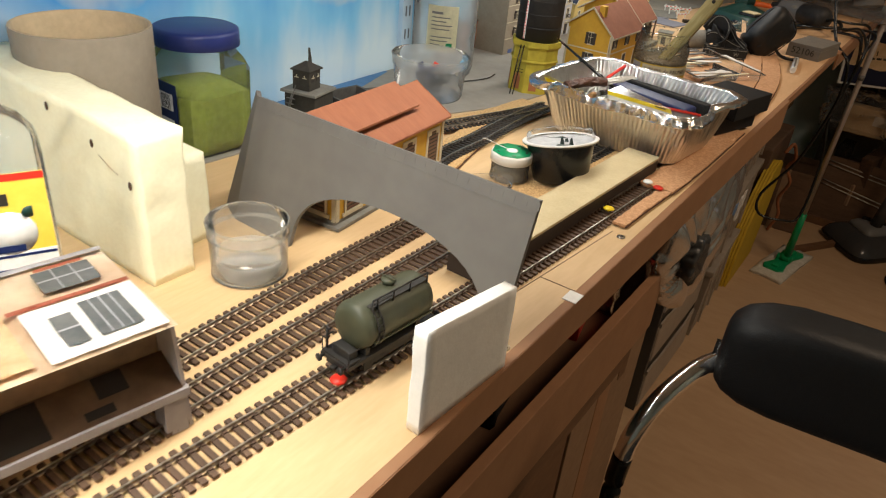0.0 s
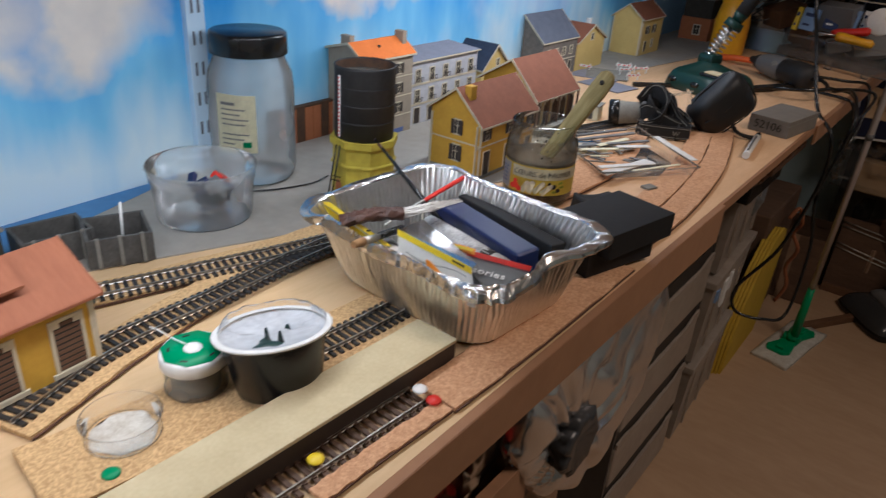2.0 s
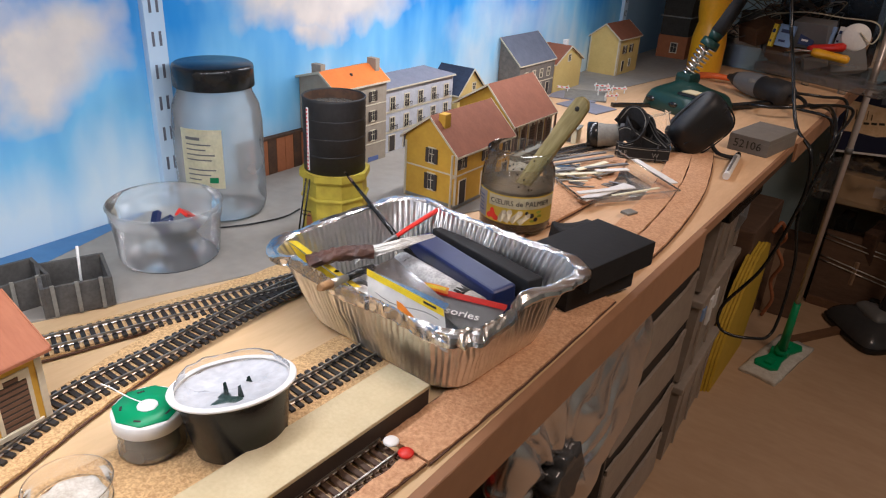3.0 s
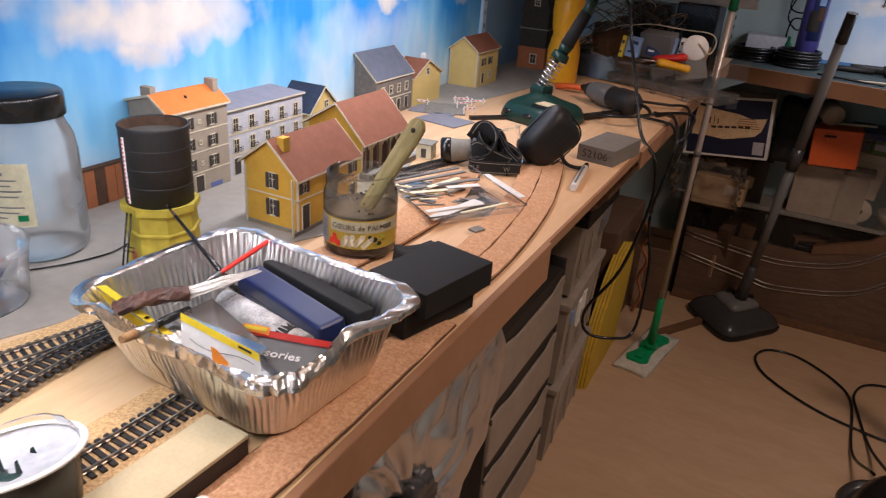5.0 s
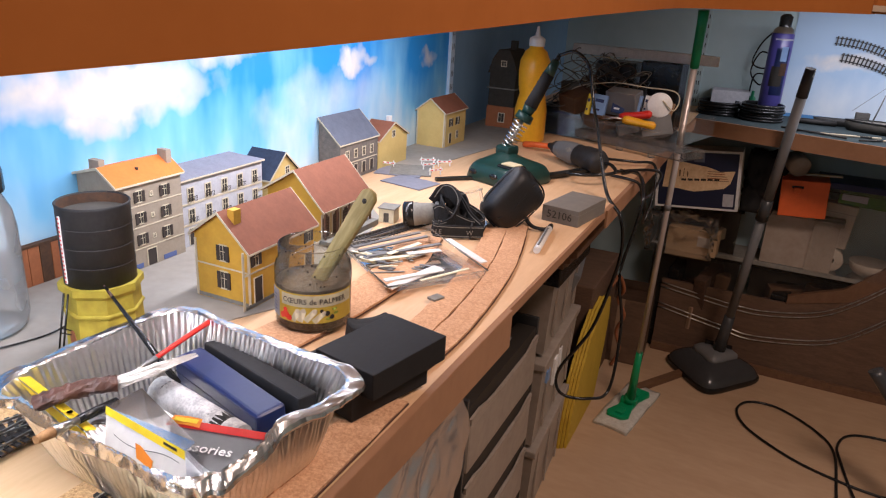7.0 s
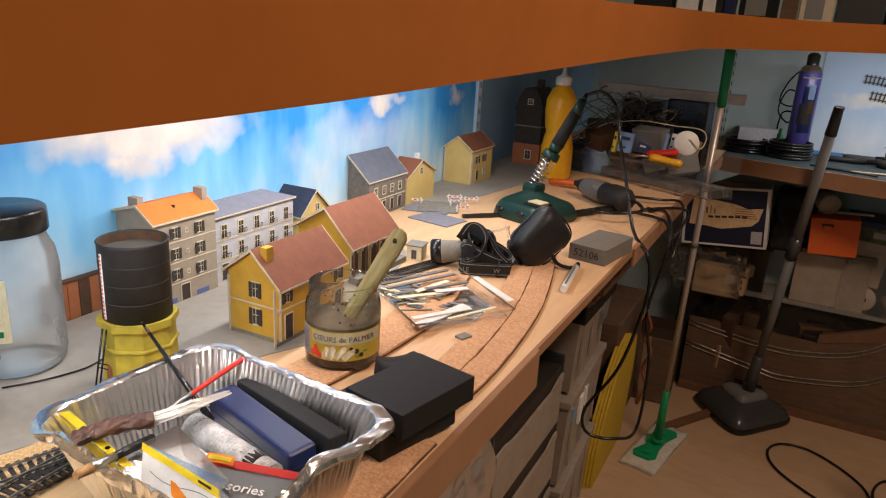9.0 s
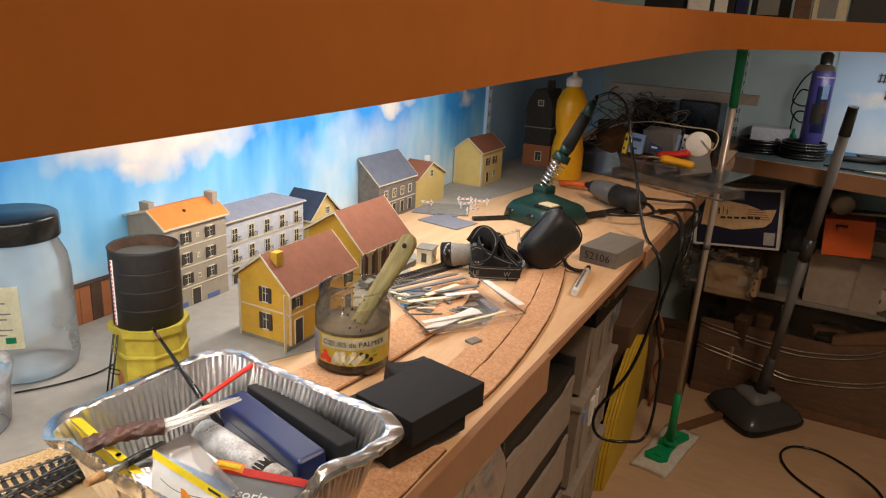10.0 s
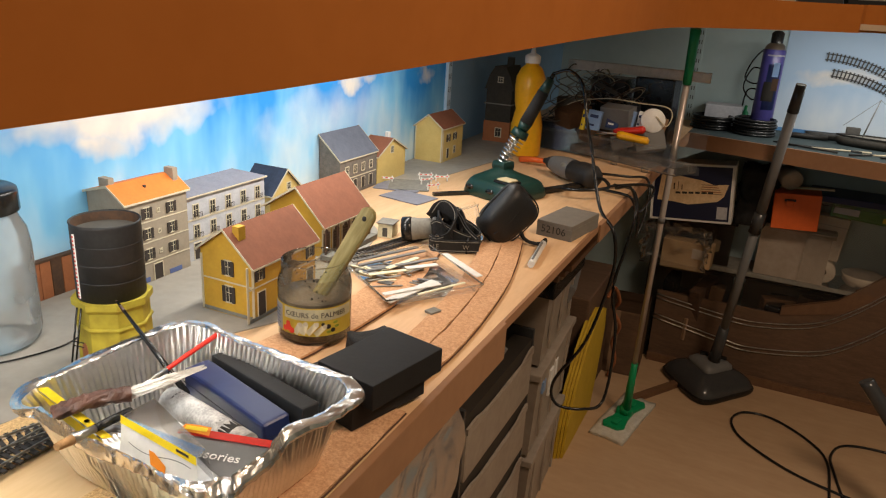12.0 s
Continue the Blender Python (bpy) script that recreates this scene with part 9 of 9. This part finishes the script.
for k, (u, w, h) in enumerate(((-0.078, 0.008, 0.030), (-0.060, 0.010, 0.022), (-0.046, 0.005, 0.028), (-0.034, 0.007, 0.018))):
    part("letter_shape", box(u, u + w * 0.45, -0.0008, 0.0004, 0.114, 0.114 + h), M["rust"], pic)
for k in range(5):
    part("drawn_slat", box(0.030, 0.098 - 0.004 * k, -0.0007, 0.0004, 0.104 + 0.0075 * k, 0.1065 + 0.0075 * k), M["brick" if k % 2 else "carton"], pic)
part("white_panel", box(0.085, 0.118, -0.0022, -0.0010, 0.020, 0.062), M["pale_wall"], ps)
part("blue_badge", box(-0.015, 0.018, -0.0034, -0.0010, 0.165, 0.192), M["slate"], ps)
ob_ = thing("orange_box", "orange plastic tool box on a grey bin", "tool box", pose(0.958, 3.39, 0.612, 0, -4, 0))
part("box", box(-0.070, 0.070, 0.0, 0.14, 0.0, 0.120, 0.003), M["orange"], ob_)
part("catch", box(-0.032, -0.010, -0.012, 0.0, 0.080, 0.098, 0.003), M["orange"], ob_)
part("slot", box(-0.038, -0.004, -0.0015, 0.0003, 0.094, 0.102), M["ink"], ob_)
solo("dark_jacket", rough_block(-0.07, 0.05, -0.05, 0.05, 0, 0.20, 10, 0.02, 44), M["black_cloth"], "dark cloth stuffed between the boxes", "cloth", pose(0.842, 3.50, 0.586))
solo("clear_bag", rough_block(-0.11, 0.11, -0.06, 0.04, 0, 0.13, 10, 0.03, 51), M["film"], "crumpled clear plastic bag under the carton", "plastic bag", pose(0.60, 3.40, 0.42))

# ---- on the far shelf ----
for x, y, n in ((0.640, 3.475, 5), (0.775, 3.44, 6)):
    cl = thing("cable_coil", "coil of thick black cable on the far shelf", "cable coil", pose(x, y, T), "cable coils")
    for k in range(n):
        rr = 0.066 - 0.002 * (k % 3)
        part("turn", rod([(rr * math.cos(a) + 0.002 * (k % 2), rr * math.sin(a), 0.005 + 0.0088 * k) for a in [2 * math.pi * j / 36 for j in range(37)]], 0.0050, 8), M["black_gloss"], cl)
cn = thing("spray_can", "dark blue spray can with a silver top", "spray can", pose(0.792, 3.50, T, 0, 0, 20) @ Matrix.Diagonal((1.05, 1.05, 1.13, 1.0)))
part("can", lathe([(0.0, 0.0), (0.031, 0.0), (0.033, 0.003), (0.033, 0.235), (0.031, 0.240)], 36), M["can"], cn)
part("shoulder", lathe([(0.032, 0.240), (0.027, 0.252), (0.018, 0.258)], 36), M["steel"], cn)
part("nozzle", lathe([(0.018, 0.256), (0.0185, 0.285), (0.010, 0.292), (0.0, 0.293)], 24), M["black_gloss"], cn)
part("swirl", patch(-0.02, 0.02, 0.07, 0.20, -0.0335, 0.0335), M["navy"], cn)
part("pale_print", patch(-0.006, 0.014, 0.165, 0.205, -0.0339, 0.0339), M["pale_blue"], cn)
part("dark_print", patch(-0.026, 0.010, 0.095, 0.150, -0.0338, 0.0338), M["ink"], cn)
part("red_print", patch(-0.002, 0.020, 0.125, 0.160, -0.0341, 0.0341), M["rust"], cn)
part("top_line", patch(-0.030, 0.030, 0.222, 0.226, -0.0338, 0.0338), M["pale_wall"], cn)
solo("wall_cable", rod(smooth_line([(0.79, 3.56, T + 0.285), (0.765, 3.56, T + 0.275), (0.73, 3.56, T + 0.23), (0.715, 3.56, T + 0.17), (0.755, 3.56, T + 0.155), (0.775, 3.56, T + 0.19), (0.735, 3.56, T + 0.205), (0.715, 3.56, T + 0.14), (0.75, 3.56, T + 0.10), (0.77, 3.56, T + 0.13), (0.73, 3.56, T + 0.13), (0.725, 3.57, T + 0.05), (0.75, 3.57, T + 0.004)], 8), 0.0028, 6), M["black_gloss"], "thin black cable looped beside the can", "cable")
solo("small_carton", box(-0.06, 0.06, -0.05, 0.05, 0, 0.075, 0.002), M["pale_wall"], "pale carton at the back of the far shelf", "carton", pose(0.665, 3.56, T, 0, 0, 4))
solo("small_bottle", lathe([(0.0, 0.0), (0.012, 0.0), (0.012, 0.05), (0.005, 0.06), (0.005, 0.075), (0.0, 0.076)], 16), M["green"], "small bottle at the back of the far shelf", "bottle", pose(0.735, 3.59, T))


def hung_track(x, z, r, a0, a1):
    """A curved piece of model track fixed to the wall."""
    tr_ = thing("wall_track", "curved piece of black model track on the far wall", "railway track", pose(x, CORNER - 0.010, z), "wall tracks")
    for off in (-0.009, 0.009):
        part("rail", rod([((r + off) * math.sin(a), 0, (r + off) * math.cos(a) - r) for a in [math.radians(a0 + (a1 - a0) * k / 24) for k in range(25)]], 0.0016, 6), M["black_gloss"], tr_)
    for k in range(22):
        a = math.radians(a0 + (a1 - a0) * (k + 0.5) / 22)
        part("sleeper", box(-0.0022, 0.0022, -0.002, 0.002, -0.015, 0.015), M["sleeper_black"], tr_).matrix_basis = pose(r * math.sin(a), 0, r * math.cos(a) - r, 0, math.degrees(a), 0)


hung_track(0.931, 1.158, 0.50, 2, 32)
hung_track(0.940, 1.108, 0.50, 4, 34)
boat = thing("model_boat", "broad dark model boat with a grey deck and a crane mast", "model boat", pose(1.185, 3.415, T, 0, 0, -10))


def hull_ring(k, m):
    """An outline pointed at the bow and square at the stern."""
    return [(0.17 * k * x, 0.045 * m * y) for x, y in ((1.0, -0.8), (0.6, -1.0), (0.0, -1.0), (-0.5, -0.85), (-0.85, -0.45), (-1.0, 0.0), (-0.85, 0.45), (-0.5, 0.85), (0.0, 1.0), (0.6, 1.0), (1.0, 0.8))]


part("hull", loft([(hull_ring(0.93, 0.8), 0.0), (hull_ring(0.98, 0.95), 0.010), (hull_ring(1.0, 1.0), 0.026)], True, True), M["sooty"], boat)
part("deck", loft([(hull_ring(0.99, 0.99), 0.0262), (hull_ring(0.97, 0.96), 0.0300)], True, True), M["grey_light"], boat, "worn grey deck")
part("bulwark", rod([(x, y, 0.032) for x, y in hull_ring(0.985, 0.985)] + [(hull_ring(0.985, 0.985)[0][0], hull_ring(0.985, 0.985)[0][1], 0.032)], 0.0025, 6), M["dark_metal"], boat)
part("deck_house", box(0.06, 0.13, -0.022, 0.022, 0.030, 0.060, 0.003), M["brick"], boat)
part("hatch", box(-0.02, 0.03, -0.016, 0.016, 0.030, 0.036, 0.001), M["trim"], boat)
for dy in (-0.016, 0.016):
    part("mast_leg", rod([(-0.095, dy, 0.030), (-0.070, 0, 0.150)], 0.0016, 6), M["grey_plastic"], boat)
part("jib", rod([(-0.070, 0, 0.148), (-0.155, 0, 0.060)], 0.0008, 5), M["grey_plastic"], boat)
part("stay", rod([(-0.070, 0, 0.148), (0.05, 0, 0.060)], 0.0006, 4), M["grey_plastic"], boat)
small = thing("small_boat", "small dark grey model boat behind the large one", "model boat", pose(1.03, 3.515, T, 0, 0, 4))
part("hull", loft([([(0.10 * k * math.cos(a), 0.018 * k * math.sin(a)) for a in [2 * math.pi * j / 24 for j in range(24)]], z) for k, z in ((0.8, 0.0), (0.96, 0.012), (1.0, 0.022))], True, True), M["dark_metal"], small)
part("deck_house", box(0.020, 0.060, -0.010, 0.010, 0.022, 0.048, 0.002), M["grey_model"], small)
rng = random.Random(77)
for k in range(9):
    l = rng.uniform(0.04, 0.11)
    solo("wood_stick", rod([(-l, 0, 0), (l, 0, 0)], 0.003, 6), M[rng.choice(("wood", "trim", "dark_metal", "white"))], "thin stick lying on the far shelf", "stick", pose(0.93 + 0.05 * k, 3.27 + rng.uniform(-0.02, 0.06) - 0.02 * k * 0.3, T + 0.004, 0, 0, rng.uniform(-40, 40)), "loose sticks")
solo("black_tube", rod([(-0.07, 0, 0.009), (0.07, 0, 0.009)], 0.009, 12), M["dark_metal"], "short black tube lying on the far shelf", "tube", pose(0.93, 3.475, T, 0, 0, 4))

# ---- boxes on the upper deck, beyond its front board ----
for x, w, h, mat, spot, lab in ((0.30, 0.12, 0.13, "black", "", "black box on the upper deck"), (0.408, 0.065, 0.15, "paper", "", "white box on the upper deck"), (0.478, 0.070, 0.16, "black", "paper", "black printed box on the upper deck"), (0.532, 0.032, 0.15, "navy", "", "narrow blue box on the upper deck"), (0.615, 0.11, 0.16, "black_gloss", "steel", "shiny black box on the upper deck"), (0.700, 0.045, 0.15, "board_dark", "", "dark brown box on the upper deck"), (0.772, 0.090, 0.15, "trim", "grey_print", "pale carton on the upper deck"), (0.885, 0.12, 0.16, "vac", "", "dark grey box on the upper deck"), (1.03, 0.15, 0.16, "black", "steel", "black box on the upper deck"), (1.21, 0.16, 0.18, "dark_navy", "", "dark blue box on the upper deck")):
    dbx = thing("deck_box", lab, "box", pose(x, 3.36, 1.2602, 0, 0, 3), "boxes on the deck")
    part("carton", box(-w / 2, w / 2, -0.05, 0.05, 0, h, 0.003), M[mat], dbx)
    part("lid_seam", box(-w / 2 - 0.0005, w / 2 + 0.0005, -0.0505, 0.0505, h - 0.022, h - 0.021), M["ink" if mat != "black" else "grey_print"], dbx)
    if spot:
        part("printed_panel", box(-w * 0.34, w * 0.20, -0.0512, -0.0498, h * 0.42, h * 0.80), M[spot], dbx)

# ---- chair beside the board ----
chair = thing("padded_chair", "chair with a black padded back on chrome tubes", "chair", pose(0.90, 1.035, 0.0, 0, 0, 6.5))
back = bmesh.new()
bmesh.ops.create_cube(back, size=1.0)
bmesh.ops.subdivide_edges(back, edges=back.edges[:], cuts=9, use_grid_fill=True)
for v in back.verts:
    p = v.co * 2
    k = 5.0
    nrm = (abs(p.x) ** 9 + abs(p.y) ** k + abs(p.z) ** k) ** (1 / 6)
    q = p / max(nrm, 1e-6) if nrm > 1e-6 else p
    q = Vector((max(-1, min(1, q.x)), max(-1, min(1, q.y)), max(-1, min(1, q.z))))
    v.co = (q.x * 0.222, q.y * 0.030 + 0.035 * (q.x ** 2) * -0.4, 0.812 + q.z * 0.050 - 0.008 * q.x)
for f in back.faces:
    f.smooth = True
part("backrest", back, M["leather"], chair, "black padded backrest")
for s in (-1, 1):
    part("chrome_tube", rod(smooth_line([(s * 0.215, -0.005, 0.800), (s * 0.235, -0.035, 0.795), (s * 0.255, -0.070, 0.775), (s * 0.266, -0.086, 0.742), (s * 0.269, -0.090, 0.715)], 8), 0.0088, 18), M["chrome"], chair)
    part("black_leg", rod(smooth_line([(s * 0.269, -0.090, 0.716), (s * 0.270, -0.092, 0.66), (s * 0.268, -0.085, 0.45), (s * 0.262, -0.09, 0.2), (s * 0.255, -0.12, 0.012), (s * 0.255, -0.40, 0.012)], 8), 0.0092, 14), M["black_gloss"], chair)
    part("tube_plug", lathe([(0.0, 0.0), (0.014, 0.0), (0.014, 0.012), (0.0, 0.012)], 18), M["black_gloss"], chair).matrix_basis = pose(s * 0.214, -0.003, 0.800, 0, 90 * s, 0)
part("seat", box(-0.21, 0.21, -0.47, -0.03, 0.42, 0.48, 0.02), M["leather"], chair, "black padded seat")
